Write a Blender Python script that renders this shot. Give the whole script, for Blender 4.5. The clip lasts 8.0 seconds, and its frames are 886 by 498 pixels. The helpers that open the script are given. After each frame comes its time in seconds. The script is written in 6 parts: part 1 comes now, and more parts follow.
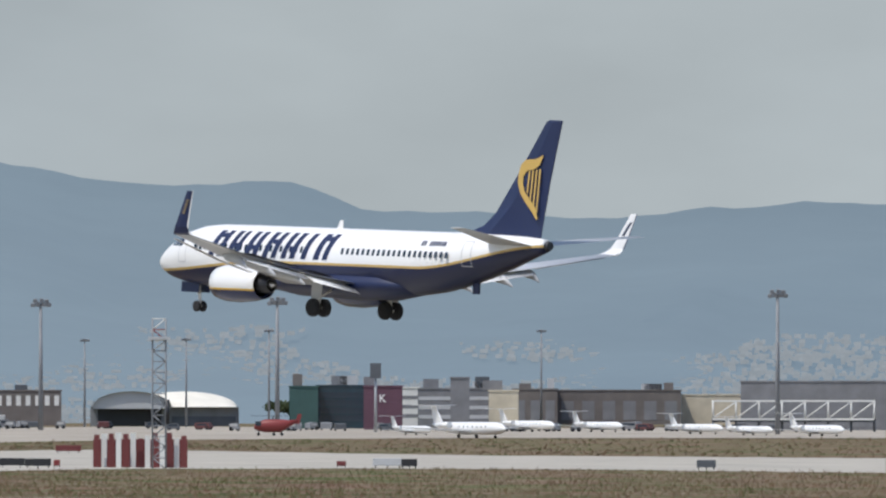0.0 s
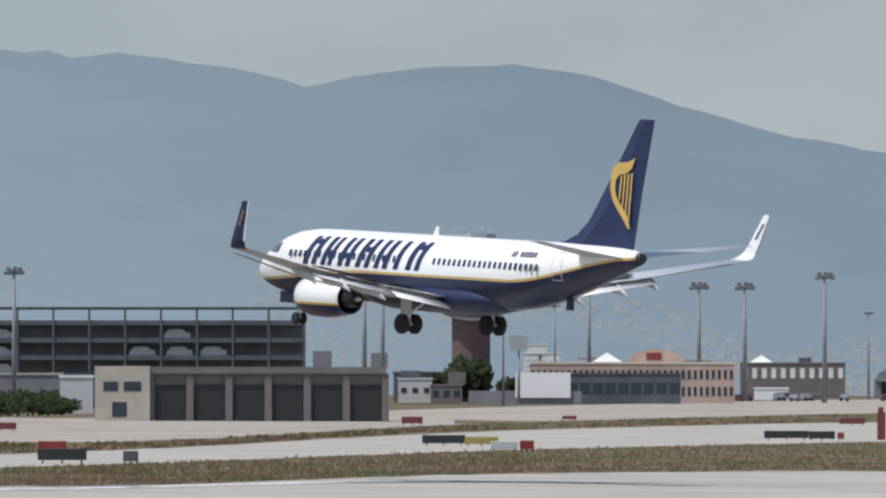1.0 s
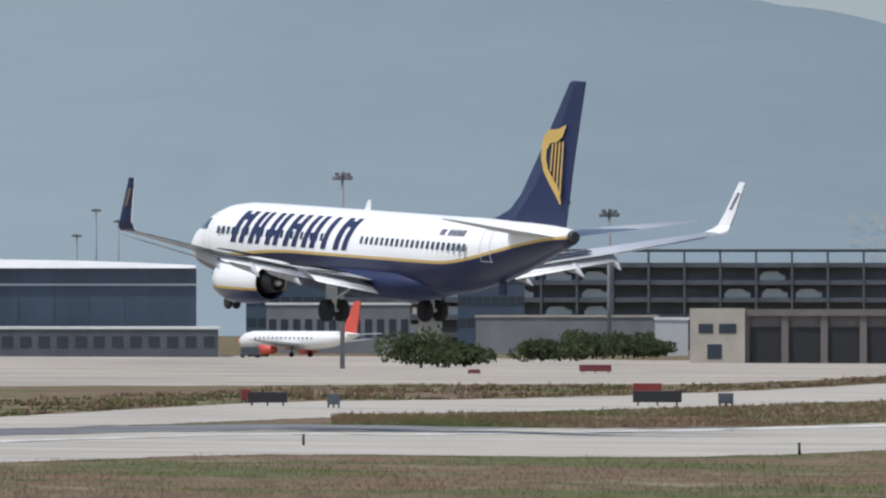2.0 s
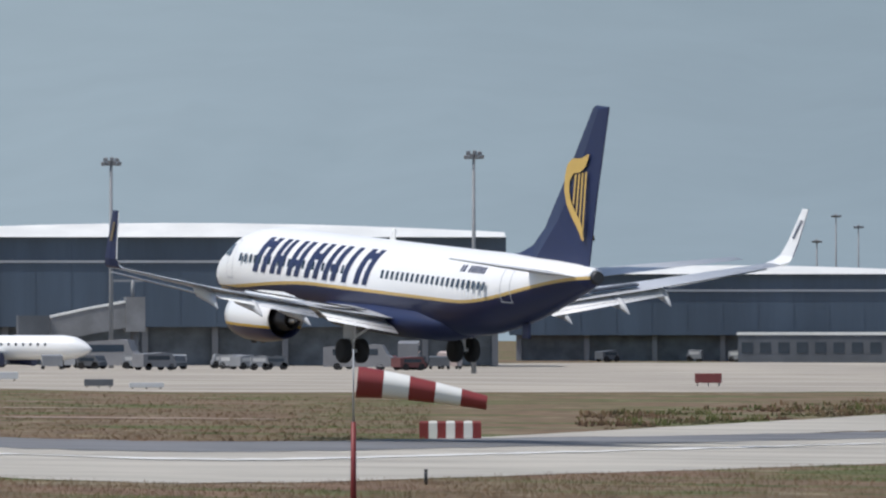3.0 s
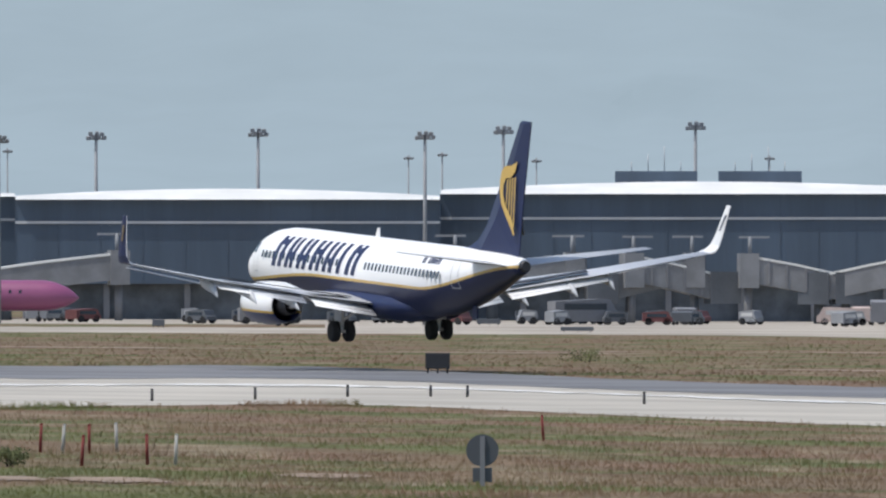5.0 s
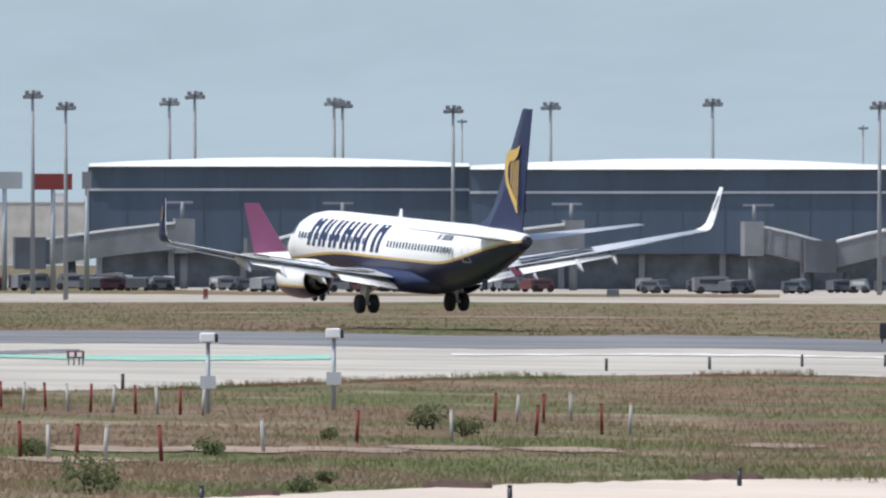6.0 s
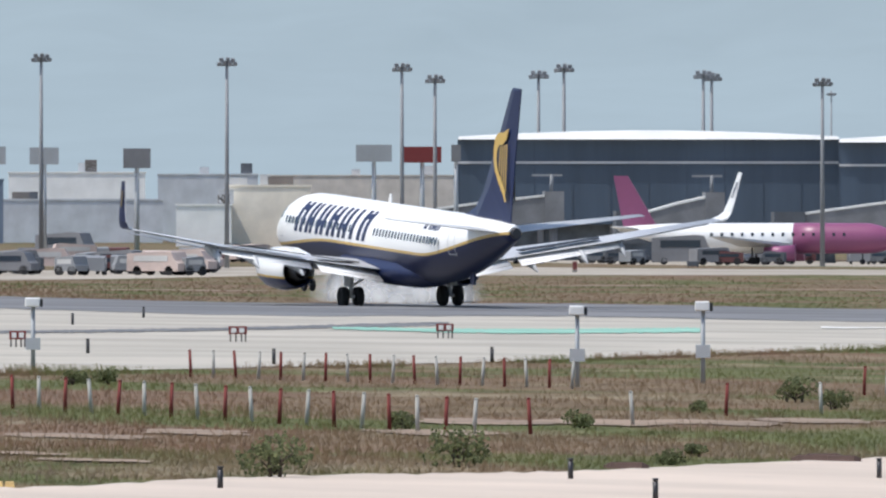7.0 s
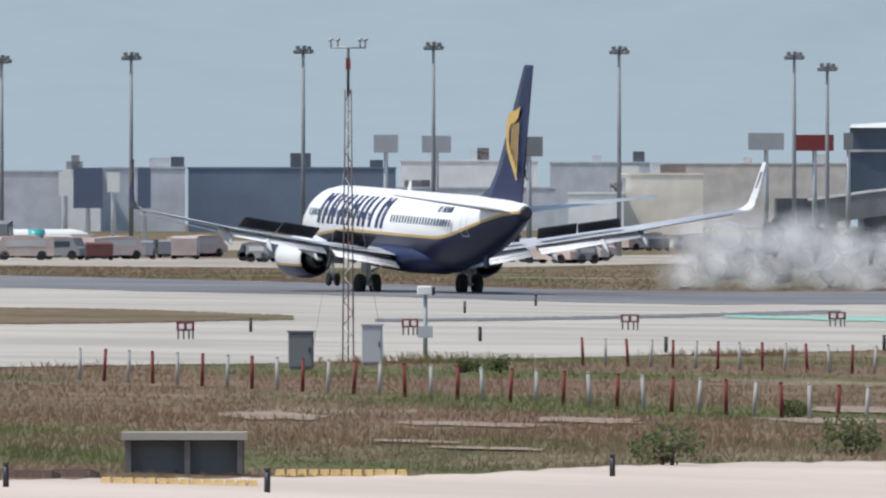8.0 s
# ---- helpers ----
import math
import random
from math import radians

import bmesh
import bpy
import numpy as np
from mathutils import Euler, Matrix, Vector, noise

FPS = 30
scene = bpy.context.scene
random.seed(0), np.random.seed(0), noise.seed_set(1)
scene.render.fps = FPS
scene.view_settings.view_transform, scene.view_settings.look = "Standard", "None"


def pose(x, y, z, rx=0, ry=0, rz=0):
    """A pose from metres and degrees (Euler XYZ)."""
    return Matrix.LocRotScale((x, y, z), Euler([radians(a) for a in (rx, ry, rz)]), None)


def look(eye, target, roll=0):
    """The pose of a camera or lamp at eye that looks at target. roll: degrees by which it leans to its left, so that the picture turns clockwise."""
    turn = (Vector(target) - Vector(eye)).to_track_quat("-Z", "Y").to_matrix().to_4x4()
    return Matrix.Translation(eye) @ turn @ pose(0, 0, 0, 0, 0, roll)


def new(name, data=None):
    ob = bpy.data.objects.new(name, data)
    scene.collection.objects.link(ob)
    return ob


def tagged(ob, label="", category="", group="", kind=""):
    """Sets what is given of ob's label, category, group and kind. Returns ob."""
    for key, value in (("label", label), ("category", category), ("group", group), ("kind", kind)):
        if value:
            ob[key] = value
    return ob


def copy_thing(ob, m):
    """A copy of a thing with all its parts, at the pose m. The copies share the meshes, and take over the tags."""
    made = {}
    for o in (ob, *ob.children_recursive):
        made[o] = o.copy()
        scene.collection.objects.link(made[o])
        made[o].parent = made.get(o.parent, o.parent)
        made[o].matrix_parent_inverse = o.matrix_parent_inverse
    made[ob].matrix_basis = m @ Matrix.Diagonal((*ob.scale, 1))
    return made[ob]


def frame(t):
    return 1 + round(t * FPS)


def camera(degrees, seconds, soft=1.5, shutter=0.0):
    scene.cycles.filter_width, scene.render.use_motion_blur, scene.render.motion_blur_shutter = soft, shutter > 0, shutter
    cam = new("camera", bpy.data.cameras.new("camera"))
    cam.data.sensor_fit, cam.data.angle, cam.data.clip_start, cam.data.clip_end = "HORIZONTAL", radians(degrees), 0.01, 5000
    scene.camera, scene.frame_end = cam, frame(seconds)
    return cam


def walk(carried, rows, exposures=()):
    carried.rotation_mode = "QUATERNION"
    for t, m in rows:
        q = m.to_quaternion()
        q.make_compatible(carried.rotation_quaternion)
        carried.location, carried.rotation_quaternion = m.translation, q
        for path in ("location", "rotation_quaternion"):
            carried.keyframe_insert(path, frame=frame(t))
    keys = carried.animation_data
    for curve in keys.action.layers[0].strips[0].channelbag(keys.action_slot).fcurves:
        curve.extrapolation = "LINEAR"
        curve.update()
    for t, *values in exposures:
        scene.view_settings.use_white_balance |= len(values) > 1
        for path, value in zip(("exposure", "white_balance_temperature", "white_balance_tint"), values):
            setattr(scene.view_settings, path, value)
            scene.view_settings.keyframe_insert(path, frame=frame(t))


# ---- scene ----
cam = camera(3.5926, 8.0, soft=2.3)
EYE = 6.0
walk(cam, [
    (0.0, pose(0, 0, 6.0, 90.6009, 0, -8.9432)),
    (0.5, pose(0, 0, 6.0, 90.5796, 0, -7.4434)),
    (1.0, pose(0, 0, 6.0, 90.4901, 0, -5.7644)),
    (1.5, pose(0, 0, 6.0, 90.3784, 0, -4.5057)),
    (2.0, pose(0, 0, 6.0, 90.2559, 0, -3.3509)),
    (2.2, pose(0, 0, 6.0, 90.2291, 0, -2.7221)),
    (3.3, pose(0, 0, 6.0, 90.2911, 0, 0.5385)),
    (3.5, pose(0, 0, 6.0, 90.2659, 0, 1.1575)),
    (4.0, pose(0, 0, 6.0, 90.1421, 0, 2.5179)),
    (4.2, pose(0, 0, 6.0, 90.1421, 0, 2.8694)),
    (5.3, pose(0, 0, 6.0, 90.0802, 0, 4.6199)),
    (5.5, pose(0, 0, 6.0, 90.0435, 0, 4.9257)),
    (6.0, pose(0, 0, 6.0, 89.9885, 0, 6.0151)),
    (6.5, pose(0, 0, 6.0, 89.9697, 0, 6.6782)),
    (7.0, pose(0, 0, 6.0, 89.8787, 0, 7.5126)),
    (7.5, pose(0, 0, 6.0, 89.9271, 0, 8.2178)),
    (8.0, pose(0, 0, 6.0, 89.8308, 0, 9.1033)),
], exposures=[(0.0, -0.05), (2.2, -0.05), (3.4, -0.09), (4.2, -0.04), (5.3, 0.16), (6.0, 0.3), (6.6, 0.24), (7.2, 0.18), (8.0, 0.1)])

# ---- world and sun ----
world = bpy.data.worlds.new("sky")
scene.world = world
world.use_nodes = True
nt = world.node_tree
sky = nt.nodes.new("ShaderNodeTexSky")
sky.sky_type, sky.sun_disc = "NISHITA", False
SUN_EL, SUN_ROT = 62.0, 242.0
sky.sun_elevation, sky.sun_rotation = radians(SUN_EL), radians(SUN_ROT)
sky.air_density, sky.dust_density, sky.ozone_density = 1.0, 1.5, 1.5
nt.links.new(sky.outputs[0], nt.nodes["Background"].inputs[0])
nt.nodes["Background"].inputs[1].default_value = 0.15
lamp = bpy.data.lights.new("sun", "SUN")
lamp.energy, lamp.angle, lamp.color = 3.3, radians(0.6), (1.0, 0.96, 0.9)
sun = new("sun", lamp)
_d = Vector((math.sin(radians(SUN_ROT)) * math.cos(radians(SUN_EL)), math.cos(radians(SUN_ROT)) * math.cos(radians(SUN_EL)), math.sin(radians(SUN_EL))))
sun.matrix_world = look(_d * 500, (0, 0, 0))


# ---- materials ----
def mat(name, base, rough=0.7, metal=0.0, vary=0.18, scale=1.0, bump=0.0, second=None, coat=0.0, emit=None, island=0.0, streak=None):
    """A surface with colour variation at two scales, grain and fine relief."""
    m = bpy.data.materials.new(name)
    m.use_nodes = True
    n, l = m.node_tree.nodes, m.node_tree.links
    b = n["Principled BSDF"]
    b.inputs["Roughness"].default_value, b.inputs["Metallic"].default_value = rough, metal
    b.inputs["Coat Weight"].default_value = coat
    tc = n.new("ShaderNodeTexCoord")
    src = tc.outputs["Object"]
    if streak:
        mp = n.new("ShaderNodeMapping")
        mp.inputs["Scale"].default_value = streak
        l.new(src, mp.inputs[0])
        src = mp.outputs[0]
    big, small = n.new("ShaderNodeTexNoise"), n.new("ShaderNodeTexNoise")
    big.inputs["Scale"].default_value, big.inputs["Detail"].default_value = 0.13 * scale, 5
    small.inputs["Scale"].default_value, small.inputs["Detail"].default_value = 1.7 * scale, 4
    l.new(src, big.inputs["Vector"]); l.new(src, small.inputs["Vector"])
    mix = n.new("ShaderNodeMix"); mix.data_type = "RGBA"
    dark = second or tuple(c * (1 - 2 * vary) for c in base)
    lite = tuple(min(1, c * (1 + vary)) for c in base)
    mix.inputs[6].default_value, mix.inputs[7].default_value = (*dark, 1), (*lite, 1)
    ramp = n.new("ShaderNodeMapRange")
    ramp.inputs[1].default_value, ramp.inputs[2].default_value = 0.36, 0.64
    l.new(big.outputs[0], ramp.inputs[0])
    mm = n.new("ShaderNodeMath"); mm.operation = "MULTIPLY_ADD"
    mm.inputs[1].default_value, mm.inputs[2].default_value = 0.65, 0.0
    l.new(ramp.outputs[0], mm.inputs[0])
    m2 = n.new("ShaderNodeMath"); m2.operation = "MULTIPLY_ADD"; m2.inputs[1].default_value = 0.4
    l.new(small.outputs[0], m2.inputs[0]); l.new(mm.outputs[0], m2.inputs[2])
    l.new(m2.outputs[0], mix.inputs[0])
    out = mix.outputs[2]
    if island:
        g = n.new("ShaderNodeNewGeometry")
        hsv = n.new("ShaderNodeHueSaturation")
        mr = n.new("ShaderNodeMapRange"); mr.inputs[3].default_value, mr.inputs[4].default_value = 1 - island, 1 + island
        l.new(g.outputs["Random Per Island"], mr.inputs[0]); l.new(mr.outputs[0], hsv.inputs["Value"]); l.new(out, hsv.inputs["Color"])
        out = hsv.outputs[0]
    l.new(out, b.inputs["Base Color"])
    if bump:
        bp = n.new("ShaderNodeBump"); bp.inputs["Strength"].default_value = bump
        bp.inputs["Distance"].default_value = 0.05
        l.new(small.outputs[0], bp.inputs["Height"]); l.new(bp.outputs[0], b.inputs["Normal"])
    if emit:
        b.inputs["Emission Color"].default_value, b.inputs["Emission Strength"].default_value = (*emit[:3], 1), emit[3]
    return m


CONCRETE = mat("pale_concrete", (0.405, 0.375, 0.32), 0.9, vary=0.14, scale=0.6, bump=0.2)
APRON = mat("apron_concrete", (0.37, 0.328, 0.27), 0.9, vary=0.2, scale=0.3)
PINK_CONC = mat("pinkish_concrete", (0.55, 0.462, 0.385), 0.9, vary=0.1, scale=0.8)
ASPHALT = mat("worn_asphalt", (0.16, 0.16, 0.165), 0.85, vary=0.22, scale=0.5, bump=0.2)
def meadow(name, brown, red, green, tan):
    """Grassland in broad drifts of dry brown, reddish, green and straw growth, with finer mottling."""
    m = bpy.data.materials.new(name)
    m.use_nodes = True
    n, l = m.node_tree.nodes, m.node_tree.links
    b = n["Principled BSDF"]
    b.inputs["Roughness"].default_value, b.inputs["Specular IOR Level"].default_value = 1.0, 0.1
    tc = n.new("ShaderNodeTexCoord")

    def field(scale, detail, lo, hi, stretch, shift):
        mp, nz, mr = n.new("ShaderNodeMapping"), n.new("ShaderNodeTexNoise"), n.new("ShaderNodeMapRange")
        mp.inputs["Scale"].default_value, mp.inputs["Location"].default_value = (1, stretch, 1), (shift, shift * 0.7, 0)
        nz.inputs["Scale"].default_value, nz.inputs["Detail"].default_value = scale, detail
        mr.interpolation_type = "SMOOTHSTEP"
        mr.inputs[1].default_value, mr.inputs[2].default_value = lo, hi
        l.new(tc.outputs["Object"], mp.inputs[0]); l.new(mp.outputs[0], nz.inputs["Vector"]); l.new(nz.outputs[0], mr.inputs[0])
        return mr.outputs[0]

    col = None
    for c, f in ((red, field(0.075, 4, 0.45, 0.6, 0.7, 11.0)), (green, field(0.055, 5, 0.47, 0.6, 0.8, 40.0)), (tan, field(0.16, 4, 0.56, 0.7, 0.35, 90.0))):
        mx = n.new("ShaderNodeMix"); mx.data_type = "RGBA"
        if col is None:
            mx.inputs[6].default_value = (*brown, 1)
        else:
            l.new(col, mx.inputs[6])
        mx.inputs[7].default_value = (*c, 1)
        l.new(f, mx.inputs[0])
        col = mx.outputs[2]
    fine = field(0.7, 5, 0.3, 0.7, 0.3, 5.0)
    val = n.new("ShaderNodeMapRange"); val.inputs[3].default_value, val.inputs[4].default_value = 0.8, 1.2
    hsv = n.new("ShaderNodeHueSaturation")
    l.new(fine, val.inputs[0]); l.new(val.outputs[0], hsv.inputs["Value"]); l.new(col, hsv.inputs["Color"])
    l.new(hsv.outputs[0], b.inputs["Base Color"])
    return m


GRASS = meadow("dry_grass_ground", (0.155, 0.113, 0.073), (0.166, 0.11, 0.076), (0.1, 0.109, 0.046), (0.21, 0.172, 0.115))
WHITE = mat("white_paint", (0.8, 0.8, 0.79), 0.35, vary=0.03, coat=0.3)
GREY = mat("grey_paint", (0.5, 0.51, 0.52), 0.45, vary=0.08)
NAVY = mat("navy_paint", (0.010, 0.020, 0.074), 0.5, vary=0.1, coat=0.05)
GOLD = mat("gold_paint", (0.58, 0.38, 0.10), 0.4, vary=0.08)
RUBBER = mat("black_rubber", (0.018, 0.018, 0.02), 0.85, vary=0.2, scale=4)
METAL = mat("bare_metal", (0.55, 0.55, 0.56), 0.35, 0.9, vary=0.1)
DARKMETAL = mat("dark_metal", (0.06, 0.06, 0.065), 0.5, 0.7, vary=0.15)
RED = mat("red_paint", (0.22, 0.03, 0.03), 0.5, vary=0.12)
BLACKBOX = mat("black_panel", (0.02, 0.021, 0.024), 0.6, vary=0.2)
STEEL = mat("galvanised_steel", (0.42, 0.44, 0.46), 0.55, 0.3, vary=0.12)
GLASSDK = mat("dark_window_glass", (0.03, 0.045, 0.065), 0.12, 0.0, vary=0.15)


def place(az, r, z=0.0):
    """A point r metres off at a bearing, z above the ground there."""
    a = radians(az)
    return Vector((r * math.sin(a), r * math.cos(a), ground_z(az) + z))


def ground_z(az):
    return EYE - (5.6636 + 0.11845 * az)


def part(name, bm, material, parent=None, label=""):
    me = bpy.data.meshes.new(name)
    bm.to_mesh(me); bm.free()
    for m in (material if isinstance(material, (list, tuple)) else [material]):
        me.materials.append(m)
    ob = new(name, me)
    if parent:
        ob.parent = parent
    if label:
        ob["label"] = label
    return ob


def empty(name, az, r, turn=0.0, **tags):
    e = new(name)
    p = place(az, r)
    e.matrix_world = pose(p.x, p.y, p.z, 0, 0, -az + turn)
    return tagged(e, **tags)


def box(bm, x0, x1, y0, y1, z0, z1, mi=0, bevel=0.0):
    vs = [bm.verts.new(p) for p in ((x0, y0, z0), (x1, y0, z0), (x1, y1, z0), (x0, y1, z0), (x0, y0, z1), (x1, y0, z1), (x1, y1, z1), (x0, y1, z1))]
    for f in ((3, 2, 1, 0), (4, 5, 6, 7), (0, 1, 5, 4), (1, 2, 6, 5), (2, 3, 7, 6), (3, 0, 4, 7)):
        bm.faces.new([vs[i] for i in f]).material_index = mi


def tube(bm, p0, p1, r0, r1=None, n=8, mi=0, caps=True):
    p0, p1 = Vector(p0), Vector(p1)
    r1 = r0 if r1 is None else r1
    q = (p1 - p0).to_track_quat("Z", "Y")
    rings = []
    for p, r in ((p0, r0), (p1, r1)):
        rings.append([bm.verts.new(p + q @ Vector((r * math.cos(2 * math.pi * i / n), r * math.sin(2 * math.pi * i / n), 0))) for i in range(n)])
    for i in range(n):
        f = bm.faces.new((rings[0][i], rings[0][(i + 1) % n], rings[1][(i + 1) % n], rings[1][i]))
        f.material_index, f.smooth = mi, True
    if caps:
        bm.faces.new(rings[0][::-1]).material_index = mi
        bm.faces.new(rings[1]).material_index = mi


def loft(bm, rings, mi=0, close=True, smooth=True, caps=True):
    vr = [[bm.verts.new(p) for p in ring] for ring in rings]
    n = len(vr[0])
    for a, b in zip(vr, vr[1:]):
        for i in range(n if close else n - 1):
            f = bm.faces.new((a[i], a[(i + 1) % n], b[(i + 1) % n], b[i]))
            f.material_index, f.smooth = mi, smooth
    if caps and close:
        bm.faces.new(vr[0][::-1]).material_index = mi
        bm.faces.new(vr[-1]).material_index = mi
    return vr


def B():
    return bmesh.new()


# ---- ground ----
def smooth_edge(pts):
    pts = sorted(pts)
    A, R = np.array([p[0] for p in pts]), np.array([p[1] for p in pts])
    return lambda a: 1 / np.mean(np.interp(np.clip(a + np.linspace(-0.45, 0.45, 9), A[0], A[-1]), A, 1 / R))


def ground_sheet():
    bm = B()
    azs = [-178 + 2 * i for i in range(83)] + [-14 + 0.5 * i for i in range(57)] + [16 + 2 * i for i in range(82)]
    rs = [0.0, 30, 100, 200, 300, 400, 500, 650, 850, 1100, 1500, 2200, 3300, 4850]
    rows = []
    for a in azs:
        k = max(-12, min(12, a)) * max(0.0, min(1.0, (100 - abs(a)) / 70))
        rows.append([bm.verts.new((r * math.sin(radians(a)), r * math.cos(radians(a)), ground_z(k) - (0 if r < 2500 else 0.5))) for r in rs])
    n = len(rows)
    hub = bm.verts.new((0, 0, ground_z(0)))
    for i in range(n):
        bm.faces.new((hub, rows[i][1], rows[(i + 1) % n][1]))
    for i in range(n):
        for j in range(1, len(rs) - 1):
            bm.faces.new((rows[i][j], rows[i][j + 1], rows[(i + 1) % n][j + 1], rows[(i + 1) % n][j]))
    tagged(part("ground", bm, GRASS), "dry brown and green airfield grass over flat ground", "grass field", kind="structure")


def band(name, far, near, material, lift, label, category, a0=None, a1=None, steps=140):
    ef, en = smooth_edge(far), smooth_edge(near)
    a0 = max(min(p[0] for p in far), min(p[0] for p in near)) if a0 is None else a0
    a1 = min(max(p[0] for p in far), max(p[0] for p in near)) if a1 is None else a1
    bm = B()
    prev = None
    rnd = random.Random(name)
    for i in range(steps + 1):
        a = a0 + (a1 - a0) * i / steps
        rf, rn = float(ef(a)), float(en(a))
        if rf - rn < 0.5:
            rn = rf - 0.5
        jf, jn = 1 + rnd.uniform(-0.004, 0.004), 1 + rnd.uniform(-0.004, 0.004)
        row = [bm.verts.new(place(a, r, lift)) for r in (rn * jn, rn + (rf - rn) / 3, rn + (rf - rn) * 2 / 3, rf * jf)]
        if prev:
            for j in range(3):
                bm.faces.new((prev[j], prev[j + 1], row[j + 1], row[j]))
        prev = row
    return tagged(part(name, bm, material), label, category, kind="structure")


RUN_FAR = [(8.96, 881), (7.47, 918), (5.81, 860), (4.53, 749), (3.33, 739), (2.73, 758), (-0.57, 631), (-1.16, 637), (-2.52, 688), (-2.90, 686), (-4.65, 795), (-4.92, 809), (-5.98, 763), (-6.64, 812), (-7.49, 794), (-8.21, 778), (-9.11, 819), (-10.90, 902), (-11.59, 948)]
RUN_NEAR = [(10.74, 678), (7.47, 698), (5.81, 685), (4.53, 602), (3.33, 592), (2.73, 600), (-0.57, 473), (-1.16, 478), (-2.52, 510), (-2.90, 514), (-4.65, 571), (-4.92, 557), (-5.98, 534), (-6.64, 501), (-7.49, 465), (-8.21, 448), (-9.11, 422), (-10.90, 385), (-11.59, 376)]
STRIP_NEAR = [(3.85, 755), (4.53, 734), (3.33, 716), (2.73, 722), (-0.57, 581), (-1.16, 588), (-2.52, 627), (-2.90, 625), (-4.65, 703), (-4.92, 704), (-5.98, 672), (-6.64, 699), (-7.49, 694), (-8.21, 674), (-9.11, 710), (-10.90, 763), (-11.59, 793)]

ground_sheet()
band("runway", RUN_FAR, RUN_NEAR, CONCRETE, 0.02, "pale concrete runway shoulder with worn edges", "runway")
band("runway_strip", RUN_FAR, STRIP_NEAR, ASPHALT, 0.035, "dark asphalt runway streaked with tyre rubber", "runway")
band("taxiway", [(10.74, 1600), (8.96, 1631), (7.47, 1794), (5.81, 1451), (4.53, 1087), (3.33, 961), (2.73, 960), (0.33, 659)], [(10.74, 1291), (8.96, 1331), (7.47, 1286), (5.81, 1098), (4.53, 929), (3.33, 840), (2.73, 835), (0.33, 582)], CONCRETE, 0.02, "pale concrete taxiway", "taxiway")
band("taxiway_exit", [(2.95, 839), (2.57, 840), (1.58, 775), (0.33, 588), (-0.21, 575)], [(2.95, 830), (2.57, 763), (1.58, 711), (0.33, 550), (-0.21, 564)], CONCRETE, 0.025, "pale concrete link to the runway", "taxiway")
band("apron", [(10.74, 3177), (8.96, 3085), (7.47, 3196), (5.81, 2357), (4.53, 1757), (3.33, 1889), (2.73, 1952), (-0.57, 1708), (-1.16, 1666), (-2.52, 1814), (-2.90, 1799), (-4.65, 1777), (-4.92, 1791), (-5.98, 1632), (-6.64, 1692), (-7.49, 1960), (-8.21, 2070), (-9.11, 1875), (-10.90, 1885), (-11.59, 1916)], [(10.74, 2391), (8.96, 2320), (7.47, 2147), (5.81, 1664), (4.53, 1197), (3.33, 1189), (2.73, 1145), (-0.57, 1061), (-1.16, 1056), (-2.52, 1255), (-2.90, 1268), (-4.65, 1254), (-4.92, 1254), (-5.98, 1250), (-6.64, 1225), (-7.49, 1191), (-8.21, 1190), (-9.11, 1044), (-10.90, 1060), (-11.59, 1072)], APRON, 0.02, "sun-bleached concrete apron", "apron")
# strips of dry grass between the concrete lanes
band("verge", [(8.96, 2078), (7.47, 2092), (5.81, 1838), (6.23, 1664)], [(8.96, 1859), (7.47, 1898), (5.81, 1700), (6.23, 1605)], GRASS, 0.03, "thin strip of grass between concrete lanes", "grass strip")
band("verge", [(-4.65, 1488), (-5.98, 1469), (-6.64, 1476), (-7.49, 1642), (-8.21, 1682), (-9.11, 1457), (-10.90, 1497)], [(-4.65, 1391), (-5.98, 1383), (-6.64, 1387), (-7.49, 1413), (-8.21, 1417), (-9.11, 1242), (-10.90, 1227)], GRASS, 0.03, "thin strip of grass between concrete lanes", "grass strip")
band("island", [(-9.71, 575), (-9.99, 601), (-10.44, 614), (-10.90, 613), (-11.13, 609)], [(-9.71, 572), (-9.99, 551), (-10.44, 536), (-10.90, 525), (-11.13, 519)], GRASS, 0.05, "grass island in the pale concrete", "grass strip")
band("near_taxiway", [(-2.90, 331), (-2.85, 320), (-4.65, 309), (-4.92, 307), (-5.98, 291), (-6.64, 276), (-7.49, 263), (-8.21, 259), (-9.11, 240), (-10.90, 226), (-11.59, 222)], [(-2.90, 191), (-4.65, 177), (-11.59, 128)], PINK_CONC, 0.02, "pinkish pale concrete taxiway", "taxiway")
band("seam", [(-9.38, 569), (-8.17, 611), (-7.49, 660)], [(-9.38, 555), (-8.17, 595), (-7.49, 636)], ASPHALT, 0.045, "dark asphalt joint across the concrete", "runway")
PAINT_GREEN = mat("green_paint", (0.24, 0.45, 0.36), 0.8, vary=0.2, scale=2)
PAINT_WHITE = mat("worn_white_paint", (0.68, 0.67, 0.64), 0.8, vary=0.15, scale=2)
band("marking", [(-6.47, 636), (-7.33, 605), (-7.96, 616)], [(-6.47, 610), (-7.33, 579), (-7.96, 606)], PAINT_GREEN, 0.05, "faded green painted band on concrete", "ground marking")
band("marking", [(5.81, 816), (3.33, 694), (2.73, 698), (-0.57, 551), (-2.52, 599), (-4.65, 666), (-5.98, 642)], [(5.81, 807), (3.33, 688), (2.73, 692), (-0.57, 546), (-2.52, 593), (-4.65, 658), (-5.98, 635)], PAINT_WHITE, 0.05, "worn white runway edge line", "ground marking")


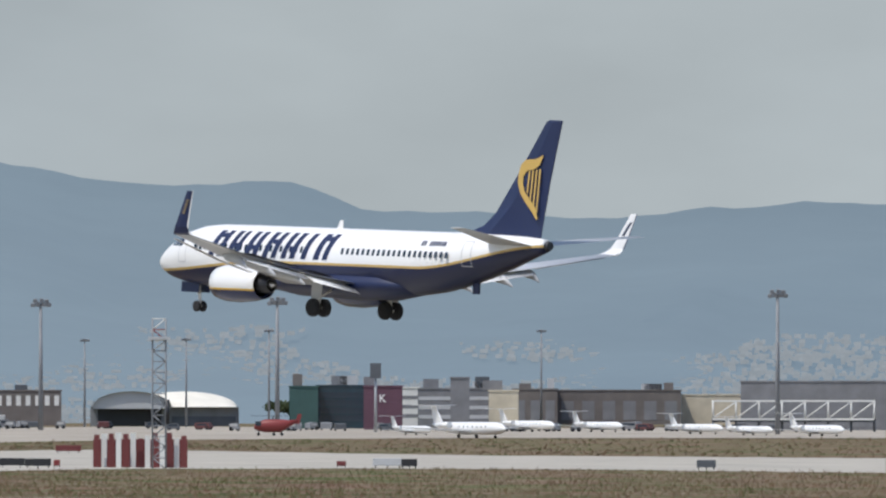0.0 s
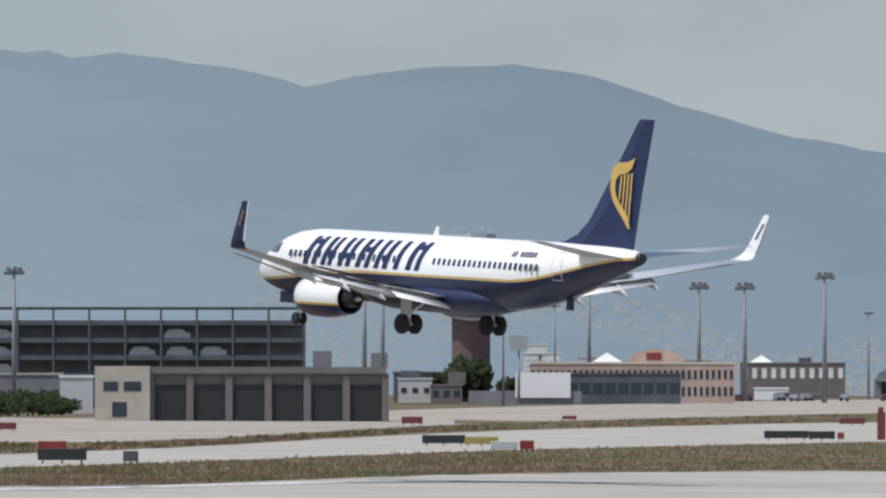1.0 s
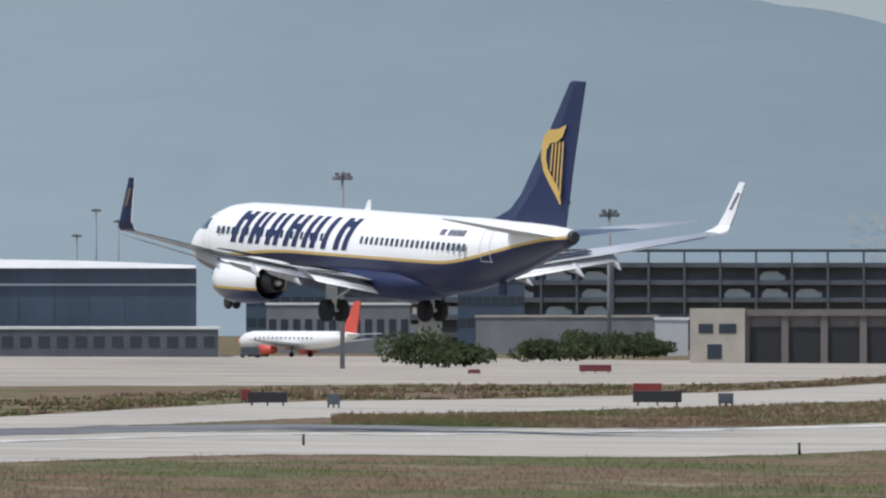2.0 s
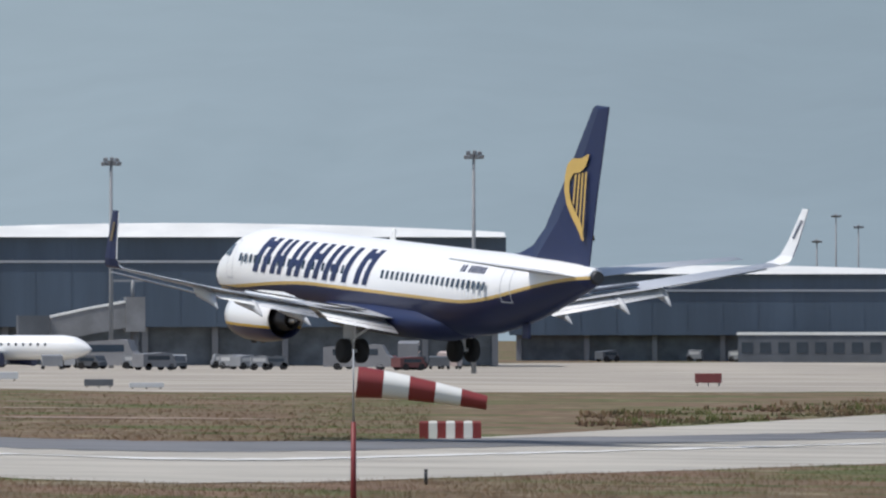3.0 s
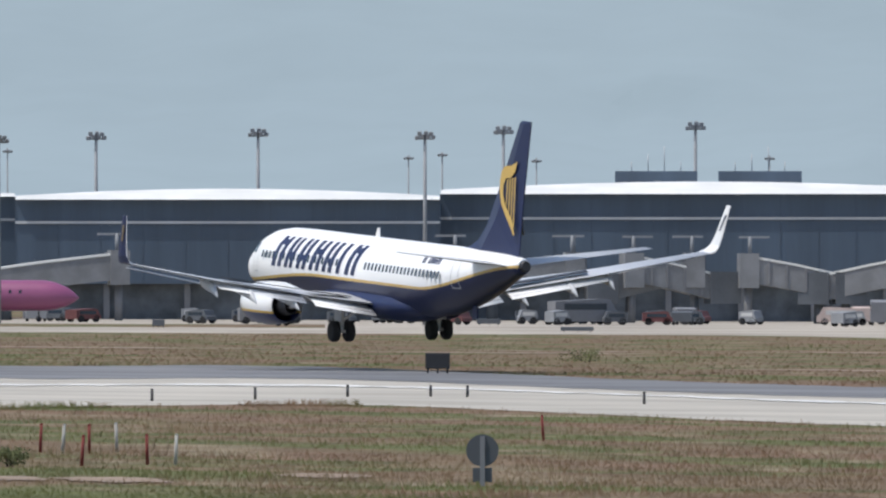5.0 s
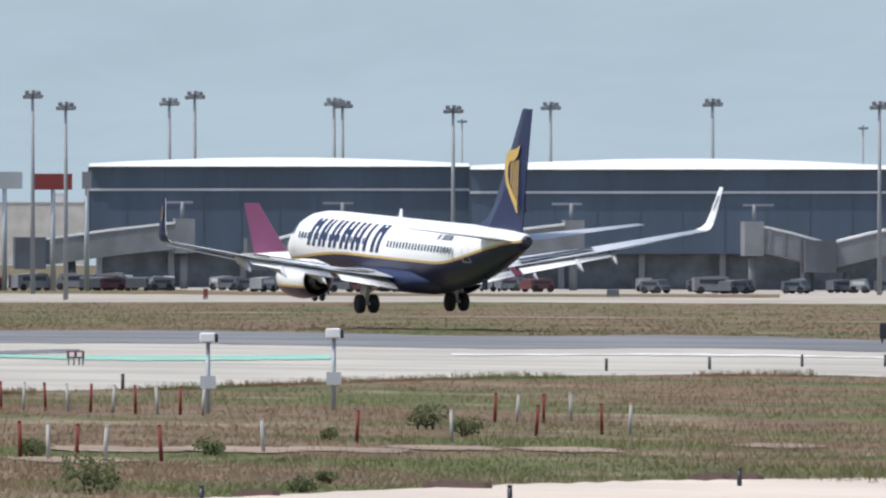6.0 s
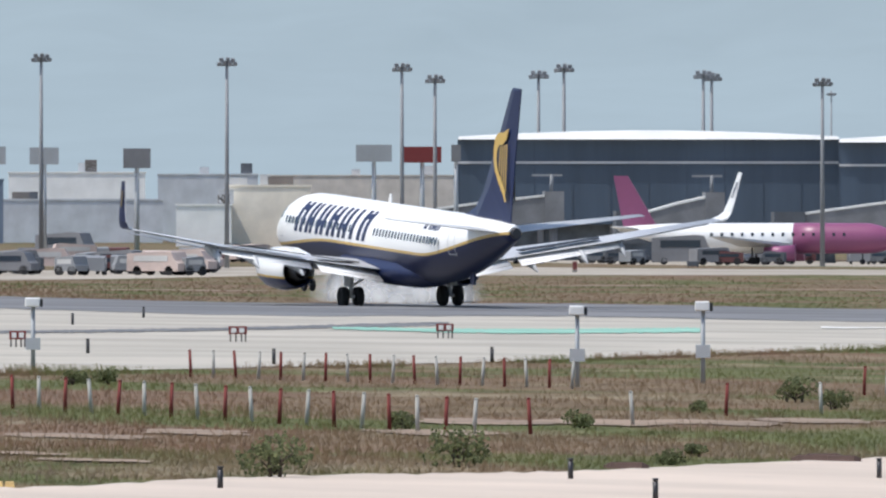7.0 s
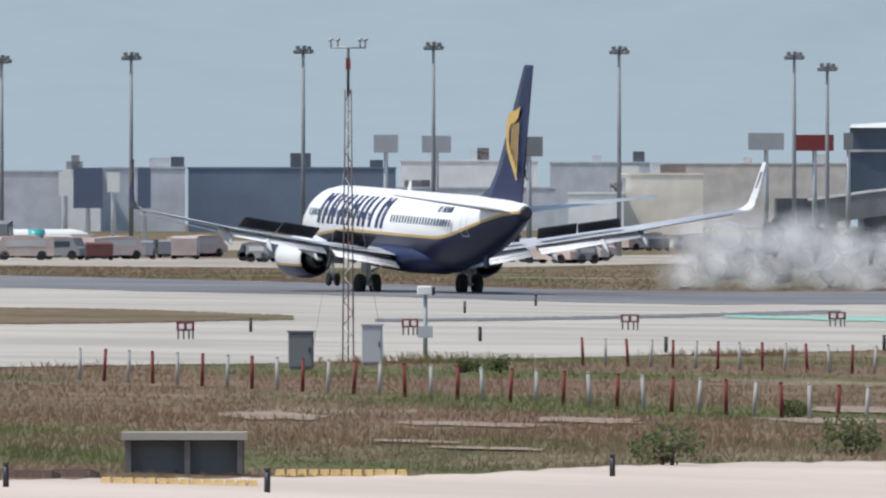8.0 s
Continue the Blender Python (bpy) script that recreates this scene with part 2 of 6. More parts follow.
# ---- sky and distance ----
def sky_sheet():
    m = bpy.data.materials.new("hazy_sky"); m.use_nodes = True
    n, l = m.node_tree.nodes, m.node_tree.links
    n.remove(n["Principled BSDF"])
    em = n.new("ShaderNodeEmission"); l.new(em.outputs[0], n["Material Output"].inputs[0])
    tc, sp = n.new("ShaderNodeTexCoord"), n.new("ShaderNodeSeparateXYZ"); l.new(tc.outputs["Object"], sp.inputs[0])
    mr = n.new("ShaderNodeMapRange"); mr.inputs[1].default_value, mr.inputs[2].default_value = -300.0, 700.0
    l.new(sp.outputs[0], mr.inputs[0])
    cl = n.new("ShaderNodeTexNoise"); cl.inputs["Scale"].default_value, cl.inputs["Detail"].default_value = 0.006, 5
    mp = n.new("ShaderNodeMapping"); mp.inputs["Scale"].default_value = (1, 1, 2.2); l.new(tc.outputs["Object"], mp.inputs[0]); l.new(mp.outputs[0], cl.inputs["Vector"])
    mx = n.new("ShaderNodeMix"); mx.data_type = "RGBA"
    mx.inputs[6].default_value, mx.inputs[7].default_value = (0.335, 0.43, 0.525, 1), (0.425, 0.475, 0.50, 1)
    l.new(mr.outputs[0], mx.inputs[0])
    cm = n.new("ShaderNodeMapRange"); cm.inputs[1].default_value, cm.inputs[2].default_value, cm.inputs[3].default_value, cm.inputs[4].default_value = 0.35, 0.75, 0.94, 1.1
    l.new(cl.outputs[0], cm.inputs[0]); l.new(cm.outputs[0], em.inputs["Strength"]); l.new(mx.outputs[2], em.inputs["Color"])
    bm = B(); prev = None
    for i in range(61):
        a = radians(-15 + 0.5 * i)
        row = [bm.verts.new((4880 * math.sin(a), 4880 * math.cos(a), z)) for z in (-20, 150, 400, 700)]
        if prev:
            for j in range(3):
                bm.faces.new((prev[j], row[j], row[j + 1], prev[j + 1]))
        prev = row
    ob = tagged(part("backdrop_sky", bm, m), "pale hazy blue-grey sky near the horizon", "sky", kind="structure")


sky_sheet()


# ---- far hills ----
def hills(name, ridge, r, label):
    A, Zr = np.array([p[0] for p in ridge]), np.array([p[1] for p in ridge])
    o = np.argsort(A); A, Zr = A[o], Zr[o]
    bm = B()
    n, m = 260, 26
    rows = []
    for i in range(n + 1):
        a = A[0] + (A[-1] - A[0]) * i / n
        top = float(np.interp(a, A, Zr)) + 0.9 * noise.noise(Vector((a * 9, 3.1, 0))) + 0.45 * noise.noise(Vector((a * 40, 1, 0)))
        row = []
        for j in range(m + 1):
            t = j / m
            rr = r - 900 * (1 - t) ** 1.3
            fold = 26 * noise.fractal(Vector((a * 0.9, t * 2.5, 7)), 0.9, 2.1, 4) * math.sin(math.pi * t)
            row.append(bm.verts.new((( rr + fold * 3) * math.sin(radians(a)), (rr + fold * 3) * math.cos(radians(a)), -2 + (top + 2) * t ** 1.15)))
        rows.append(row)
    for i in range(n):
        for j in range(m):
            bm.faces.new((rows[i][j], rows[i][j + 1], rows[i + 1][j + 1], rows[i + 1][j])).smooth = True
    # haze is painted as emission, nearing the sky's colour on the left
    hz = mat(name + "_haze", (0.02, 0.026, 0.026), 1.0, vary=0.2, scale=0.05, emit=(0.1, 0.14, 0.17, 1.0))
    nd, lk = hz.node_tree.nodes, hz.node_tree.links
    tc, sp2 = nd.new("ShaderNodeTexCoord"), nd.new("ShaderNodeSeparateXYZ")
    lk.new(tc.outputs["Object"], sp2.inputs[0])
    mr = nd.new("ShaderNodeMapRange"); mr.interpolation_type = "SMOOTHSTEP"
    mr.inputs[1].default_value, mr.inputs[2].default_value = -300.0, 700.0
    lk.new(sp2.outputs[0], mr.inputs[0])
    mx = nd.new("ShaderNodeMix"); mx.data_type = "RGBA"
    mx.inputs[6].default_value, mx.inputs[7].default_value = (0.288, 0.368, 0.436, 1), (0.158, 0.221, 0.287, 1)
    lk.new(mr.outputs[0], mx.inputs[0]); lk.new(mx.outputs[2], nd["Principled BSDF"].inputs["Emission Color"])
    # painted haze glow strengthens a little towards the foot, and woods mottle the slopes
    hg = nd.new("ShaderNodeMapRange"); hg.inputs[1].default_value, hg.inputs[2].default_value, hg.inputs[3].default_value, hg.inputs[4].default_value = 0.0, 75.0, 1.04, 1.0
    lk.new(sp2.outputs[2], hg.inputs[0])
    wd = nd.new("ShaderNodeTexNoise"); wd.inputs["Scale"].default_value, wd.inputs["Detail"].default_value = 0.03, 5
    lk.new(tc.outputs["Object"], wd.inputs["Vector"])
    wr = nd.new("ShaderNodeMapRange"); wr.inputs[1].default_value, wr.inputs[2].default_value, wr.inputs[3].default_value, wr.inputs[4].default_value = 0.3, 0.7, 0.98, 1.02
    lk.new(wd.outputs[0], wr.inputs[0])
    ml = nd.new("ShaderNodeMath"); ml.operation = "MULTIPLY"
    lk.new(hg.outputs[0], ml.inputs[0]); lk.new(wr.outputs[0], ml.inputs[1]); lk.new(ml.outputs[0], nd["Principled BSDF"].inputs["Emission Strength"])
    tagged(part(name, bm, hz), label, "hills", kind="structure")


# left of 2.8 degrees the ridge is raised so its glow covers the sky
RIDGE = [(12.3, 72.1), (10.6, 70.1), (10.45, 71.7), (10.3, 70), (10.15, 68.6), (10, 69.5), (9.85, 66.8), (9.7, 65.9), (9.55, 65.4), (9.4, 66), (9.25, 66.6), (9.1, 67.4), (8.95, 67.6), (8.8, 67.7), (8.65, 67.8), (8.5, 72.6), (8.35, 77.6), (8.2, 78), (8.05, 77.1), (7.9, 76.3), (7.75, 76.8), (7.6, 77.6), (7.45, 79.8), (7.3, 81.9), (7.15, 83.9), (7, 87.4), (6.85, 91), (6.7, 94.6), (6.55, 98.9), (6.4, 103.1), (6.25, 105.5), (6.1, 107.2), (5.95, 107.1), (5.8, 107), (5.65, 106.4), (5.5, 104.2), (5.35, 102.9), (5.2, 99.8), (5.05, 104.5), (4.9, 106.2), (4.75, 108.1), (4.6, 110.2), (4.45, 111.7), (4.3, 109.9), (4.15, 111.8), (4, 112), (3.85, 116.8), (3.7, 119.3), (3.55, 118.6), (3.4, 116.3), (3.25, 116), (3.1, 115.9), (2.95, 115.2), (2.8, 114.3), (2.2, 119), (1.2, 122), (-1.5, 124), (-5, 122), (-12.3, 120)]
hills("backdrop", RIDGE, 4700, "wooded hills on the horizon with blue-grey haze painted as glow")


# ---- buildings and fixed things ----
TAN = mat("tan_render", (0.43, 0.39, 0.33), 0.9, vary=0.1, scale=2)
TAN2 = mat("brown_render", (0.165, 0.147, 0.138), 0.9, vary=0.1, scale=2)
BRICK = mat("salmon_render", (0.45, 0.33, 0.27), 0.9, vary=0.12, scale=2)
CREAM = mat("cream_render", (0.6, 0.54, 0.42), 0.9, vary=0.1, scale=2)
DKCLAD = mat("blue_black_cladding", (0.058, 0.084, 0.122), 0.4, vary=0.15, scale=1.5, streak=(1, 1, 0.1))
GREYW = mat("grey_cladding", (0.2, 0.203, 0.215), 0.8, vary=0.12, scale=2)
DECK = mat("car_park_steel", (0.095, 0.105, 0.12), 0.8, vary=0.15, scale=2)
ROOFW = mat("pale_roof_sheet", (0.72, 0.72, 0.69), 0.6, vary=0.08)
GREEN = mat("dark_green_cladding", (0.035, 0.085, 0.08), 0.7, vary=0.12)
MAROON = mat("maroon_cladding", (0.11, 0.05, 0.075), 0.7, vary=0.12)
TOWERC = mat("red_brown_concrete", (0.14, 0.092, 0.088), 0.85, vary=0.15, scale=2)
PINK = mat("magenta_paint", (0.25, 0.075, 0.16), 0.4, vary=0.08)
ORANGE = mat("orange_paint", (0.6, 0.09, 0.06), 0.4, vary=0.08)
TEAL = mat("teal_paint", (0.05, 0.35, 0.33), 0.4, vary=0.08)
LEAF = mat("tree_leaves", (0.10, 0.125, 0.062), 0.9, vary=0.3, scale=4, island=0.2)
BLADES = meadow("grass_blades", (0.21, 0.152, 0.098), (0.222, 0.146, 0.1), (0.138, 0.15, 0.064), (0.285, 0.235, 0.16))
SEEDS = mat("pale_seed_heads", (0.26, 0.21, 0.155), 1.0, vary=0.2, scale=2, island=0.2)
EARTH = mat("bare_earth", (0.27, 0.2, 0.145), 1.0, vary=0.2, scale=3, bump=0.3)
WEED = mat("weed_leaves", (0.23, 0.25, 0.125), 0.9, vary=0.3, scale=4, island=0.2)
for m in (BLADES, SEEDS, LEAF, WEED):
    # thin leaves let some light through
    n2, l2 = m.node_tree.nodes, m.node_tree.links
    b2 = n2["Principled BSDF"]
    tl2, mx2 = n2.new("ShaderNodeBsdfTranslucent"), n2.new("ShaderNodeMixShader")
    mx2.inputs[0].default_value = 0.5
    l2.new(b2.inputs["Base Color"].links[0].from_socket, tl2.inputs[0])
    b2.inputs["Specular IOR Level"].default_value = 0.1
    l2.new(b2.outputs[0], mx2.inputs[1]); l2.new(tl2.outputs[0], mx2.inputs[2]); l2.new(mx2.outputs[0], n2["Material Output"].inputs[0])
BARK = mat("bark", (0.09, 0.065, 0.05), 0.95, vary=0.2, scale=5)

GREYL2 = mat("light_grey_wall", (0.5, 0.5, 0.49), 0.8, vary=0.1, scale=2)
MASTM = mat("dull_mast_steel", (0.24, 0.25, 0.265), 0.7, 0.0, vary=0.12)


def mast(az, r, top, small=False, label="tall grey floodlight mast with lamp heads"):
    e = empty("floodlight_mast", az, r, label=label, category="light mast", group="apron floodlight masts")
    h = top - ground_z(az)
    k = (0.5 if small else 1.0) * r / 1650
    bm = B(); tube(bm, (0, 0, 0), (0, 0, h), 0.30 * k, 0.17 * k, 10)
    part("pole", bm, MASTM, e)
    bm = B(); tube(bm, (-0.95 * k, 0, h - 0.5), (0.95 * k, 0, h - 0.5), 0.1 * k)
    part("crossbar", bm, MASTM, e)
    bm = B(); loft(bm, [[(-0.3, -0.3, -0.3), (0.3, -0.3, -0.3), (0.3, -0.3, 0.3), (-0.3, -0.3, 0.3)], [(-0.2, 0.3, -0.2), (0.2, 0.3, -0.2), (0.2, 0.3, 0.2), (-0.2, 0.3, 0.2)]], smooth=False)
    first = part("lamp_head", bm, MASTM, e)
    spots = [(-0.85, 0.05), (-0.3, 0.2), (0.32, 0.15), (0.9, 0.1)] + ([] if small else [(-0.6, 0.55), (0.1, 0.6), (0.65, 0.5)])
    for i, (x, z) in enumerate(spots):
        o = first if i == 0 else new("lamp_head", first.data)
        o.parent = e
        o.matrix_basis = pose(x * k, -0.2, h - 0.4 + z * k, 20, 0, x * 25) @ Matrix.Diagonal((0.8 * k, 0.8 * k, 0.75 * k, 1))
    return e


def block(name, az, r, w, h, wallm, label, depth=25.0, category="building", rows=0, cols=0, win=(0.6, 0.5), winm=None, roof=None, plant=0, z0=0.0, wz=(0.15, 0.85)):
    """A building with its wall, parapet, windows set proud of the wall in a frame, and roof plant."""
    e = empty(name, az, r, label=label, category=category)
    bm = B(); box(bm, -w / 2, w / 2, 0, depth, z0, h - 0.35)
    part("wall", bm, wallm, e)
    bm = B(); box(bm, -w / 2 - 0.15, w / 2 + 0.15, -0.15, depth + 0.15, h - 0.35, h)
    part("roof", bm, roof or wallm, e)
    if rows:
        cw, ch = w / cols, (h * (wz[1] - wz[0])) / rows
        bm = B()
        a, b = cw * win[0] / 2, ch * win[1] / 2
        box(bm, -a, a, -0.06, 0.0, -b, b)
        glass = None
        for i in range(cols):
            for j in range(rows):
                if glass is None:
                    glass = part("window", bm, winm or GLASSDK, e); o = glass
                else:
                    o = new("window", glass.data); o.parent = e
                o.location = (-w / 2 + cw * (i + 0.5), -0.003, h * wz[0] + ch * (j + 0.5))
    rnd = random.Random(int(az * 1000))
    for k in range(plant):
        x, ww, hh = rnd.uniform(-0.42, 0.42) * w, rnd.uniform(1.5, 4.5), rnd.uniform(1.0, 2.6)
        bm = B(); box(bm, x - ww / 2, x + ww / 2, 3, 7, h, h + hh)
        part("roof_unit", bm, rnd.choice((GREYW, DECK, GREY, TAN2)), e)
    return e


def terminal(az, r, w, top, roof_rise, bays):
    e = empty("terminal_building", az, r, label="long dark blue glass terminal pier with pale curved roof", category="terminal building", group="terminal piers")
    h = top - ground_z(az)
    bm = B(); box(bm, -w / 2, w / 2, 0, 40, h * 0.3, h); part("upper_wall", bm, DKCLAD, e)
    bm = B(); box(bm, -w / 2 + 1, w / 2 - 1, 2.5, 40, 0, h * 0.3); part("lower_wall", bm, mat("shaded_lower_glazing", (0.10, 0.115, 0.135), 0.4, vary=0.3, scale=3), e)
    bm = B(); box(bm, -w / 2, w / 2, -0.25, 0, h * 0.80, h * 0.80 + 0.28); part("trim_rail", bm, GREY, e, "thin pale rail along the glass")
    bm = B()
    n = 24
    rings = [[(-w / 2 + w * i / n, y, h + (roof_rise * math.sin(math.pi * (0.12 + 0.76 * i / n)) if k else 0.0)) for k, y in ((0, -1.0), (1, 6.0), (1, 36.0), (0, 41.0))] for i in range(n + 1)]
    loft(bm, rings, smooth=False); part("roof", bm, ROOFW, e, "pale sheet roof")
    bm = B(); box(bm, -0.06, 0.06, -0.06, 0, h * 0.3, h * 0.995)
    first = None
    for i in range(bays + 1):
        o = part("mullion", bm, DKCLAD, e) if first is None else new("mullion", first.data)
        first = first or o
        o.parent = e; o.location.x = -w / 2 + w * i / bays
    bm = B(); box(bm, -0.35, 0.35, 1.2, 2.0, 0, h * 0.3)
    fc = None
    for i in range(bays // 2 + 1):
        o = part("column", bm, GREYW, e) if fc is None else new("column", fc.data)
        fc = fc or o
        o.parent = e; o.location.x = -w / 2 + 1.2 + (w - 2.4) * i / (bays // 2)
    return e


PANEL = mat("bridge_panel", (0.2, 0.205, 0.215), 0.6, vary=0.15, scale=3)


def jet_bridge(az, r, length, turn, h=6.0):
    e = empty("jet_bridge", az, r, turn, label="grey covered boarding bridge sloping from the terminal", category="boarding bridge", group="boarding bridges")
    bm = B()
    rings = [[(x, y, z + dz) for y, dz in ((-1.5, 0), (1.5, 0), (1.5, 2.8), (-1.5, 2.8))] for x, z in ((-length / 2, h), (0, h - 0.9), (length / 2, h - 2.0))]
    loft(bm, rings, smooth=False); part("tunnel", bm, PANEL, e)
    bm = B()
    rings = [[(x, y, z + dz) for y, dz in ((-1.6, 2.8), (1.6, 2.8), (1.6, 3.05), (-1.6, 3.05))] for x, z in ((-length / 2, h), (0, h - 0.9), (length / 2, h - 2.0))]
    loft(bm, rings, smooth=False); part("roof_edge", bm, ROOFW, e)
    bm = B(); box(bm, -length / 2 - 1.3, -length / 2 + 0.9, -1.7, 1.7, h - 0.6, h + 3.3); part("rotunda", bm, PANEL, e)
    bm = B(); tube(bm, (-length / 2 - 0.2, 0, 0), (-length / 2 - 0.2, 0, h - 0.6), 0.45, n=10); part("column", bm, GREYW, e)
    bm = B(); tube(bm, (-length / 2, 0, h + 3.3), (-length / 2, 0, h + 5.2), 0.22, n=8); box(bm, -length / 2 - 1.2, -length / 2 + 2.2, -0.15, 0.15, h + 5.0, h + 5.25); part("lamp_arm", bm, MASTM, e)
    for k in (-0.3, -0.1, 0.12, 0.34):
        bm = B(); box(bm, length * k - 0.12, length * k + 0.12, -1.62, -1.52, h - 0.75 - 2.1 * k, h + 1.9 - 2.1 * k); part("rib", bm, GREYW, e)
    bm = B(); tube(bm, (length * 0.28, 0, 0), (length * 0.28, 0, h - 1.4), 0.6, 0.45); part("leg", bm, DECK, e)
    bm = B(); box(bm, length / 2 - 0.5, length / 2 + 3, -1.9, 1.9, h - 2.4, h + 1.2); part("cab", bm, DECK, e)
    return e


def parked_jet(name, az, r, length, turn, body, tail, label, low_engines=True, nose=None, belly=None):
    """A parked jet: hull, wings, tail, engines and wheels, along its own x axis."""
    e = empty(name, az, r, turn, label=label, category="aircraft", group="parked jets")
    k = length / 37.0
    R = 1.98 * k if low_engines else 1.6 * k
    zc = (3.4 if low_engines else 2.5) * k
    bm = B()
    st = [(0.5, 0.03, -0.15), (0.485, 0.3, -0.12), (0.46, 0.6, -0.08), (0.42, 0.88, -0.03), (0.37, 1, 0), (-0.15, 1, 0), (-0.3, 0.82, 0.16), (-0.42, 0.45, 0.42), (-0.5, 0.12, 0.62)]
    rings = [[(length * x, R * s * math.sin(2 * math.pi * i / 18), zc + R * dz + R * s * math.cos(2 * math.pi * i / 18)) for i in range(18)] for x, s, dz in st]
    loft(bm, rings); part("fuselage", bm, body, e)
    if nose:
        bm = B(); loft(bm, [[(length * x, 1.01 * R * s * math.sin(2 * math.pi * i / 18), zc + R * dz + 1.01 * R * s * math.cos(2 * math.pi * i / 18)) for i in range(18)] for x, s, dz in nose[1]]); part("painted_section", bm, nose[0], e)
    bm = B()
    zf = zc + R * 0.9
    ft = (6.3 if low_engines else 4.4) * k
    loft(bm, [[(-length * 0.36, y, zf - 0.3 * k), (-length * 0.48, y, zf - 0.3 * k), (-length * 0.515, y, zf + ft), (-length * 0.465, y, zf + ft)] for y in (-0.16 * k, 0.16 * k)], smooth=False)
    part("fin", bm, tail, e)
    for s in (1, -1):
        bm = B(); loft(bm, [[(x0, s * y, z), (x0 - c, s * y, z), (x0 - c, s * y, z + t), (x0, s * y, z + t)] for y, x0, c, z, t in ((R * 0.5, length * 0.12, length * 0.18, zc - R * 0.6, 0.5 * k), (length * 0.45, -length * 0.09, length * 0.04, zc + R * 0.1, 0.12 * k))], smooth=False)
        part("wing", bm, GREY, e)
        zt = zc + R * 0.6 if low_engines else zf + ft - 0.2 * k
        bm = B(); loft(bm, [[(x0, s * y, z), (x0 - c, s * y, z), (x0 - c, s * y, z + 0.15 * k), (x0, s * y, z + 0.15 * k)] for y, x0, c, z in ((0.1 * k, -length * 0.42, length * 0.08, zt), (length * 0.17, -length * 0.47, length * 0.035, zt + 0.2 * k))], smooth=False)
        part("tailplane", bm, body, e)
        bm = B()
        if low_engines:
            tube(bm, (length * 0.14, s * 5.6 * k, zc - R * 0.95), (length * 0.03, s * 5.6 * k, zc - R * 0.95), 1.1 * k, 0.8 * k, 14)
        else:
            tube(bm, (-length * 0.16, s * (R + 0.7 * k), zc + R * 0.5), (-length * 0.3, s * (R + 0.7 * k), zc + R * 0.5), 0.85 * k, 0.65 * k, 14)
        part("engine", bm, tail if low_engines else body, e)
        bm = B(); tube(bm, (-0.02 * length, s * 2.6 * k - 0.2 * k, 0.5 * k), (-0.02 * length, s * 2.6 * k + 0.2 * k, 0.5 * k), 0.52 * k, n=14); tube(bm, (-0.02 * length, s * 2.6 * k, 0.5 * k), (-0.02 * length, s * 2.3 * k, zc - R * 0.6), 0.12 * k)
        part("main_wheel", bm, RUBBER, e)
    bm = B(); tube(bm, (0.36 * length, -0.2 * k, 0.36 * k), (0.36 * length, 0.2 * k, 0.36 * k), 0.36 * k, n=12); tube(bm, (0.36 * length, 0, 0.36 * k), (0.36 * length, 0, zc - R * 0.8), 0.1 * k)
    part("nose_wheel", bm, RUBBER, e)
    bm = B(); box(bm, -0.17 * k, 0.17 * k, -0.02, 0.02, -0.22 * k, 0.22 * k)
    fw = None
    for i in range(14 if low_engines else 7):
        for s in (1, -1):
            o = part("cabin_window", bm, GLASSDK, e) if fw is None else new("cabin_window", fw.data)
            fw = fw or o
            o.parent = e
            o.location = (length * (0.3 - 0.5 * i / 14 * (1 if low_engines else 1.7)), s * R * 0.985, zc + 0.25 * R)
    return e


def leafy(name, az, r, w, h, label, n=260, trunk=0.0, category="bush", size=None, seed=0, leaf=None):
    """A crown of small leaf clumps with gaps, on stems."""
    e = empty(name, az, r, label=label, category=category)
    rnd = random.Random(seed + int(abs(az) * 5000))
    bm = B()
    for i in range(3 if not trunk else 1):
        x = rnd.uniform(-0.2, 0.2) * w if not trunk else 0
        tube(bm, (x, 0, 0), (x * 1.3, rnd.uniform(-.2, .2), trunk + (h - trunk) * 0.5), 0.03 * h + 0.02, 0.012 * h + 0.01, 6)
    for i in range(5):
        a = rnd.uniform(0, 6.28)
        tube(bm, (0, 0, max(trunk, h * 0.1)), (w * 0.33 * math.cos(a), w * 0.25 * math.sin(a), trunk + (h - trunk) * rnd.uniform(0.4, 0.85)), 0.015 * h + 0.01, 0.008 * h, 5)
    part("trunk", bm, BARK, e)
    bm = B()
    lobes = [(rnd.uniform(-0.36, 0.36) * w, rnd.uniform(-0.3, 0.3) * w, trunk + (h - trunk) * rnd.uniform(0.3, 0.75), rnd.uniform(0.22, 0.36)) for _ in range(9)]
    s0 = size or max(0.05, 0.05 * min(w, h) + 0.03)
    for i in range(n):
        lx, ly, lz, lr = rnd.choice(lobes)
        v = Vector((rnd.gauss(0, 1), rnd.gauss(0, 1), rnd.gauss(0, 1))).normalized() * rnd.uniform(0.6, 1.05)
        p = Vector((lx + v.x * lr * w, ly + v.y * lr * w, max(0.05, lz + v.z * lr * (h - trunk) * 1.1)))
        s = s0 * rnd.uniform(0.6, 1.6)
        q = Euler((rnd.uniform(0, 6), rnd.uniform(0, 6), rnd.uniform(0, 6))).to_matrix()
        vs = [bm.verts.new(p + q @ Vector(c) * s) for c in ((-1, -0.5, 0), (0, -0.8, 0.3), (1, -0.2, 0), (0.6, 0.8, -0.2), (-0.5, 0.7, 0.25))]
        bm.faces.new(vs)
    part("crown", bm, leaf or LEAF, e)
    return e


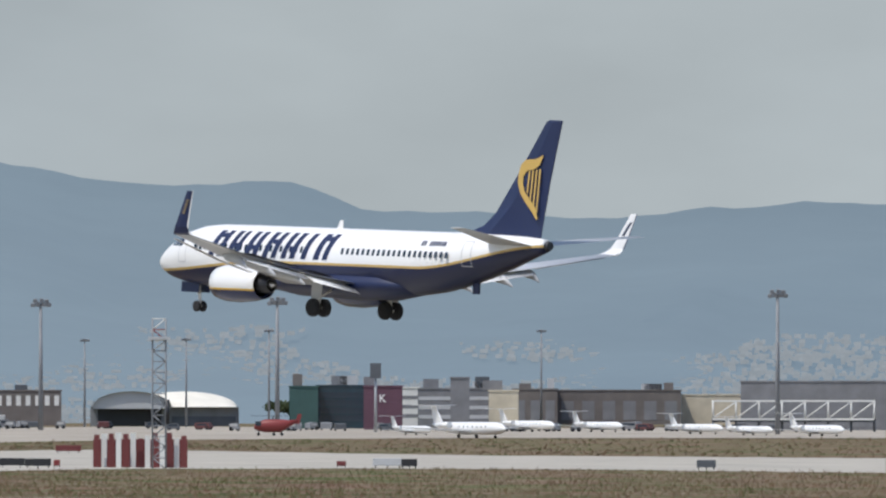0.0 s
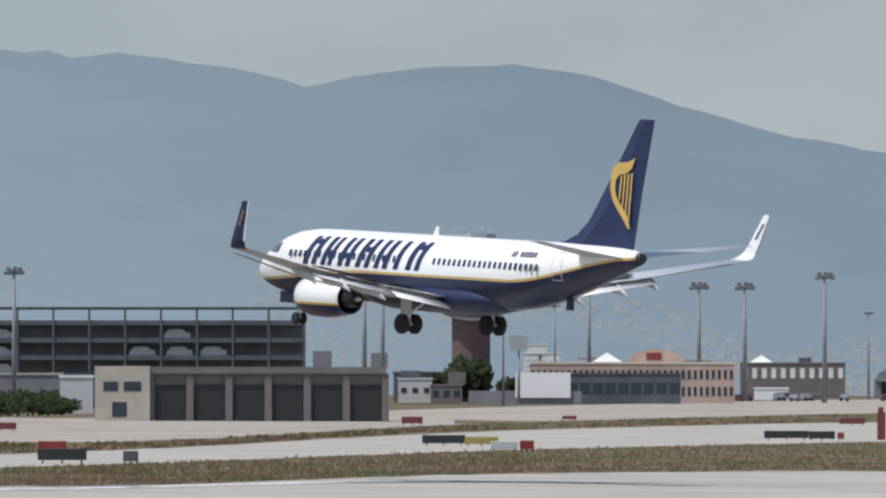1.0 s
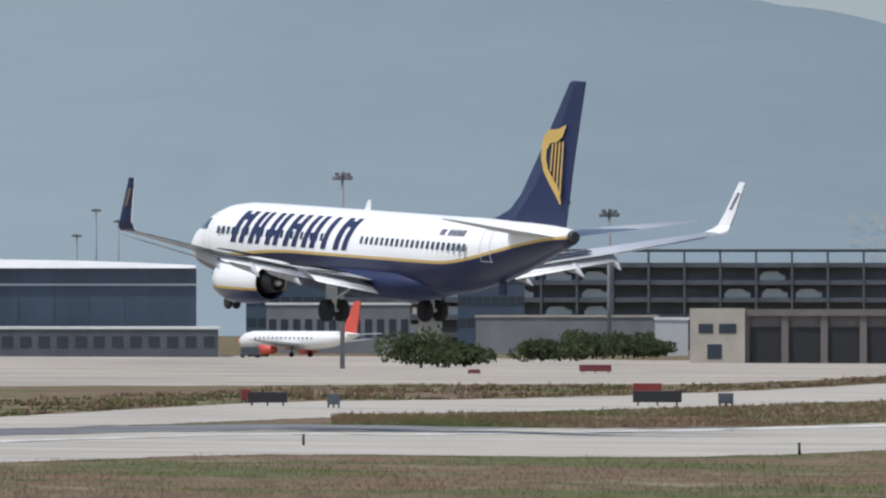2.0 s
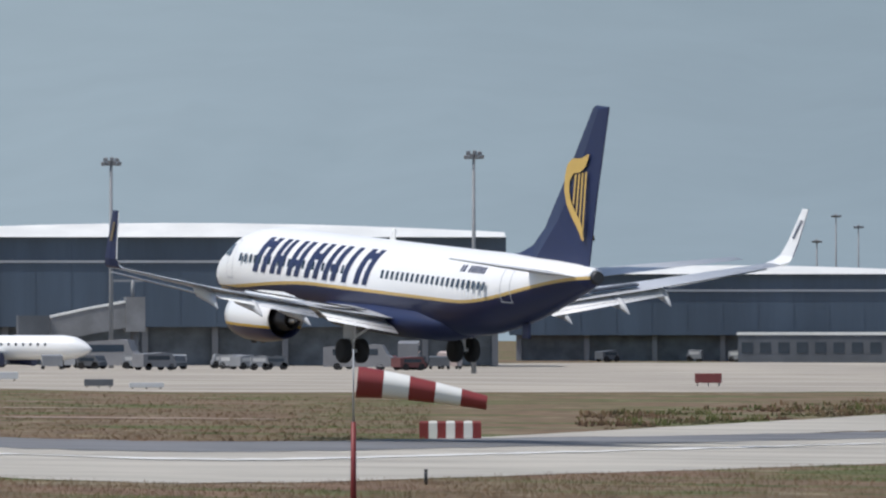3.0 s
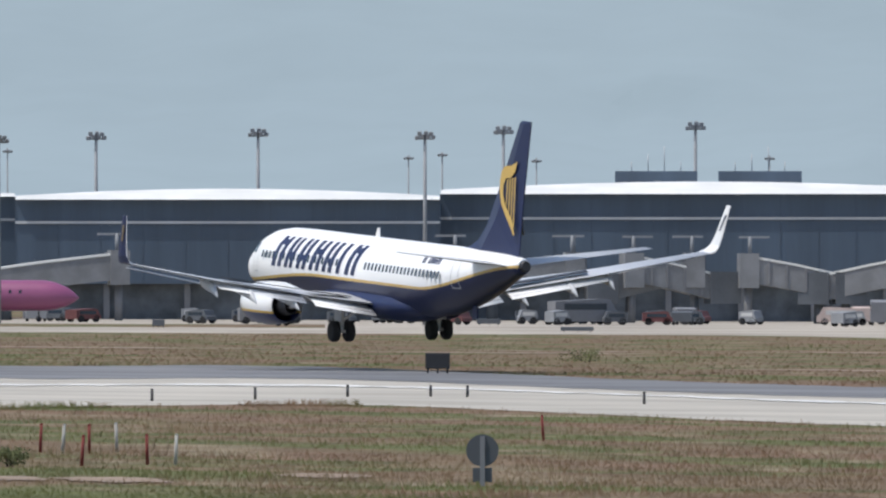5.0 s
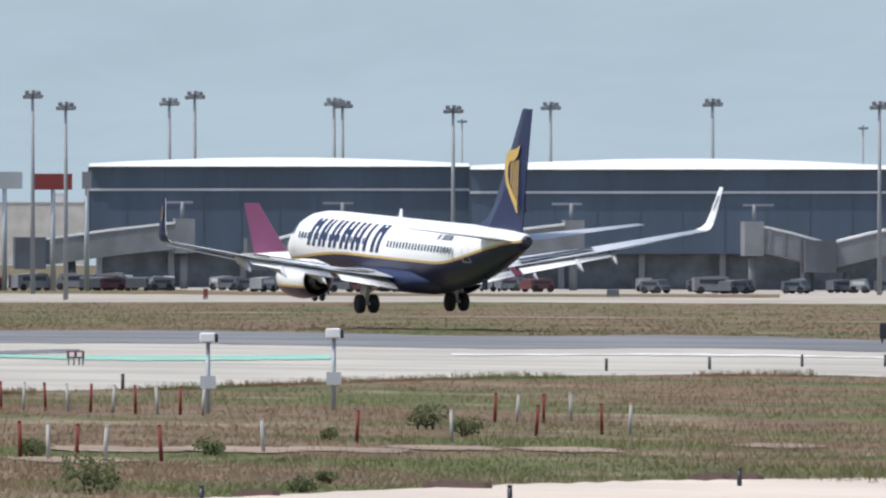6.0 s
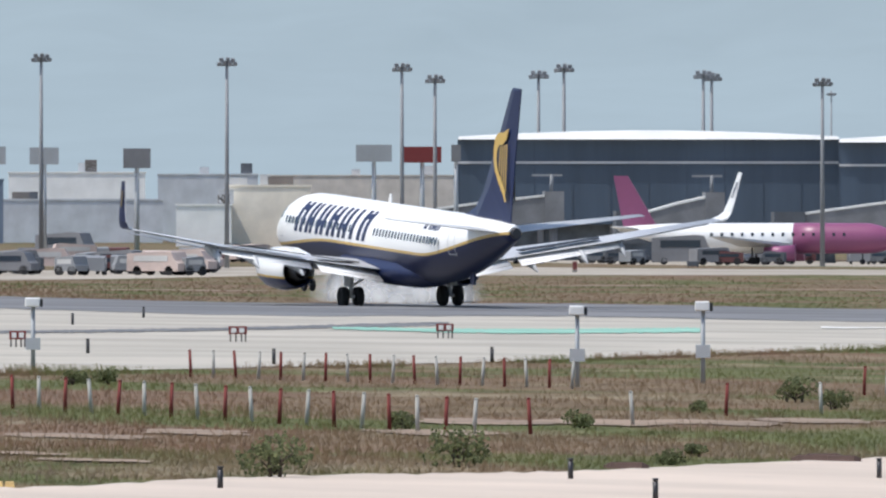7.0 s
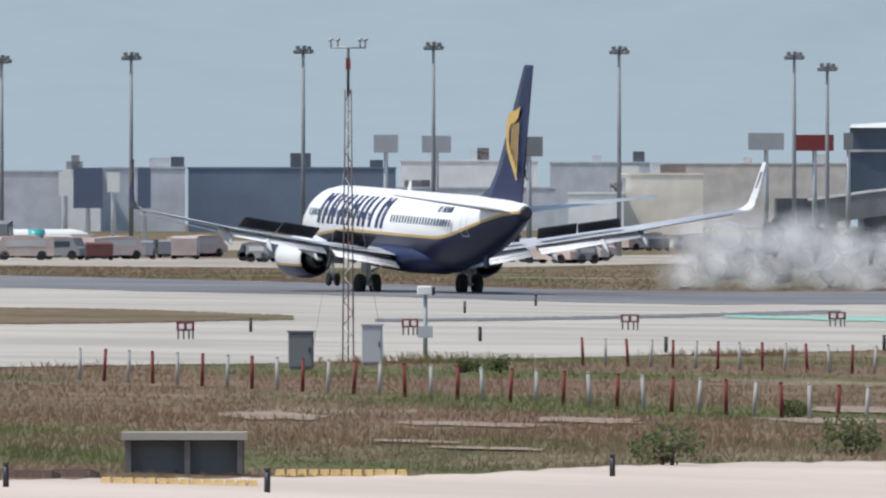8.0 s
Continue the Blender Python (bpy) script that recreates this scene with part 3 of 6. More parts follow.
# terminal piers
for a in [(-6.679, 1650, 44.5, 1.3, 15.3, 1.1), (-5.045, 1640, 49.3, 1.3, 14.9, 1.3), (-3.110, 1650, 61.8, 1.6, 15.6, 1.5), (-0.716, 1660, 76.5, 0.5, 15.5, 1.7), (1.485, 1900, 57.3, 1.8, 11.9, 1.2)]:
    terminal(a[0], a[1], a[2], a[4], a[5], int(a[2] / 4.2) // 2 * 2)
for az, r, w, zb, zt in ((-3.307, 1690, 9.8, 15.7, 18.5), (-2.886, 1690, 9.9, 15.7, 18.5)):
    e = empty("plant_room", az, r, label="dark flat-topped plant room standing on the terminal roof", category="roof structure")
    g = ground_z(az)
    bm = B(); box(bm, -w / 2, w / 2, -10, 6, 13.0, zt - g); part("wall", bm, DKCLAD, e)
    bm = B()
    for k in range(4):
        x = (k - 1.5) * w * 0.2
        tube(bm, (x, 0, zt - g), (x, 0, zt - g + 1.2 + 0.9 * (k % 3)), 0.06)
    part("aerial", bm, STEEL, e)
e = empty("roof_dome", *(0.766, 1915, 7.7, 12.7, 15.8)[:2], label="pale rounded dome on the terminal roof", category="roof structure")
bm = B(); loft(bm, [[(3.2 * c * math.cos(2 * math.pi * i / 20), 3.2 * c * math.sin(2 * math.pi * i / 20), z) for i in range(20)] for c, z in ((1.02, 0.0), (1.02, 10.5), (1.0, 13.2), (0.85, 13.9), (0.5, 14.3), (0.1, 14.45))]); part("shell", bm, ROOFW, e)

for az, r, w, zb, ln, turn in ((-3.854, 1590, 11.8, 5.4, 11.5, 186), (-4.284, 1590, 5.7, 5.4, 9, 186), (-3.241, 1590, 7.6, 5.5, 9, 12), (-1.088, 1590, 8.9, 6.4, 10, 184), (-2.748, 1590, 7.6, 6.1, 10, 6), (-2.440, 1590, 9.5, 5.2, 10, 176),
                            (-3.856, 1590, 11.1, 7.1, 12, 188), (-3.323, 1590, 7.0, 7.2, 9, 186), (-7.360, 1590, 23.6, 8.2, 16, 184), (-5.781, 1590, 18.7, 7.4, 16, 186), (-6.566, 1590, 8.3, 6.3, 8, 186), (-4.611, 1590, 7.0, 7.2, 8, 8)):
    jet_bridge(az, r, ln, turn, 4.6)


def apron_clutter():
    """Service vehicles, carts and equipment along the stands."""
    rnd = random.Random(11)
    kinds = []
    for kind, ln, hh, m in (("service_van", 4.2, 1.9, GREYW), ("baggage_cart", 2.6, 1.5, DECK), ("catering_truck", 6.5, 3.2, GREYW), ("fuel_truck", 7.5, 2.8, GREYW), ("tug", 3.2, 1.5, mat("dull_red_paint", (0.13, 0.045, 0.045), 0.7, vary=0.15)), ("baggage_container", 2.0, 1.6, MASTM), ("freight_container", 5.0, 2.0, mat("faded_salmon_paint", (0.52, 0.42, 0.38), 0.8, vary=0.15, scale=3))):
        bm = B()
        rings = [[(x * ln, y * 1.1, z) for y, z in ((-1, 0.35), (1, 0.35), (1, h2 * hh), (-1, h2 * hh))] for x, h2 in ((-0.5, 0.9), (0.2, 1.0), (0.36, 0.97), (0.44, 0.6), (0.5, 0.5))]
        loft(bm, rings, smooth=False)
        bw = B(); tube(bw, (0, 1.1, 0.4), (0, 0.85, 0.4), 0.4, n=12)
        bg = B(); box(bg, -0.36 * ln, 0.3 * ln, -1.13, 1.13, hh * 0.58, hh * 0.82)
        kinds.append((kind, m, bm, bw, bg))
    protos = []
    for kind, m, bm, bw, bg in kinds:
        e = new(kind)
        tagged(e, {"service_van": "grey service van parked on the apron", "baggage_cart": "dark baggage cart beside the stands", "catering_truck": "grey high catering truck near the terminal", "fuel_truck": "dark grey fuel truck near the stands",
                   "tug": "dull red towing tug on the apron", "baggage_container": "bare metal baggage container on the apron", "freight_container": "faded salmon freight container on the apron"}[kind], "vehicle" if kind not in ("baggage_container", "baggage_cart", "freight_container") else "ground equipment", "apron vehicles")
        part("body", bm, m, e); part("window_band" if "cont" not in kind else "side_panel", bg, GLASSDK if "cont" not in kind else GREYL2, e)
        w0 = None
        for x in (-0.3, 0.32):
            for dy in (0.0, -1.95):
                o = part("wheel", bw, RUBBER, e) if w0 is None else new("wheel", w0.data)
                w0 = w0 or o
                o.parent = e; o.location = (x * {"service_van": 4.6, "baggage_cart": 2.6, "catering_truck": 6.5, "fuel_truck": 7.5, "tug": 3.2, "baggage_container": 2.0, "freight_container": 5.0}[kind], dy, 0)
        protos.append(e)
    used = set()
    spots = []
    for a0, a1, r0, r1, n in ((-9.2, 0.4, 1500, 1575, 130), (-11.2, -8.4, 1150, 1300, 75), (7.8, 10.6, 2780, 2860, 30), (5.6, 7.8, 2900, 2960, 12), (1.0, 2.6, 1850, 1900, 10)):
        for i in range(n):
            spots.append((rnd.uniform(a0, a1), rnd.uniform(r0, r1)))
    for az, r in spots:
        e = rnd.choices(protos, (2, 6, 0.5, 0.4, 3, 6, 0.6) if az > -8.4 else (1.5, 4, 0.6, 0, 1.5, 7, 4))[0]
        p = place(az, r)
        m = pose(p.x, p.y, p.z, 0, 0, -az + rnd.choice((0, 180, 90, 30, -25)) + rnd.uniform(-8, 8))
        if e.name not in used:
            used.add(e.name); e.matrix_world = m
        else:
            copy_thing(e, m)



apron_clutter()

# masts: bearing, distance, top
for az, r, zt in ((-2.120, 1500, 21.9), (-1.967, 1600, 23.5), (-0.996, 1560, 23.4), (0.475, 1450, 22.9), (-4.245, 1480, 20.9), (-3.927, 1700, 23.7), (-3.148, 1700, 24.2),
               (-6.457, 1700, 23.5), (-6.423, 1720, 23.4), (-5.974, 1480, 20.5), (-5.579, 1700, 23.0), (-4.922, 1700, 23.4), (-9.142, 1350, 21.6), (-8.389, 1350, 21.2),
               (-7.679, 1400, 21.2), (-7.545, 1250, 18.6), (-7.125, 1700, 23.5), (-7.022, 1720, 24.5), (-9.670, 1300, 20.7), (-10.368, 1300, 20.1), (-10.893, 1300, 19.8),
               (2.943, 1500, 20.6), (4.025, 2000, 20.1), (6.802, 2900, 23.2), (6.988, 2900, 23.1), (6.356, 2900, 24.6), (7.312, 2800, 24.6), (8.271, 2700, 24.3),
               (10.300, 2600, 25.0), (5.446, 2300, 23.2), (5.520, 2300, 23.2)):
    mast(az, r, zt)
for az, r, zt in ((-1.476, 1750, 21.2), (-4.175, 1750, 21.4), (-3.793, 1720, 20.4), (-2.848, 1720, 20.7), (-5.938, 1700, 21.4), (-4.312, 1750, 21.0), (1.944, 2100, 21.5),
               (1.866, 2150, 18.0), (2.035, 2150, 20.2), (6.218, 3100, 20.4), (7.490, 3100, 18.8), (7.902, 3100, 19.0), (8.237, 3100, 20.9), (9.342, 3200, 21.3),
               (6.009, 2500, 20.2)):
    mast(az, r, zt, True, "slim grey lighting mast with a small head")

# fire station
az, r, w, h = 4.940, 1716, 35.2, 6.7
e = empty("fire_station", az, r, label="low tan and grey fire station with six dark vehicle doors", category="building")
bm = B(); box(bm, -w / 2, -w / 2 + w * 0.19, -0.6, 24, 0, h); part("office_wall", bm, TAN, e, "tan rendered office wing")
bm = B(); box(bm, -w / 2 + w * 0.19, w / 2, 0.5, 24, 0, h - 0.4); part("wall", bm, TAN2, e)
bm = B(); box(bm, -w / 2 + w * 0.19, w / 2 + 0.2, -0.3, 24.3, h - 0.9, h - 0.1); part("roof", bm, TAN2, e)
bay = w * 0.81 / 6
bd, bp = B(), B()
box(bd, -bay * 0.4, bay * 0.4, 0.3, 0.47, 0.02, h * 0.66); box(bp, -bay * 0.09, bay * 0.09, -0.1, 0.5, 0, h - 0.9)
d0 = p0 = None
for i in range(6):
    d = part("vehicle_door", bd, BLACKBOX, e) if d0 is None else new("vehicle_door", d0.data)
    d0 = d0 or d
    d.parent = e; d.location.x = -w / 2 + w * 0.19 + bay * (i + 0.55)
for i in range(7):
    d = part("pier", bp, TAN2, e) if p0 is None else new("pier", p0.data)
    p0 = p0 or d
    d.parent = e; d.location.x = -w / 2 + w * 0.19 + bay * (i + 0.02)
for x0, x1, z0, z1 in ((0.03, 0.08, 0.55, 0.72), (0.10, 0.16, 0.55, 0.72), (0.06, 0.11, 0.08, 0.35)):
    bm = B(); box(bm, -w / 2 + w * x0, -w / 2 + w * x1, -0.66, -0.58, h * z0, h * z1); part("window", bm, GLASSDK, e)

# car park with open decks
def car_park(az, r, w, h, levels=5):
    e = empty("car_park", az, r, label="grey steel multi-storey car park with open decks", category="car park")
    bm = B(); box(bm, -w / 2, w / 2, 3.9, 39.5, 0, h - 2.4); part("core", bm, GREYW, e)
    lv = (h - 2.4) / levels
    for j in range(levels + 1):
        bm = B(); box(bm, -w / 2, w / 2, 0, 40, lv * j + lv * 0.72 - lv, lv * j); part("deck", bm, DECK, e)
    bm = B(); box(bm, -0.18, 0.18, -0.2, 0.2, 0, h - 0.25)
    first, n = None, max(4, int(w / 5.5))
    for i in range(n + 1):
        o = part("column", bm, DECK, e) if first is None else new("column", first.data)
        first = first or o
        o.parent = e; o.location.x = -w / 2 + w * i / n
    bm = B(); box(bm, -w / 2, w / 2, -0.3, 40, h - 0.5, h - 0.2); part("roof", bm, DECK, e)
    rnd = random.Random(4)
    bm = B(); rings = [[(x, y, z) for y, z in ((2, 0), (3.7, 0), (3.7, zt), (2, zt))] for x, zt in ((-2.1, 0.7), (-1.3, 1.4), (0.8, 1.4), (1.4, 0.9), (2.1, 0.8))]
    loft(bm, rings, smooth=False)
    car = None
    for j in range(1, levels):
        for i in range(n):
            if rnd.random() < 0.3:
                o = part("parked_car", bm, ROOFW, e) if car is None else new("parked_car", car.data)
                car = car or o
                o.parent = e; o.location = (-w / 2 + w * (i + 0.5) / n + rnd.uniform(-0.5, 0.5), 0, lv * j)


car_park(4.039, 2300, 93.4, 16.6)
LOWB = "low grey airport service building behind the apron"
block("service_building", 2.737, 2150, 13.9, 18.6, DKCLAD, "dark square office block beside the car park", rows=4, cols=8, win=(0.85, 0.4))
block("service_building", 3.546, 2150, 10.2, 18.9, DKCLAD, "dark square office block beside the car park", rows=4, cols=8, win=(0.85, 0.4))
block("service_building", 3.853, 2050, 26.4, 5.7, GREYW, LOWB, roof=TAN)
block("service_building", 2.927, 2050, 20.9, 7.4, GREYW, LOWB, roof=ROOFW, rows=1, cols=12)
block("service_building", 4.278, 2000, 4.7, 5.4, GREY, LOWB, roof=ROOFW)
block("bus_gate", 1.993, 1860, 29.0, 4.0, DECK, "dark low bus gate building with pale fascia", roof=ROOFW, rows=1, cols=12)
az, r, w, h = 3.299, 1980, 5.6, 9.3
e = empty("observation_tower", az, r, label="squat beige observation tower with a glazed cab", category="tower")
bm = B(); box(bm, -w * 0.3, w * 0.3, 0, 5, 0, h * 0.7); part("shaft", bm, TAN, e)
bm = B(); box(bm, -w * 0.45, w * 0.45, -1, 6, h * 0.62, h * 0.72); part("balcony", bm, TAN, e)
bm = B(); box(bm, -w * 0.36, w * 0.36, -0.5, 5.5, h * 0.72, h * 0.92); part("cab", bm, GLASSDK, e)
bm = B(); box(bm, -w * 0.5, w * 0.5, -1.2, 6.2, h * 0.92, h); part("roof", bm, TAN, e)

# control tower
az, r, w, h = 5.878, 2773, 16.7, 33.8
e = empty("control_tower", az, r, label="red-brown concrete control tower with two projecting galleries", category="control tower")
def octo(s, n=10):
    return [(s * math.cos(2 * math.pi * (i + 0.5) / n), s * math.sin(2 * math.pi * (i + 0.5) / n)) for i in range(n)]
def drum(nm, s0, s1, z0, z1, m):
    bm = B(); loft(bm, [[(x, y + 6, z0 * h) for x, y in octo(s0 * w)], [(x, y + 6, z1 * h) for x, y in octo(s1 * w)]], smooth=False); part(nm, bm, m, e)
drum("shaft", 0.24, 0.235, 0, 0.86, TOWERC)
drum("gallery", 0.42, 0.49, 0.53, 0.58, TOWERC); drum("gallery", 0.49, 0.48, 0.58, 0.68, TOWERC)
drum("gallery", 0.46, 0.5, 0.735, 0.77, TOWERC); drum("gallery", 0.5, 0.5, 0.77, 0.845, TOWERC)
drum("cab_base", 0.23, 0.24, 0.86, 0.885, TOWERC); drum("cab_glass", 0.24, 0.3, 0.885, 0.955, GLASSDK); drum("cab_roof", 0.31, 0.3, 0.955, 0.98, STEEL)
bm = B()
for k in range(7):
    tube(bm, ((k - 3) * w * 0.07, 6, h * 0.98), ((k - 3) * w * 0.07, 6, h * (1.0 + 0.012 * (k % 3))), 0.08, n=5)
part("aerial", bm, STEEL, e)
leafy("tree", (5.894, 5297)[0], 2700, 9.5, 9.3, "round dense dark green tree below the control tower", 1500, 1.0, "tree", 0.42)
leafy("tree", (5.744, 5709)[0], 2710, 5, 6.0, "small green tree beside the control tower", 500, 1.0, "tree", 0.35)
leafy("tree", (6.048, 5743)[0], 2715, 5, 5.5, "small green tree beside the control tower", 500, 1.0, "tree", 0.35)

# arcaded building, boards and canopy
block("arcaded_building", 6.531, 2735, 39.6, 7.9, BRICK, "long salmon building with two rows of windows", rows=2, cols=34, win=(0.5, 0.55), roof=CREAM, wz=(0.08, 0.9))
block("arcaded_building", 7.183, 3241, 24.1, 8.2, TAN2, "long brown building with a row of windows", rows=1, cols=11, win=(0.5, 0.7), winm=ROOFW, wz=(0.5, 0.9), plant=1)
az, r, w, h = 6.627, 2740, 11.3, 10.5
e = empty("gable_house", az, r + 6, label="salmon curved gable rising over the arcaded building", category="building")
bm = B(); loft(bm, [[(-w / 2, y, 0)] + [(w / 2 * math.cos(math.pi - math.pi * i / 14), y, h * 0.72 + h * 0.28 * math.sin(math.pi * i / 14)) for i in range(15)] + [(w / 2, y, 0)] for y in (0, 20)], smooth=False); part("wall", bm, BRICK, e)
bm = B(); box(bm, -w * 0.16, w * 0.1, -0.12, 0, h * 0.8, h * 0.93); part("sign", bm, RED, e, "plain red sign panel")
for x0 in (6.430, 2832, ), (7.055, 3233, ):
    e = empty("roof_tent", x0[0], x0[1] + 15, label="white pyramid skylight above the long building", category="roof structure")
    bm = B(); loft(bm, [[(-3, 0, 8.0), (3, 0, 8.0), (3, 5, 8.0), (-3, 5, 8.0)], [(-0.2, 2.3, 9.8), (0.2, 2.3, 9.8), (0.2, 2.7, 9.8), (-0.2, 2.7, 9.8)]], smooth=False); part("skylight", bm, ROOFW, e)
    bm = B(); box(bm, -2.5, 2.5, 0.5, 4.5, 0, 8.0); part("base", bm, BRICK, e)
az, r, w, h = 6.170, 2789, 10.3, 5.9
r = 2640
e = empty("white_hoarding", az, r, label="large blank white hoarding above a grey wall", category="hoarding")
bm = B(); box(bm, -w / 2, w / 2, 0, 0.3, h * 0.2, h); part("panel", bm, WHITE, e)
bm = B(); box(bm, -w * 1.35, w * 0.7, 0.4, 0.9, 0, h * 0.42); part("wall", bm, GREYW, e)
block("depot", (5.652, 2761)[0], 2700, 6.5, 4.8, GREYL2, "pale grey depot with small windows", rows=1, cols=3, win=(0.5, 0.3), plant=1)
block("depot", (5.778, 2768)[0], 2690, 6.0, 3.6, TAN2, "low brown depot beside the trees", rows=1, cols=3, win=(0.6, 0.5), plant=1)
block("depot", (5.688, 2763)[0], 2760, 12.0, 6.0, DECK, "dark long shed beyond the depot")
block("canopy_hall", 6.496, 2674, 21.7, 5.9, DECK, "dark long canopy hall with open front", rows=1, cols=9, win=(0.8, 0.5), roof=DECK)
block("white_tent", 7.096, 3039, 7.4, 2.7, WHITE, "small white store beside the arcaded building")
for k, (az, r, w, h) in enumerate(((6.166, 11179, 28.1, 33.2), (6.377, 15827, 36.2, 42.9), (6.591, 15890, 37.7, 43.1), (6.785, 15947, 37.9, 40.6), (6.147, 6554, 9.4, 23.5))):
    block("apartment_block", az, 3650, w * 3650 / r, h * 3650 / r, ROOFW if k % 2 == 0 else GREY, "pale distant apartment slab in haze", rows=6, cols=6, win=(0.5, 0.5), winm=GREY)
BLUEPANEL = mat("blue_grey_panel", (0.085, 0.11, 0.17), 0.7, vary=0.1)
for az, r, w, zb, zt, m in ((5.275, 2400, 3.2, 6.2, 9.2, GREYW), (5.506, 2400, 2.9, 6.5, 8.9, GREYW), (6.072, 2600, 3.3, 9.6, 12.3, STEEL), (8.670, 2700, 2.1, 9.6, 12.5, DECK), (-7.793, 1500, 3.8, 12.1, 13.9, STEEL), (-7.597, 1500, 4.1, 12.0, 13.7, RED), (-8.754, 1500, 2.9, 11.4, 13.5, GREYW), (-7.460, 1500, 1.0, 12.1, 13.9, GREYW),
                            (-9.335, 1500, 2.6, 11.8, 13.7, STEEL), (-9.130, 1500, 3.1, 11.8, 13.6, STEEL), (-10.543, 1500, 3.1, 5.9, 10.2, BLUEPANEL), (-10.315, 1500, 1.4, 5.9, 10.2, BLUEPANEL), (-10.635, 1495, 1.4, 7.2, 9.8, ROOFW), (-10.440, 1495, 1.3, 7.6, 9.7, ROOFW)):
    g = ground_z(az)
    e = empty("billboard", az, r, label="weathered red billboard on a tall post" if m == RED else "dark blue billboard panel on a post" if m == BLUEPANEL else "pale billboard panel on a post" if m == ROOFW else "grey billboard panel on a tall post", category="billboard", group="billboards")
    bm = B(); box(bm, -w / 2, w / 2, -0.2, 0.2, zb - g, zt - g); part("panel", bm, m, e)
    bm = B(); tube(bm, (0, 0.5, 0), (0, 0.5, zt - g - 0.3), 0.3, 0.22); part("post", bm, STEEL, e)

# arched hangar
az, r, w, h = 7.814, 3207, 33.7, 7.9
e = empty("hangar", az, r, label="low hangar with a pale curved roof and front opening painted black", category="hangar")
def arch(y, w2, x0=0.0, k=1.0):
    return [(x0 + w2 * math.cos(math.pi - math.pi * i / 16), y, h * 0.55 + h * 0.45 * k * math.sin(math.pi * i / 16)) for i in range(17)]
bm = B(); loft(bm, [arch(-2, w * 0.27, -w * 0.22), arch(30, w * 0.27, -w * 0.22)], close=False); part("front_roof", bm, GREY, e)
bm = B(); loft(bm, [[(p[0], -0.5, h * 0.55) for p in arch(0, w * 0.36, w * 0.13)], arch(9, w * 0.36, w * 0.13, 0.75), arch(22, w * 0.36, w * 0.13), arch(40, w * 0.36, w * 0.13)], close=False); part("roof", bm, mat("cream_roof_sheet", (0.8, 0.76, 0.66), 0.6, vary=0.06, scale=2), e, "pale cream curved roof")
bm = B(); box(bm, -w / 2, w / 2, 1.5, 40, 0, h * 0.56); part("wall", bm, GREYW, e)
bm = B(); loft(bm, [[(p[0], y, p[2]) for p in arch(0, w * 0.26, -w * 0.22)] + [(w * 0.04, y, h * 0.5), (-w * 0.48, y, h * 0.5)] for y in (-1.2, -0.8)], smooth=False); part("gable", bm, GREY, e)
# black panel before the wall stands in for the shaded hangar inside
bm = B(); box(bm, -w * 0.45, -w * 0.02, 1.2, 1.46, 0.0, h * 0.5); part("opening_shade", bm, BLACKBOX, e)
bm = B(); box(bm, w * 0.05, w * 0.48, 1.2, 1.46, 0.0, h * 0.28); part("door", bm, DECK, e)

block("office_building", 8.378, 2994, 6.1, 9.1, GREEN, "dark green clad office with square top", plant=1)
block("office_building", 8.530, 3003, 10.4, 9.3, mat("blue_green_glass", (0.025, 0.05, 0.07), 0.2, vary=0.2), "dark blue-green glass office block", rows=4, cols=8, win=(0.9, 0.8), plant=2)
az, r, w, h = 8.700, 2902, 8.0, 9.1
e = block("office_building", az, r, w, h, MAROON, "maroon clad office with a white letter K", plant=1)
fc = bpy.data.curves.new("letter", "FONT"); fc.body, fc.size, fc.extrude = "K", 2.4, 0.04
lt = new("letter", fc); lt.parent = e; lt.matrix_basis = pose(-0.9, -0.1, h * 0.62, 90, 0, 0); fc.materials.append(WHITE); lt["label"] = "white letter K"
# white wall colour holds the sunlight on this office's left side
block("office_building", 8.811, 3267, 4.2, 9.1, ROOFW, "grey banded office end, its sunlit side painted white", rows=3, cols=1, win=(1.0, 0.35), winm=GREYW)
block("office_building", 8.986, 3148, 16.0, 8.8, GREYW, "grey office with pale bands and roof plant", rows=3, cols=2, win=(0.95, 0.4), winm=GREY, plant=4)
block("office_building", 9.012, 3029, 4.1, 11.1, GREYW, "tall grey stair tower between offices")
# cream paints in the sunlit side of the brown warehouse beside it
block("office_building", 9.189, 3039, 6.4, 8.3, CREAM, "cream warehouse end, its sunlit side painted pale", plant=1)
block("office_building", 9.317, 3481, 11.0, 8.9, TAN2, "brown warehouse with blank panelled wall", plant=2, rows=1, cols=3, win=(0.6, 0.9), winm=GREYW, wz=(0.1, 0.7))
block("office_building", 9.658, 3502, 30.7, 8.7, TAN2, "brown warehouse with blank panelled wall", plant=4, rows=1, cols=6, win=(0.6, 0.9), winm=GREYW, wz=(0.1, 0.7))
block("office_building", 10.030, 3524, 14.8, 7.6, CREAM, "cream and brown low warehouse")
block("terminal_hall", 10.666, 2957, 53.2, 10.4, GREYW, "long plain grey terminal hall", rows=1, cols=14, win=(0.8, 0.9), winm=GREYW, wz=(0.05, 0.35))
az, r, w, h = 10.365, 2845, 32.2, 6.3
e = empty("truss_bridge", az, r - 25, label="white steel truss walkway raised on legs", category="truss bridge")
bm = B()
for z in (h * 0.42, h):
    box(bm, -w / 2, w / 2, 0, 0.5, z - 0.35, z)
    box(bm, -w / 2, w / 2, 3.0, 3.5, z - 0.35, z)
part("chord", bm, ROOFW, e)
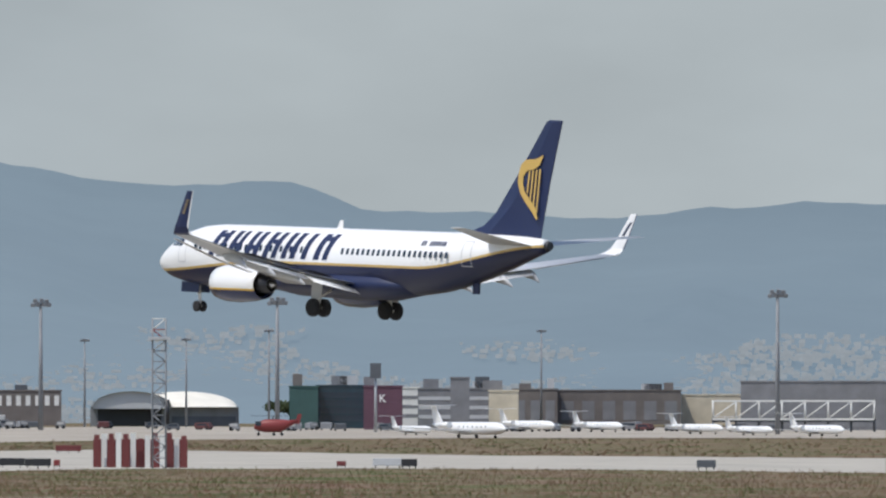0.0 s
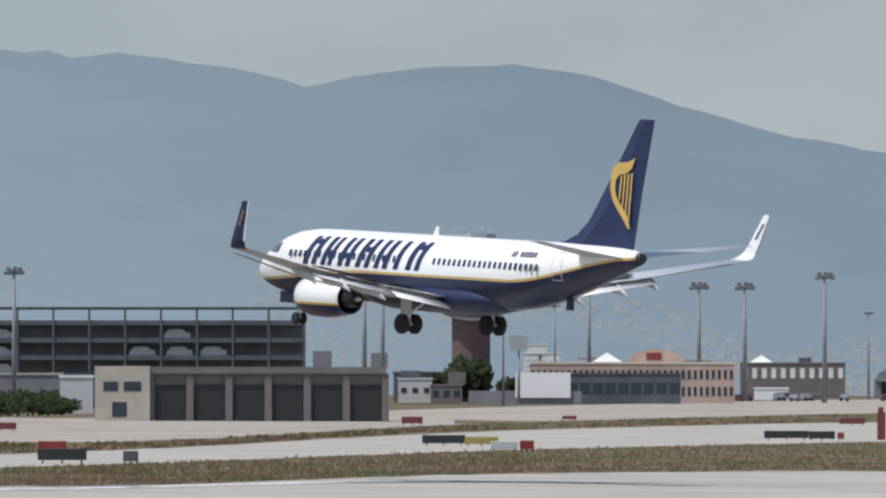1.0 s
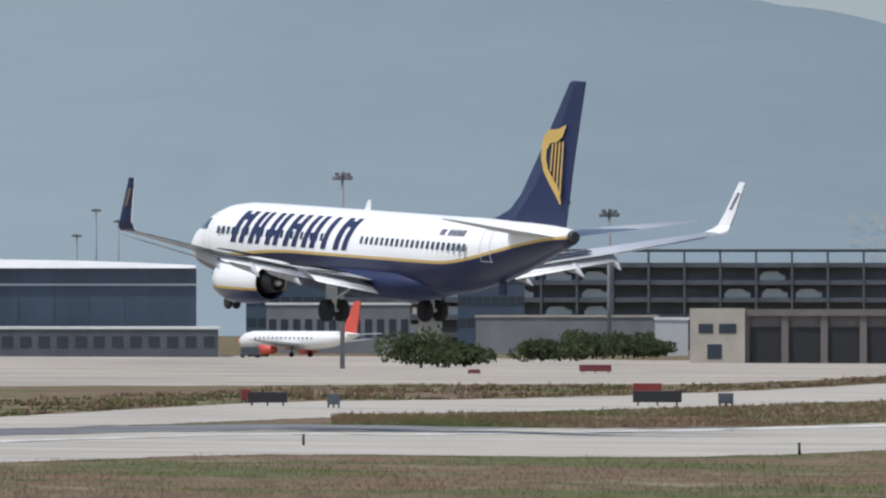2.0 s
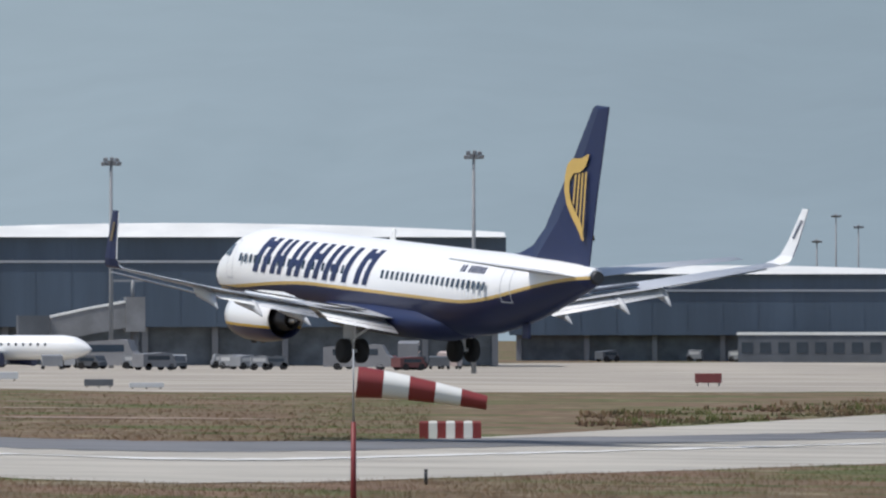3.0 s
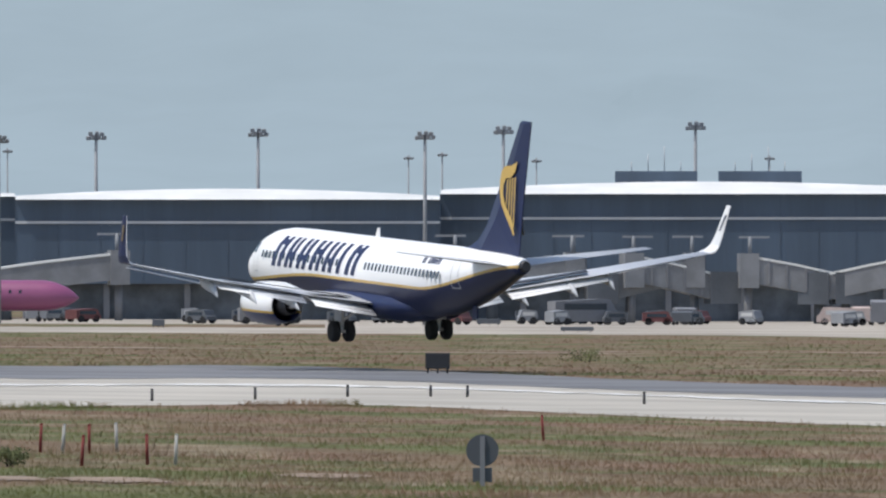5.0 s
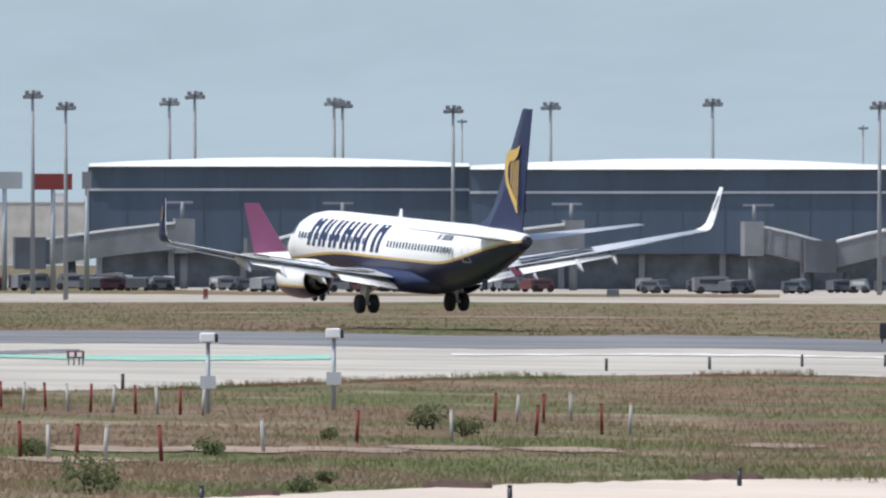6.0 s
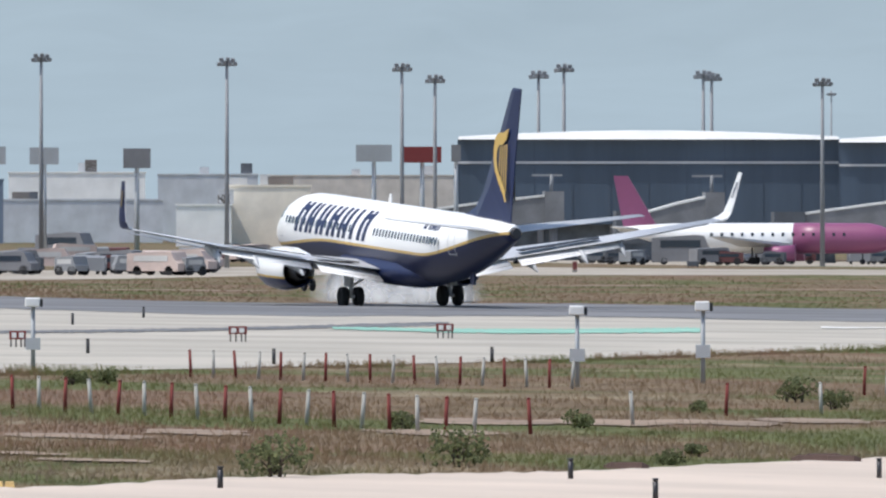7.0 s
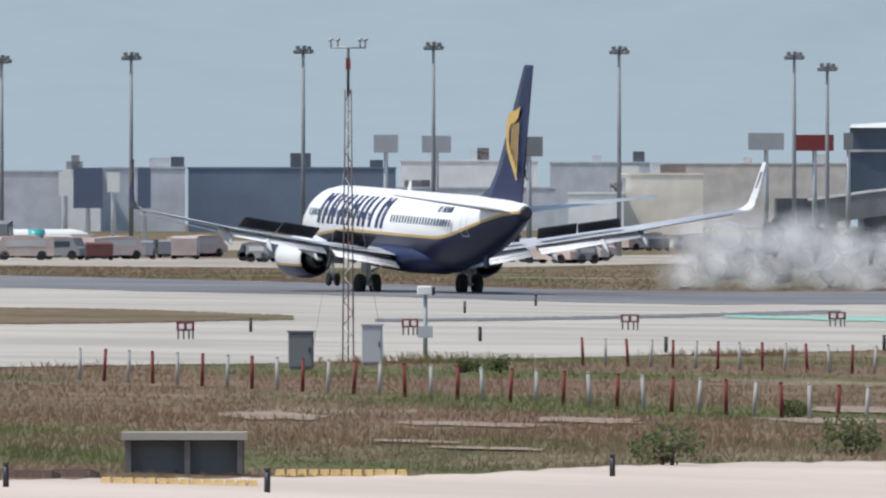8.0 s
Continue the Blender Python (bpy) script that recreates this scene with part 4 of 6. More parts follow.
for i in range(8):
    x = -w / 2 + w * i / 7
    bm = B(); tube(bm, (x, 0.2, h * 0.42), (x, 0.2, h), 0.2, n=6); part("post", bm, ROOFW, e)
    if i < 7:
        bm = B(); tube(bm, (x, 0.2, h * 0.42), (x + w / 7, 0.2, h - 0.3), 0.15, n=6); part("brace", bm, ROOFW, e)
    bm = B(); tube(bm, (x, 1.7, 0), (x, 1.7, h * 0.42), 0.25, n=6); part("leg", bm, DECK, e)
bm = B(); box(bm, -w / 2, w / 2, 0.6, 3, h * 0.3, h * 0.42 - 0.36); part("floor", bm, DECK, e)
leafy("tree", 8.334, 3238, 14, 5.6, "flat-topped dark green umbrella pine", 1400, 2.5, "tree", 0.4)

# parked business jets and other aircraft
for args, ln, turn in (((8.816, 2496), 15, 118), ((9.049, 2324), 24, 60), ((9.285, 2747), 20, 58), ((9.571, 2761), 18, 122), ((9.971, 2611), 17, 125), ((10.185, 2543), 15, 55), ((10.460, 2482), 18, 58)):
    parked_jet("business_jet", args[0], args[1], ln, turn + 180 if turn > 90 else -turn, WHITE, WHITE, "white business jet parked on the apron", False)
az, r, w, h = 8.267, 2436, 8.0, 3.4
e = empty("helicopter", az, r, label="red and white rescue helicopter parked on wheels", category="helicopter")
bm = B(); loft(bm, [[(x * w, 0.9 * s * math.sin(2 * math.pi * i / 16), h * 0.5 + dz * h + h * 0.33 * s * math.cos(2 * math.pi * i / 16)) for i in range(16)] for x, s, dz in ((-0.48, 0.2, -0.08), (-0.42, 0.6, -0.03), (-0.25, 1, 0), (0.1, 1, 0), (0.25, 0.6, 0.1), (0.46, 0.2, 0.25))]); part("body", bm, RED, e)
bm = B(); tube(bm, (-0.07 * w, 0, h * 0.8), (-0.07 * w, 0, h), 0.12); box(bm, -0.55 * w, 0.45 * w, -0.12, 0.12, h, h + 0.06); part("rotor", bm, DARKMETAL, e)
bm = B(); loft(bm, [[(0.4 * w, y, h * 0.6), (0.5 * w, y, h * 0.6), (0.55 * w, y, h * 1.1), (0.47 * w, y, h * 1.1)] for y in (-0.1, 0.1)], smooth=False); part("tail", bm, RED, e)
bm = B(); box(bm, -0.45 * w, -0.33 * w, -0.75, 0.75, h * 0.5, h * 0.72); part("windscreen", bm, GLASSDK, e)
for x in (-0.38, -0.05, 0.12):
    bm = B(); tube(bm, (x * w, -0.8, 0.28), (x * w, 0.8, 0.28), 0.28, n=12); tube(bm, (x * w, 0, 0.2), (x * w, 0, h * 0.4), 0.08, n=6); part("wheel", bm, RUBBER, e)
RS = [(0.5, 0.04, -0.15), (0.485, 0.3, -0.12), (0.46, 0.6, -0.08), (0.42, 0.88, -0.03), (0.38, 0.99, 0)]
parked_jet("parked_airliner", *(2.765, 1880, 14.2, 6.7)[:2], 24, 180 - 48, WHITE, ORANGE, "white airliner with coral red tail parked at the terminal", nose=(ORANGE, RS[:3]))
parked_jet("parked_airliner", *(-6.227, 1530, 28.0, 10.1)[:2], 31, -6, WHITE, PINK, "white and magenta airliner parked at the terminal", nose=(PINK, RS + [(0.2, 1, 0), (0.12, 1, 0)]))
parked_jet("parked_airliner", *(-1.489, 1530, 19.0, 7.5)[:2], 25, -28, WHITE, NAVY, "white and navy airliner parked at the terminal", nose=None)
parked_jet("parked_airliner", *(-10.857, 1330, 9.6, 5.5)[:2], 16, 8, WHITE, TEAL, "white airliner with teal section parked far off", nose=(TEAL, [(0.2, 1, 0), (0.1, 1, 0)]))

# haze over the far sheds is put into these paler wall colours
PALEW = mat("hazed_white_wall", (0.86, 0.86, 0.84), 0.8, vary=0.06, scale=2)
GREYL = mat("hazed_grey_wall", (0.56, 0.58, 0.61), 0.8, vary=0.1, scale=2)
CREAML = mat("hazed_cream_wall", (0.86, 0.79, 0.66), 0.9, vary=0.08, scale=2)
TANL = mat("hazed_tan_wall", (0.60, 0.55, 0.50), 0.9, vary=0.1, scale=2)
# distant sheds beyond the late stretch
for a, m, lab in (((-8.997, 2579, 25.0, 13.0), PALEW, "big pale warehouse with a flat roof"), ((-8.466, 2730, 19.4, 13.2), GREYL, "grey warehouse with a flat roof"), ((-8.551, 3093, 5.3, 12.0), PALEW, "plain white box-shaped store building"), ((-8.272, 3115, 12.0, 12.0), CREAML, "cream warehouse among other sheds"), ((-8.213, 2160, 12.4, 9.6), CREAML, "cream warehouse among other sheds"),
                  ((-7.840, 3257, 42.9, 14.7), TANL, "long brown warehouse with a low roof"), ((-9.716, 2341, 34.4, 10.9), mat("blue_grey_sheet", (0.17, 0.22, 0.29), 0.7, vary=0.1), "blue-grey sheet-clad warehouse with flat roof"), ((-10.574, 2300, 6.6, 10.3), PALEW, "plain white box-shaped store building"), ((-10.321, 2316, 13.9, 10.8), GREYL, "pale grey flat-roofed warehouse building"),
                  ((-11.120, 2266, 37.2, 10.0), GREYL, "grey warehouse with a flat roof"), ((-8.976, 2463, 28.2, 7.8), GREYL, "low grey cargo shed with flat roof"), ((-8.483, 2145, 8.4, 6.6), PALEW, "white store with a low roof")):
    block("warehouse", a[0], a[1] * 1.12, a[2] * 1.12, a[3] * 1.1, m, lab, rows=0, plant=2)


def town():
    """Houses scattered up the far slopes, their pale haze painted as glow."""
    rnd = random.Random(3)
    verts, faces = [], []
    for i in range(7000):
        a = 11.5 - 6.5 * rnd.random() ** 1.3
        t = 0.42 * rnd.random() ** 1.25
        den = noise.noise(Vector((a * 1.2, t * 6, 2)))
        if den < -0.02:
            continue
        top = float(np.interp(a, [q[0] for q in RIDGE[::-1]], [q[1] for q in RIDGE[::-1]]))
        rr = 4700 - 900 * (1 - t) ** 1.3 - 12
        z = -2 + (top + 2) * t ** 1.15
        w, hh = rnd.uniform(0.7, 2.4), rnd.uniform(0.2, 0.8)
        c, s = math.cos(radians(-a)), math.sin(radians(-a))
        ox, oy = rr * math.sin(radians(a)), rr * math.cos(radians(a))
        k = len(verts)
        for dx, dy, dz in ((-w / 2, 0, -0.7), (w / 2, 0, -0.7), (w / 2, 6, -0.7), (-w / 2, 6, -0.7), (-w / 2, 0, hh), (w / 2, 0, hh), (w / 2, 6, hh), (-w / 2, 6, hh)):
            verts.append((ox + dx * c - dy * s, oy + dx * s + dy * c, z + dz))
        for f in ((4, 5, 6, 7), (0, 1, 5, 4), (1, 2, 6, 5), (3, 0, 4, 7)):
            faces.append([k + q for q in f])
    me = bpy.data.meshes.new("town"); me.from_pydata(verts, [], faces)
    # emission paints haze over grey walls; the houses hold no lamps
    me.materials.append(mat("haze_glow_houses", (0.1, 0.1, 0.1), 0.9, vary=0.2, emit=(0.225, 0.257, 0.285, 1.0), island=0.22))
    tagged(new("town", me), "distant hillside town houses with pale haze painted as glow", "town", kind="stuff")


town()

# hedge and shrubs by the fire station
rr = random.Random(8)
for args, w, h in (((3.220, 1522), 5.2, 4.3), ((3.350, 1542), 4.2, 3.3), ((3.467, 1563), 4.0, 2.5), ((3.720, 1729), 4.6, 2.8), ((3.842, 1753), 4.4, 2.5), ((3.964, 1820), 5, 3.1), ((4.098, 1870), 5, 3.4), ((4.210, 1921), 4, 2.7), ((3.944, 2034), 6, 3.5), ((4.119, 2041), 6, 3.5)):
    leafy("shrub", args[0], args[1], w * 1.3, h, "dark green roadside shrub", 1300, 0.0, "bush", 0.17)
# ---- airfield furniture ----
def sign_box(az, r, w, h, m, label="low black runway sign box on short legs", legs=True):
    e = empty("airfield_sign", az, r, label=label, category="airfield sign", group="airfield signs")
    bm = B(); box(bm, -w / 2, w / 2, 0, 0.3, h * 0.25, h)
    bmesh.ops.bevel(bm, geom=bm.edges[:], offset=0.03, segments=1, affect="EDGES")
    part("panel", bm, m, e)
    bm = B(); box(bm, -0.05, 0.05, 0.1, 0.2, 0, h * 0.26)
    f = None
    for i in range(3):
        o = part("leg", bm, DARKMETAL, e) if f is None else new("leg", f.data)
        f = f or o
        o.parent = e; o.location.x = (i - 1) * w * 0.4
    return e


BLK, RDL, GRL = "low black airfield sign box on short legs", "low dark red airfield box on short legs", "low grey equipment box beside the taxiway"
YEL = mat("ochre_panel", (0.32, 0.25, 0.07), 0.6, vary=0.15)
DRED = mat("dark_red_panel", (0.16, 0.035, 0.035), 0.7, vary=0.15)
for a, m, lab in (((4.220, 926, 3.2, 1.0), BLACKBOX, BLK), ((4.180, 1045, 2.1, 0.9), RED, RDL), ((4.498, 924, 1.0, 0.9), DECK, GRL), ((5.768, 1179, 3.6, 0.9), BLACKBOX, BLK), ((5.920, 1174, 2.8, 0.8), YEL, "ochre and dark airfield sign box"), ((6.013, 1103, 2.1, 0.8), GREY, GRL), ((6.105, 1097, 1.1, 0.9), RED, RDL),
                  ((7.157, 1302, 4.1, 0.9), BLACKBOX, BLK), ((7.301, 1296, 2.4, 0.9), BLACKBOX, BLK), ((7.377, 1317, 0.6, 0.7), RED, RDL), ((5.639, 1608, 2.4, 1.0), DRED, RDL), ((3.969, 1405, 3.2, 0.9), DRED, RDL), ((6.277, 1792, 1.8, 0.6), DRED, RDL),
                  ((2.639, 898, 2.5, 0.9), BLACKBOX, BLK), ((2.551, 928, 0.6, 0.9), RED, RDL), ((2.907, 883, 0.8, 0.9), DECK, GRL), ((3.477, 1376, 1.2, 0.5), DRED, RDL), ((8.718, 1336, 2.8, 0.9), GREY, GRL), ((8.806, 1327, 1.5, 0.9), BLACKBOX, BLK), ((10.011, 1335, 1.8, 0.9), DECK, GRL),
                  ((8.531, 1343, 0.9, 0.6), DRED, RDL), ((7.424, 1656, 3.0, 0.9), DRED, RDL), ((1.426, 1209, 2.3, 1.1), DRED, RDL), ((-2.268, 1350, 1.0, 0.8), BLACKBOX, BLK), ((-1.046, 1118, 2.3, 0.7), DECK, GRL), ((-0.852, 1105, 2.7, 0.5), GREY, GRL), ((-1.798, 1263, 1.6, 0.8), GREY, GRL), ((-1.450, 1227, 3.3, 0.8), GREY, GRL),
                  ((-4.194, 747, 1.3, 1.1), BLACKBOX, BLK), ((-1.703, 344, 0.4, 0.5), RED, RDL), ((-1.548, 345, 0.4, 0.5), RED, RDL), ((-1.164, 348, 0.5, 0.6), BLACKBOX, BLK), ((-1.038, 349, 1.0, 0.5), RED, RDL), ((-3.986, 1493, 2.5, 0.7), DECK, GRL), ((-3.628, 1323, 3.1, 0.5), DECK, GRL),
                  ((-6.978, 1278, 0.4, 1.0), DRED, RDL), ((-5.326, 1380, 1.2, 0.8), DECK, GRL), ((-6.499, 1409, 1.2, 0.7), DECK, GRL)):
    sign_box(a[0], a[1], a[2], max(a[3], 0.5), m, lab)

# red and white block barriers
bmr, bmw = B(), B()
for bm in (bmr, bmw):
    loft(bm, [[(-0.22, -0.2, 0), (0.22, -0.2, 0), (0.22, 0.25, 0), (-0.22, 0.25, 0)], [(-0.22, -0.2, 0.75), (0.22, -0.2, 0.75), (0.22, 0.25, 0.75), (-0.22, 0.25, 0.75)], [(-0.16, -0.14, 0.85), (0.16, -0.14, 0.85), (0.16, 0.2, 0.85), (-0.16, 0.2, 0.85)]], smooth=False)
az0, r0, w, h = 0.380, 667, 2.9, 0.7
e = empty("barrier", az0, r0, label="row of red and white barrier blocks", category="barrier")
f = [part("block", bmr, RED, e), part("block", bmw, ROOFW, e)]
for i in range(7):
    o = f[i] if i < 2 else new("block", f[i % 2].data)
    o.parent = e; o.location.x = -w / 2 + w * (i + 0.5) / 7

# lattice mast with red and white screen panels round its base
az, r, w, h = 7.792, 1300, 1.7, 13.8
e = empty("lattice_tower", az, r, label="slim grey lattice tower with a small platform", category="lattice tower")
hw = w * 0.36
for sx in (-1, 1):
    for sy in (-1, 1):
        bm = B(); tube(bm, (sx * hw, sy * hw, 0), (sx * hw, sy * hw, h), 0.085, n=6); part("upright", bm, MASTM, e)
n = 14
for i in range(n):
    z0, z1 = h * i / n, h * (i + 1) / n
    for sy in (-1, 1):
        bm = B(); s = 1 if i % 2 else -1
        tube(bm, (-s * hw, sy * hw, z0), (s * hw, sy * hw, z1), 0.06, n=5); tube(bm, (-hw, sy * hw, z1), (hw, sy * hw, z1), 0.05, n=5)
        part("brace", bm, [MASTM, RED, ROOFW][0 if i < 11 else 1 + i % 2], e)
bm = B(); box(bm, -w * 0.6, w * 0.6, -w * 0.6, w * 0.6, h * 0.86, h * 0.88); part("platform", bm, GREY, e)
bm = B(); tube(bm, (w * 0.45, -w * 0.4, h * 0.3), (w * 0.45, -w * 0.4, h * 0.46), 0.18); part("ladder_box", bm, DARKMETAL, e)
az, r, w, h = 7.716, 1318, 8.8, 3.3
e = empty("screen_fence", az, r, label="red and white vertical panel screen round equipment", category="screen")
bm = B(); box(bm, -w / 2, w / 2, 1.8, 2.2, 0, h * 0.8); part("backing", bm, DRED, e)
bm = B(); box(bm, -w / 32, w / 32, -0.05, 0.05, 0, 1)
f = None
rnd = random.Random(5)
for i in range(13):
    o = part("panel", bm, [DRED], e) if f is None else new("panel", f.data.copy() if i % 2 else f.data)
    if f is not None and i % 2:
        o.data.materials[0] = ROOFW
    f = f or o
    o.parent = e
    o.location = (-w / 2 + w * (i + 0.5) / 13, 0.8 * math.sin(i * 1.3), 0); o.scale = (0.9, 1, h * rnd.uniform(0.82, 1.0))

# windsock
az, r, w, h = -0.013, 391, 0.2, 4.8
e = empty("windsock", az, r, label="red and white striped windsock on a red pole", category="windsock")
bm = B(); tube(bm, (0, 0, 0), (0, 0, h * 0.58), 0.09, 0.07); part("pole", bm, RED, e)
bm = B(); tube(bm, (0, 0, h * 0.58), (0, 0, h), 0.03, 0.02); part("top_rod", bm, STEEL, e)
L = 230 * r / 25000
st = [(0.02 + 0.2 * k) * L for k in range(6)]
for k in range(5):
    def sec(t):
        x = 0.1 + t * L
        z = h * 0.81 - 0.16 * L * t ** 1.35
        rad = 0.44 * (1 - 0.55 * t)
        return [(x + 0.1 * rad * math.sin(a), rad * math.cos(a) * (1 + 0.06 * math.sin(5 * a)), z + rad * math.sin(a)) for a in [2 * math.pi * i / 18 for i in range(18)]]
    bm = B(); loft(bm, [sec(k / 5 + j / 15) for j in range(4)], caps=False); part("cloth_band", bm, RED if k % 2 == 0 else ROOFW, e)

# round sign seen from behind
SLATE = mat("slate_grey_paint", (0.075, 0.083, 0.095), 0.6, vary=0.15, scale=3)
az, r, w, h = -4.012, 349, 0.8, 1.3
e = empty("round_sign", az, r, label="grey round airfield sign seen from behind", category="airfield sign")
bm = B(); tube(bm, (0, 0, h * 0.68), (0, 0.05, h * 0.68), w / 2, n=28)
part("disc", bm, SLATE, e)
bm = B(); box(bm, -0.06, 0.06, -0.06, 0.0, 0, h * 0.95); part("post", bm, GREYW, e)
bm = B(); box(bm, -w * 0.3, w * 0.3, 0, 0.12, h * 0.08, h * 0.35); part("base_box", bm, SLATE, e)

# approach lights on posts
def light_post(az, r, w, h):
    e = empty("light_unit", az, r, label="white box light on a grey post with a cabinet", category="airfield light", group="post lights")
    bm = B(); tube(bm, (0, 0, 0), (0, 0, h * 0.9), 0.07, 0.06); part("post", bm, STEEL, e)
    bm = B(); box(bm, -0.24, 0.2, -0.25, 0.25, h * 0.9, h * 1.02); bmesh.ops.bevel(bm, geom=bm.edges[:], offset=0.03, segments=1, affect="EDGES"); part("lamp_box", bm, WHITE, e)
    bm = B(); box(bm, 0.2, 0.29, -0.2, 0.2, h * 0.9, h * 1.0); part("hood", bm, DARKMETAL, e)
    bm = B(); box(bm, -0.22, 0.22, -0.18, 0.1, h * 0.32, h * 0.48); part("cabinet", bm, GREY, e)


for q in ((-6.968, 407, 0.5, 2.3), (-6.458, 421, 0.5, 2.4), (-9.175, 419, 0.4, 2.2)):
    light_post(*q)

# guard posts, red and white in turn
DKRED, PALEPOST = mat("weathered_red_paint", (0.20, 0.035, 0.03), 0.8, vary=0.2, scale=6), mat("weathered_white_paint", (0.42, 0.41, 0.38), 0.8, vary=0.15, scale=6)
red_post = white_post = None
def guard_post(az, r, red, k=1.0):
    global red_post, white_post
    src = red_post if red else white_post
    if src is None:
        bm = B(); tube(bm, (0, 0, 0), (0, 0, 0.8), 0.05, 0.042, 7); tube(bm, (0, 0, 0.79), (0, 0, 0.83), 0.05, 0.03, 7)
        src = tagged(part("guard_post", bm, DKRED if red else PALEPOST), "slim red guard post in the grass" if red else "slim white guard post in the grass", "post", "guard posts")
        if red:
            red_post = src
        else:
            white_post = src
        ob = src
    else:
        ob = new("guard_post", src.data)
        tagged(ob, src["label"], "post", "guard posts")
    p = place(az, r)
    rnd = random.Random(int(az * 977))
    ob.matrix_world = pose(p.x, p.y, p.z, rnd.uniform(-3, 3), rnd.uniform(-4, 4), 0)


A0 = -10.576, 361
A1 = -7.387, 313
for k in range(31):
    t = k / 30
    t2 = t * (0.92 + 0.08 * t)
    guard_post(A0[0] + (A1[0] - A0[0]) * t2, 1 / ((1 - t2) / A0[1] + t2 / A1[1]), k % 2 == 1)
A0 = -8.534, 415
A1 = -6.990, 403
for k in range(18):
    t = k / 17
    guard_post(A0[0] + (A1[0] - A0[0]) * t, 1 / ((1 - t) / A0[1] + t / A1[1]), k % 2 == 0)
for q, red in (((-7.157, 316), True), ((-6.742, 332), False), ((-6.365, 352), True), ((-5.978, 358), False), ((-5.637, 371), True), ((-5.606, 399), True), ((-5.370, 377), True), ((-5.257, 378), False), ((-5.715, 398), False), ((-5.494, 404), False), ((-5.805, 399), True), ((-2.357, 397), True), ((-3.764, 447), True)):
    guard_post(q[0], q[1], red)

# taxiway edge markers and runway edge lights
mk = None
for q in ((-8.416, 244), (-6.995, 262), (-4.813, 299), (-6.651, 244), (-5.744, 271), (-10.876, 220), (-9.816, 222)):
    if mk is None:
        bm = B(); tube(bm, (0, 0, 0), (0, 0, 0.34), 0.05, n=8); tube(bm, (0, 0, 0.34), (0, 0, 0.4), 0.035, 0.06, 8)
        mk = part("edge_marker", bm, DARKMETAL); o = mk
    else:
        o = new("edge_marker", mk.data)
    tagged(o, "small dark taxiway edge marker post", "edge marker", "edge markers"); o.location = place(*q)
for q in ((-5.352, 567), (-4.934, 580), (-4.559, 599), (-4.222, 604), (-4.073, 603), (-7.314, 473), (-8.199, 455), (-8.727, 661), (-8.953, 483), (-3.356, 580), (-1.688, 528), (0.281, 483), (4.796, 618), (2.785, 634), (-9.883, 507), (-9.015, 612)):
    o = new("edge_marker", mk.data)
    tagged(o, "small dark runway edge light on a stalk", "edge marker", "edge markers"); o.location = place(*q); o.scale = (1.2, 1.2, 1.3)

# low runway distance signs in red and white
for q in ((-8.345, 537, 0.7, 0.6), (-7.505, 564, 0.7, 0.6), (-9.237, 502, 0.6, 0.6), (-10.148, 476, 0.6, 0.6)):
    az, r, w, h = q
    e = empty("runway_sign", az, r, label="small red and white runway sign on thin legs", category="airfield sign", group="runway signs")
    bm = B(); box(bm, -w / 2, w / 2, 0, 0.15, h * 0.5, h); part("panel", bm, DKRED, e)
    bm = B(); box(bm, -w * 0.36, -w * 0.08, -0.02, 0, h * 0.6, h * 0.9); box(bm, w * 0.08, w * 0.36, -0.02, 0, h * 0.6, h * 0.9); part("mark", bm, ROOFW, e)
    for x in (-0.4, -0.1, 0.2, 0.42):
        bm = B(); box(bm, x * w - 0.03, x * w + 0.03, 0.05, 0.1, 0, h * 0.5); part("leg", bm, TAN2, e)

# weather mast and its cabinets
az, r, w, h = -9.488, 412, 1.0, 9.5
e = empty("weather_mast", az, r, label="tall slim lattice weather mast with wind sensors", category="weather mast")
for x, y in ((-0.16, 0), (0.16, 0), (0, 0.25)):
    bm = B(); tube(bm, (x, y, 0), (x * 0.55, y * 0.55, h * 0.84), 0.022, n=5); part("upright", bm, [TAN2], e)
for i in range(22):
    z0, z1 = h * 0.84 * i / 22, h * 0.84 * (i + 1) / 22
    k0, k1 = 0.16 * (1 - 0.45 * i / 22), 0.16 * (1 - 0.45 * (i + 1) / 22)
    s = 1 if i % 2 else -1
    bm = B(); tube(bm, (-s * k0, 0, z0), (s * k1, 0, z1), 0.012, n=4); part("brace", bm, [RED if (i // 3) % 2 else ROOFW], e)
bm = B(); tube(bm, (0, 0, h * 0.82), (0, 0, h * 0.965), 0.04, n=6); part("top_rod", bm, DARKMETAL, e)
bm = B(); box(bm, -0.07, 0.07, -0.07, 0.07, h * 0.90, h * 0.935); part("obstruction_light", bm, RED, e)
bm = B(); tube(bm, (-w * 0.5, 0, h * 0.968), (w * 0.5, 0, h * 0.968), 0.03, n=6); part("crossarm", bm, STEEL, e)
for x in (-0.5, -0.3, 0.35, 0.5):
    bm = B(); tube(bm, (x * w, 0, h * 0.968), (x * w, 0, h * 0.99), 0.025, n=6); tube(bm, (x * w - 0.07, 0, h * 0.99), (x * w + 0.07, 0, h * 0.995), 0.045, n=6); part("sensor", bm, STEEL, e)
for s in (-1, 1):
    bm = B(); tube(bm, (0, 0, h * 0.66), (s * 1.1, 0.3, 0), 0.006, n=4); part("stay", bm, STEEL, e)
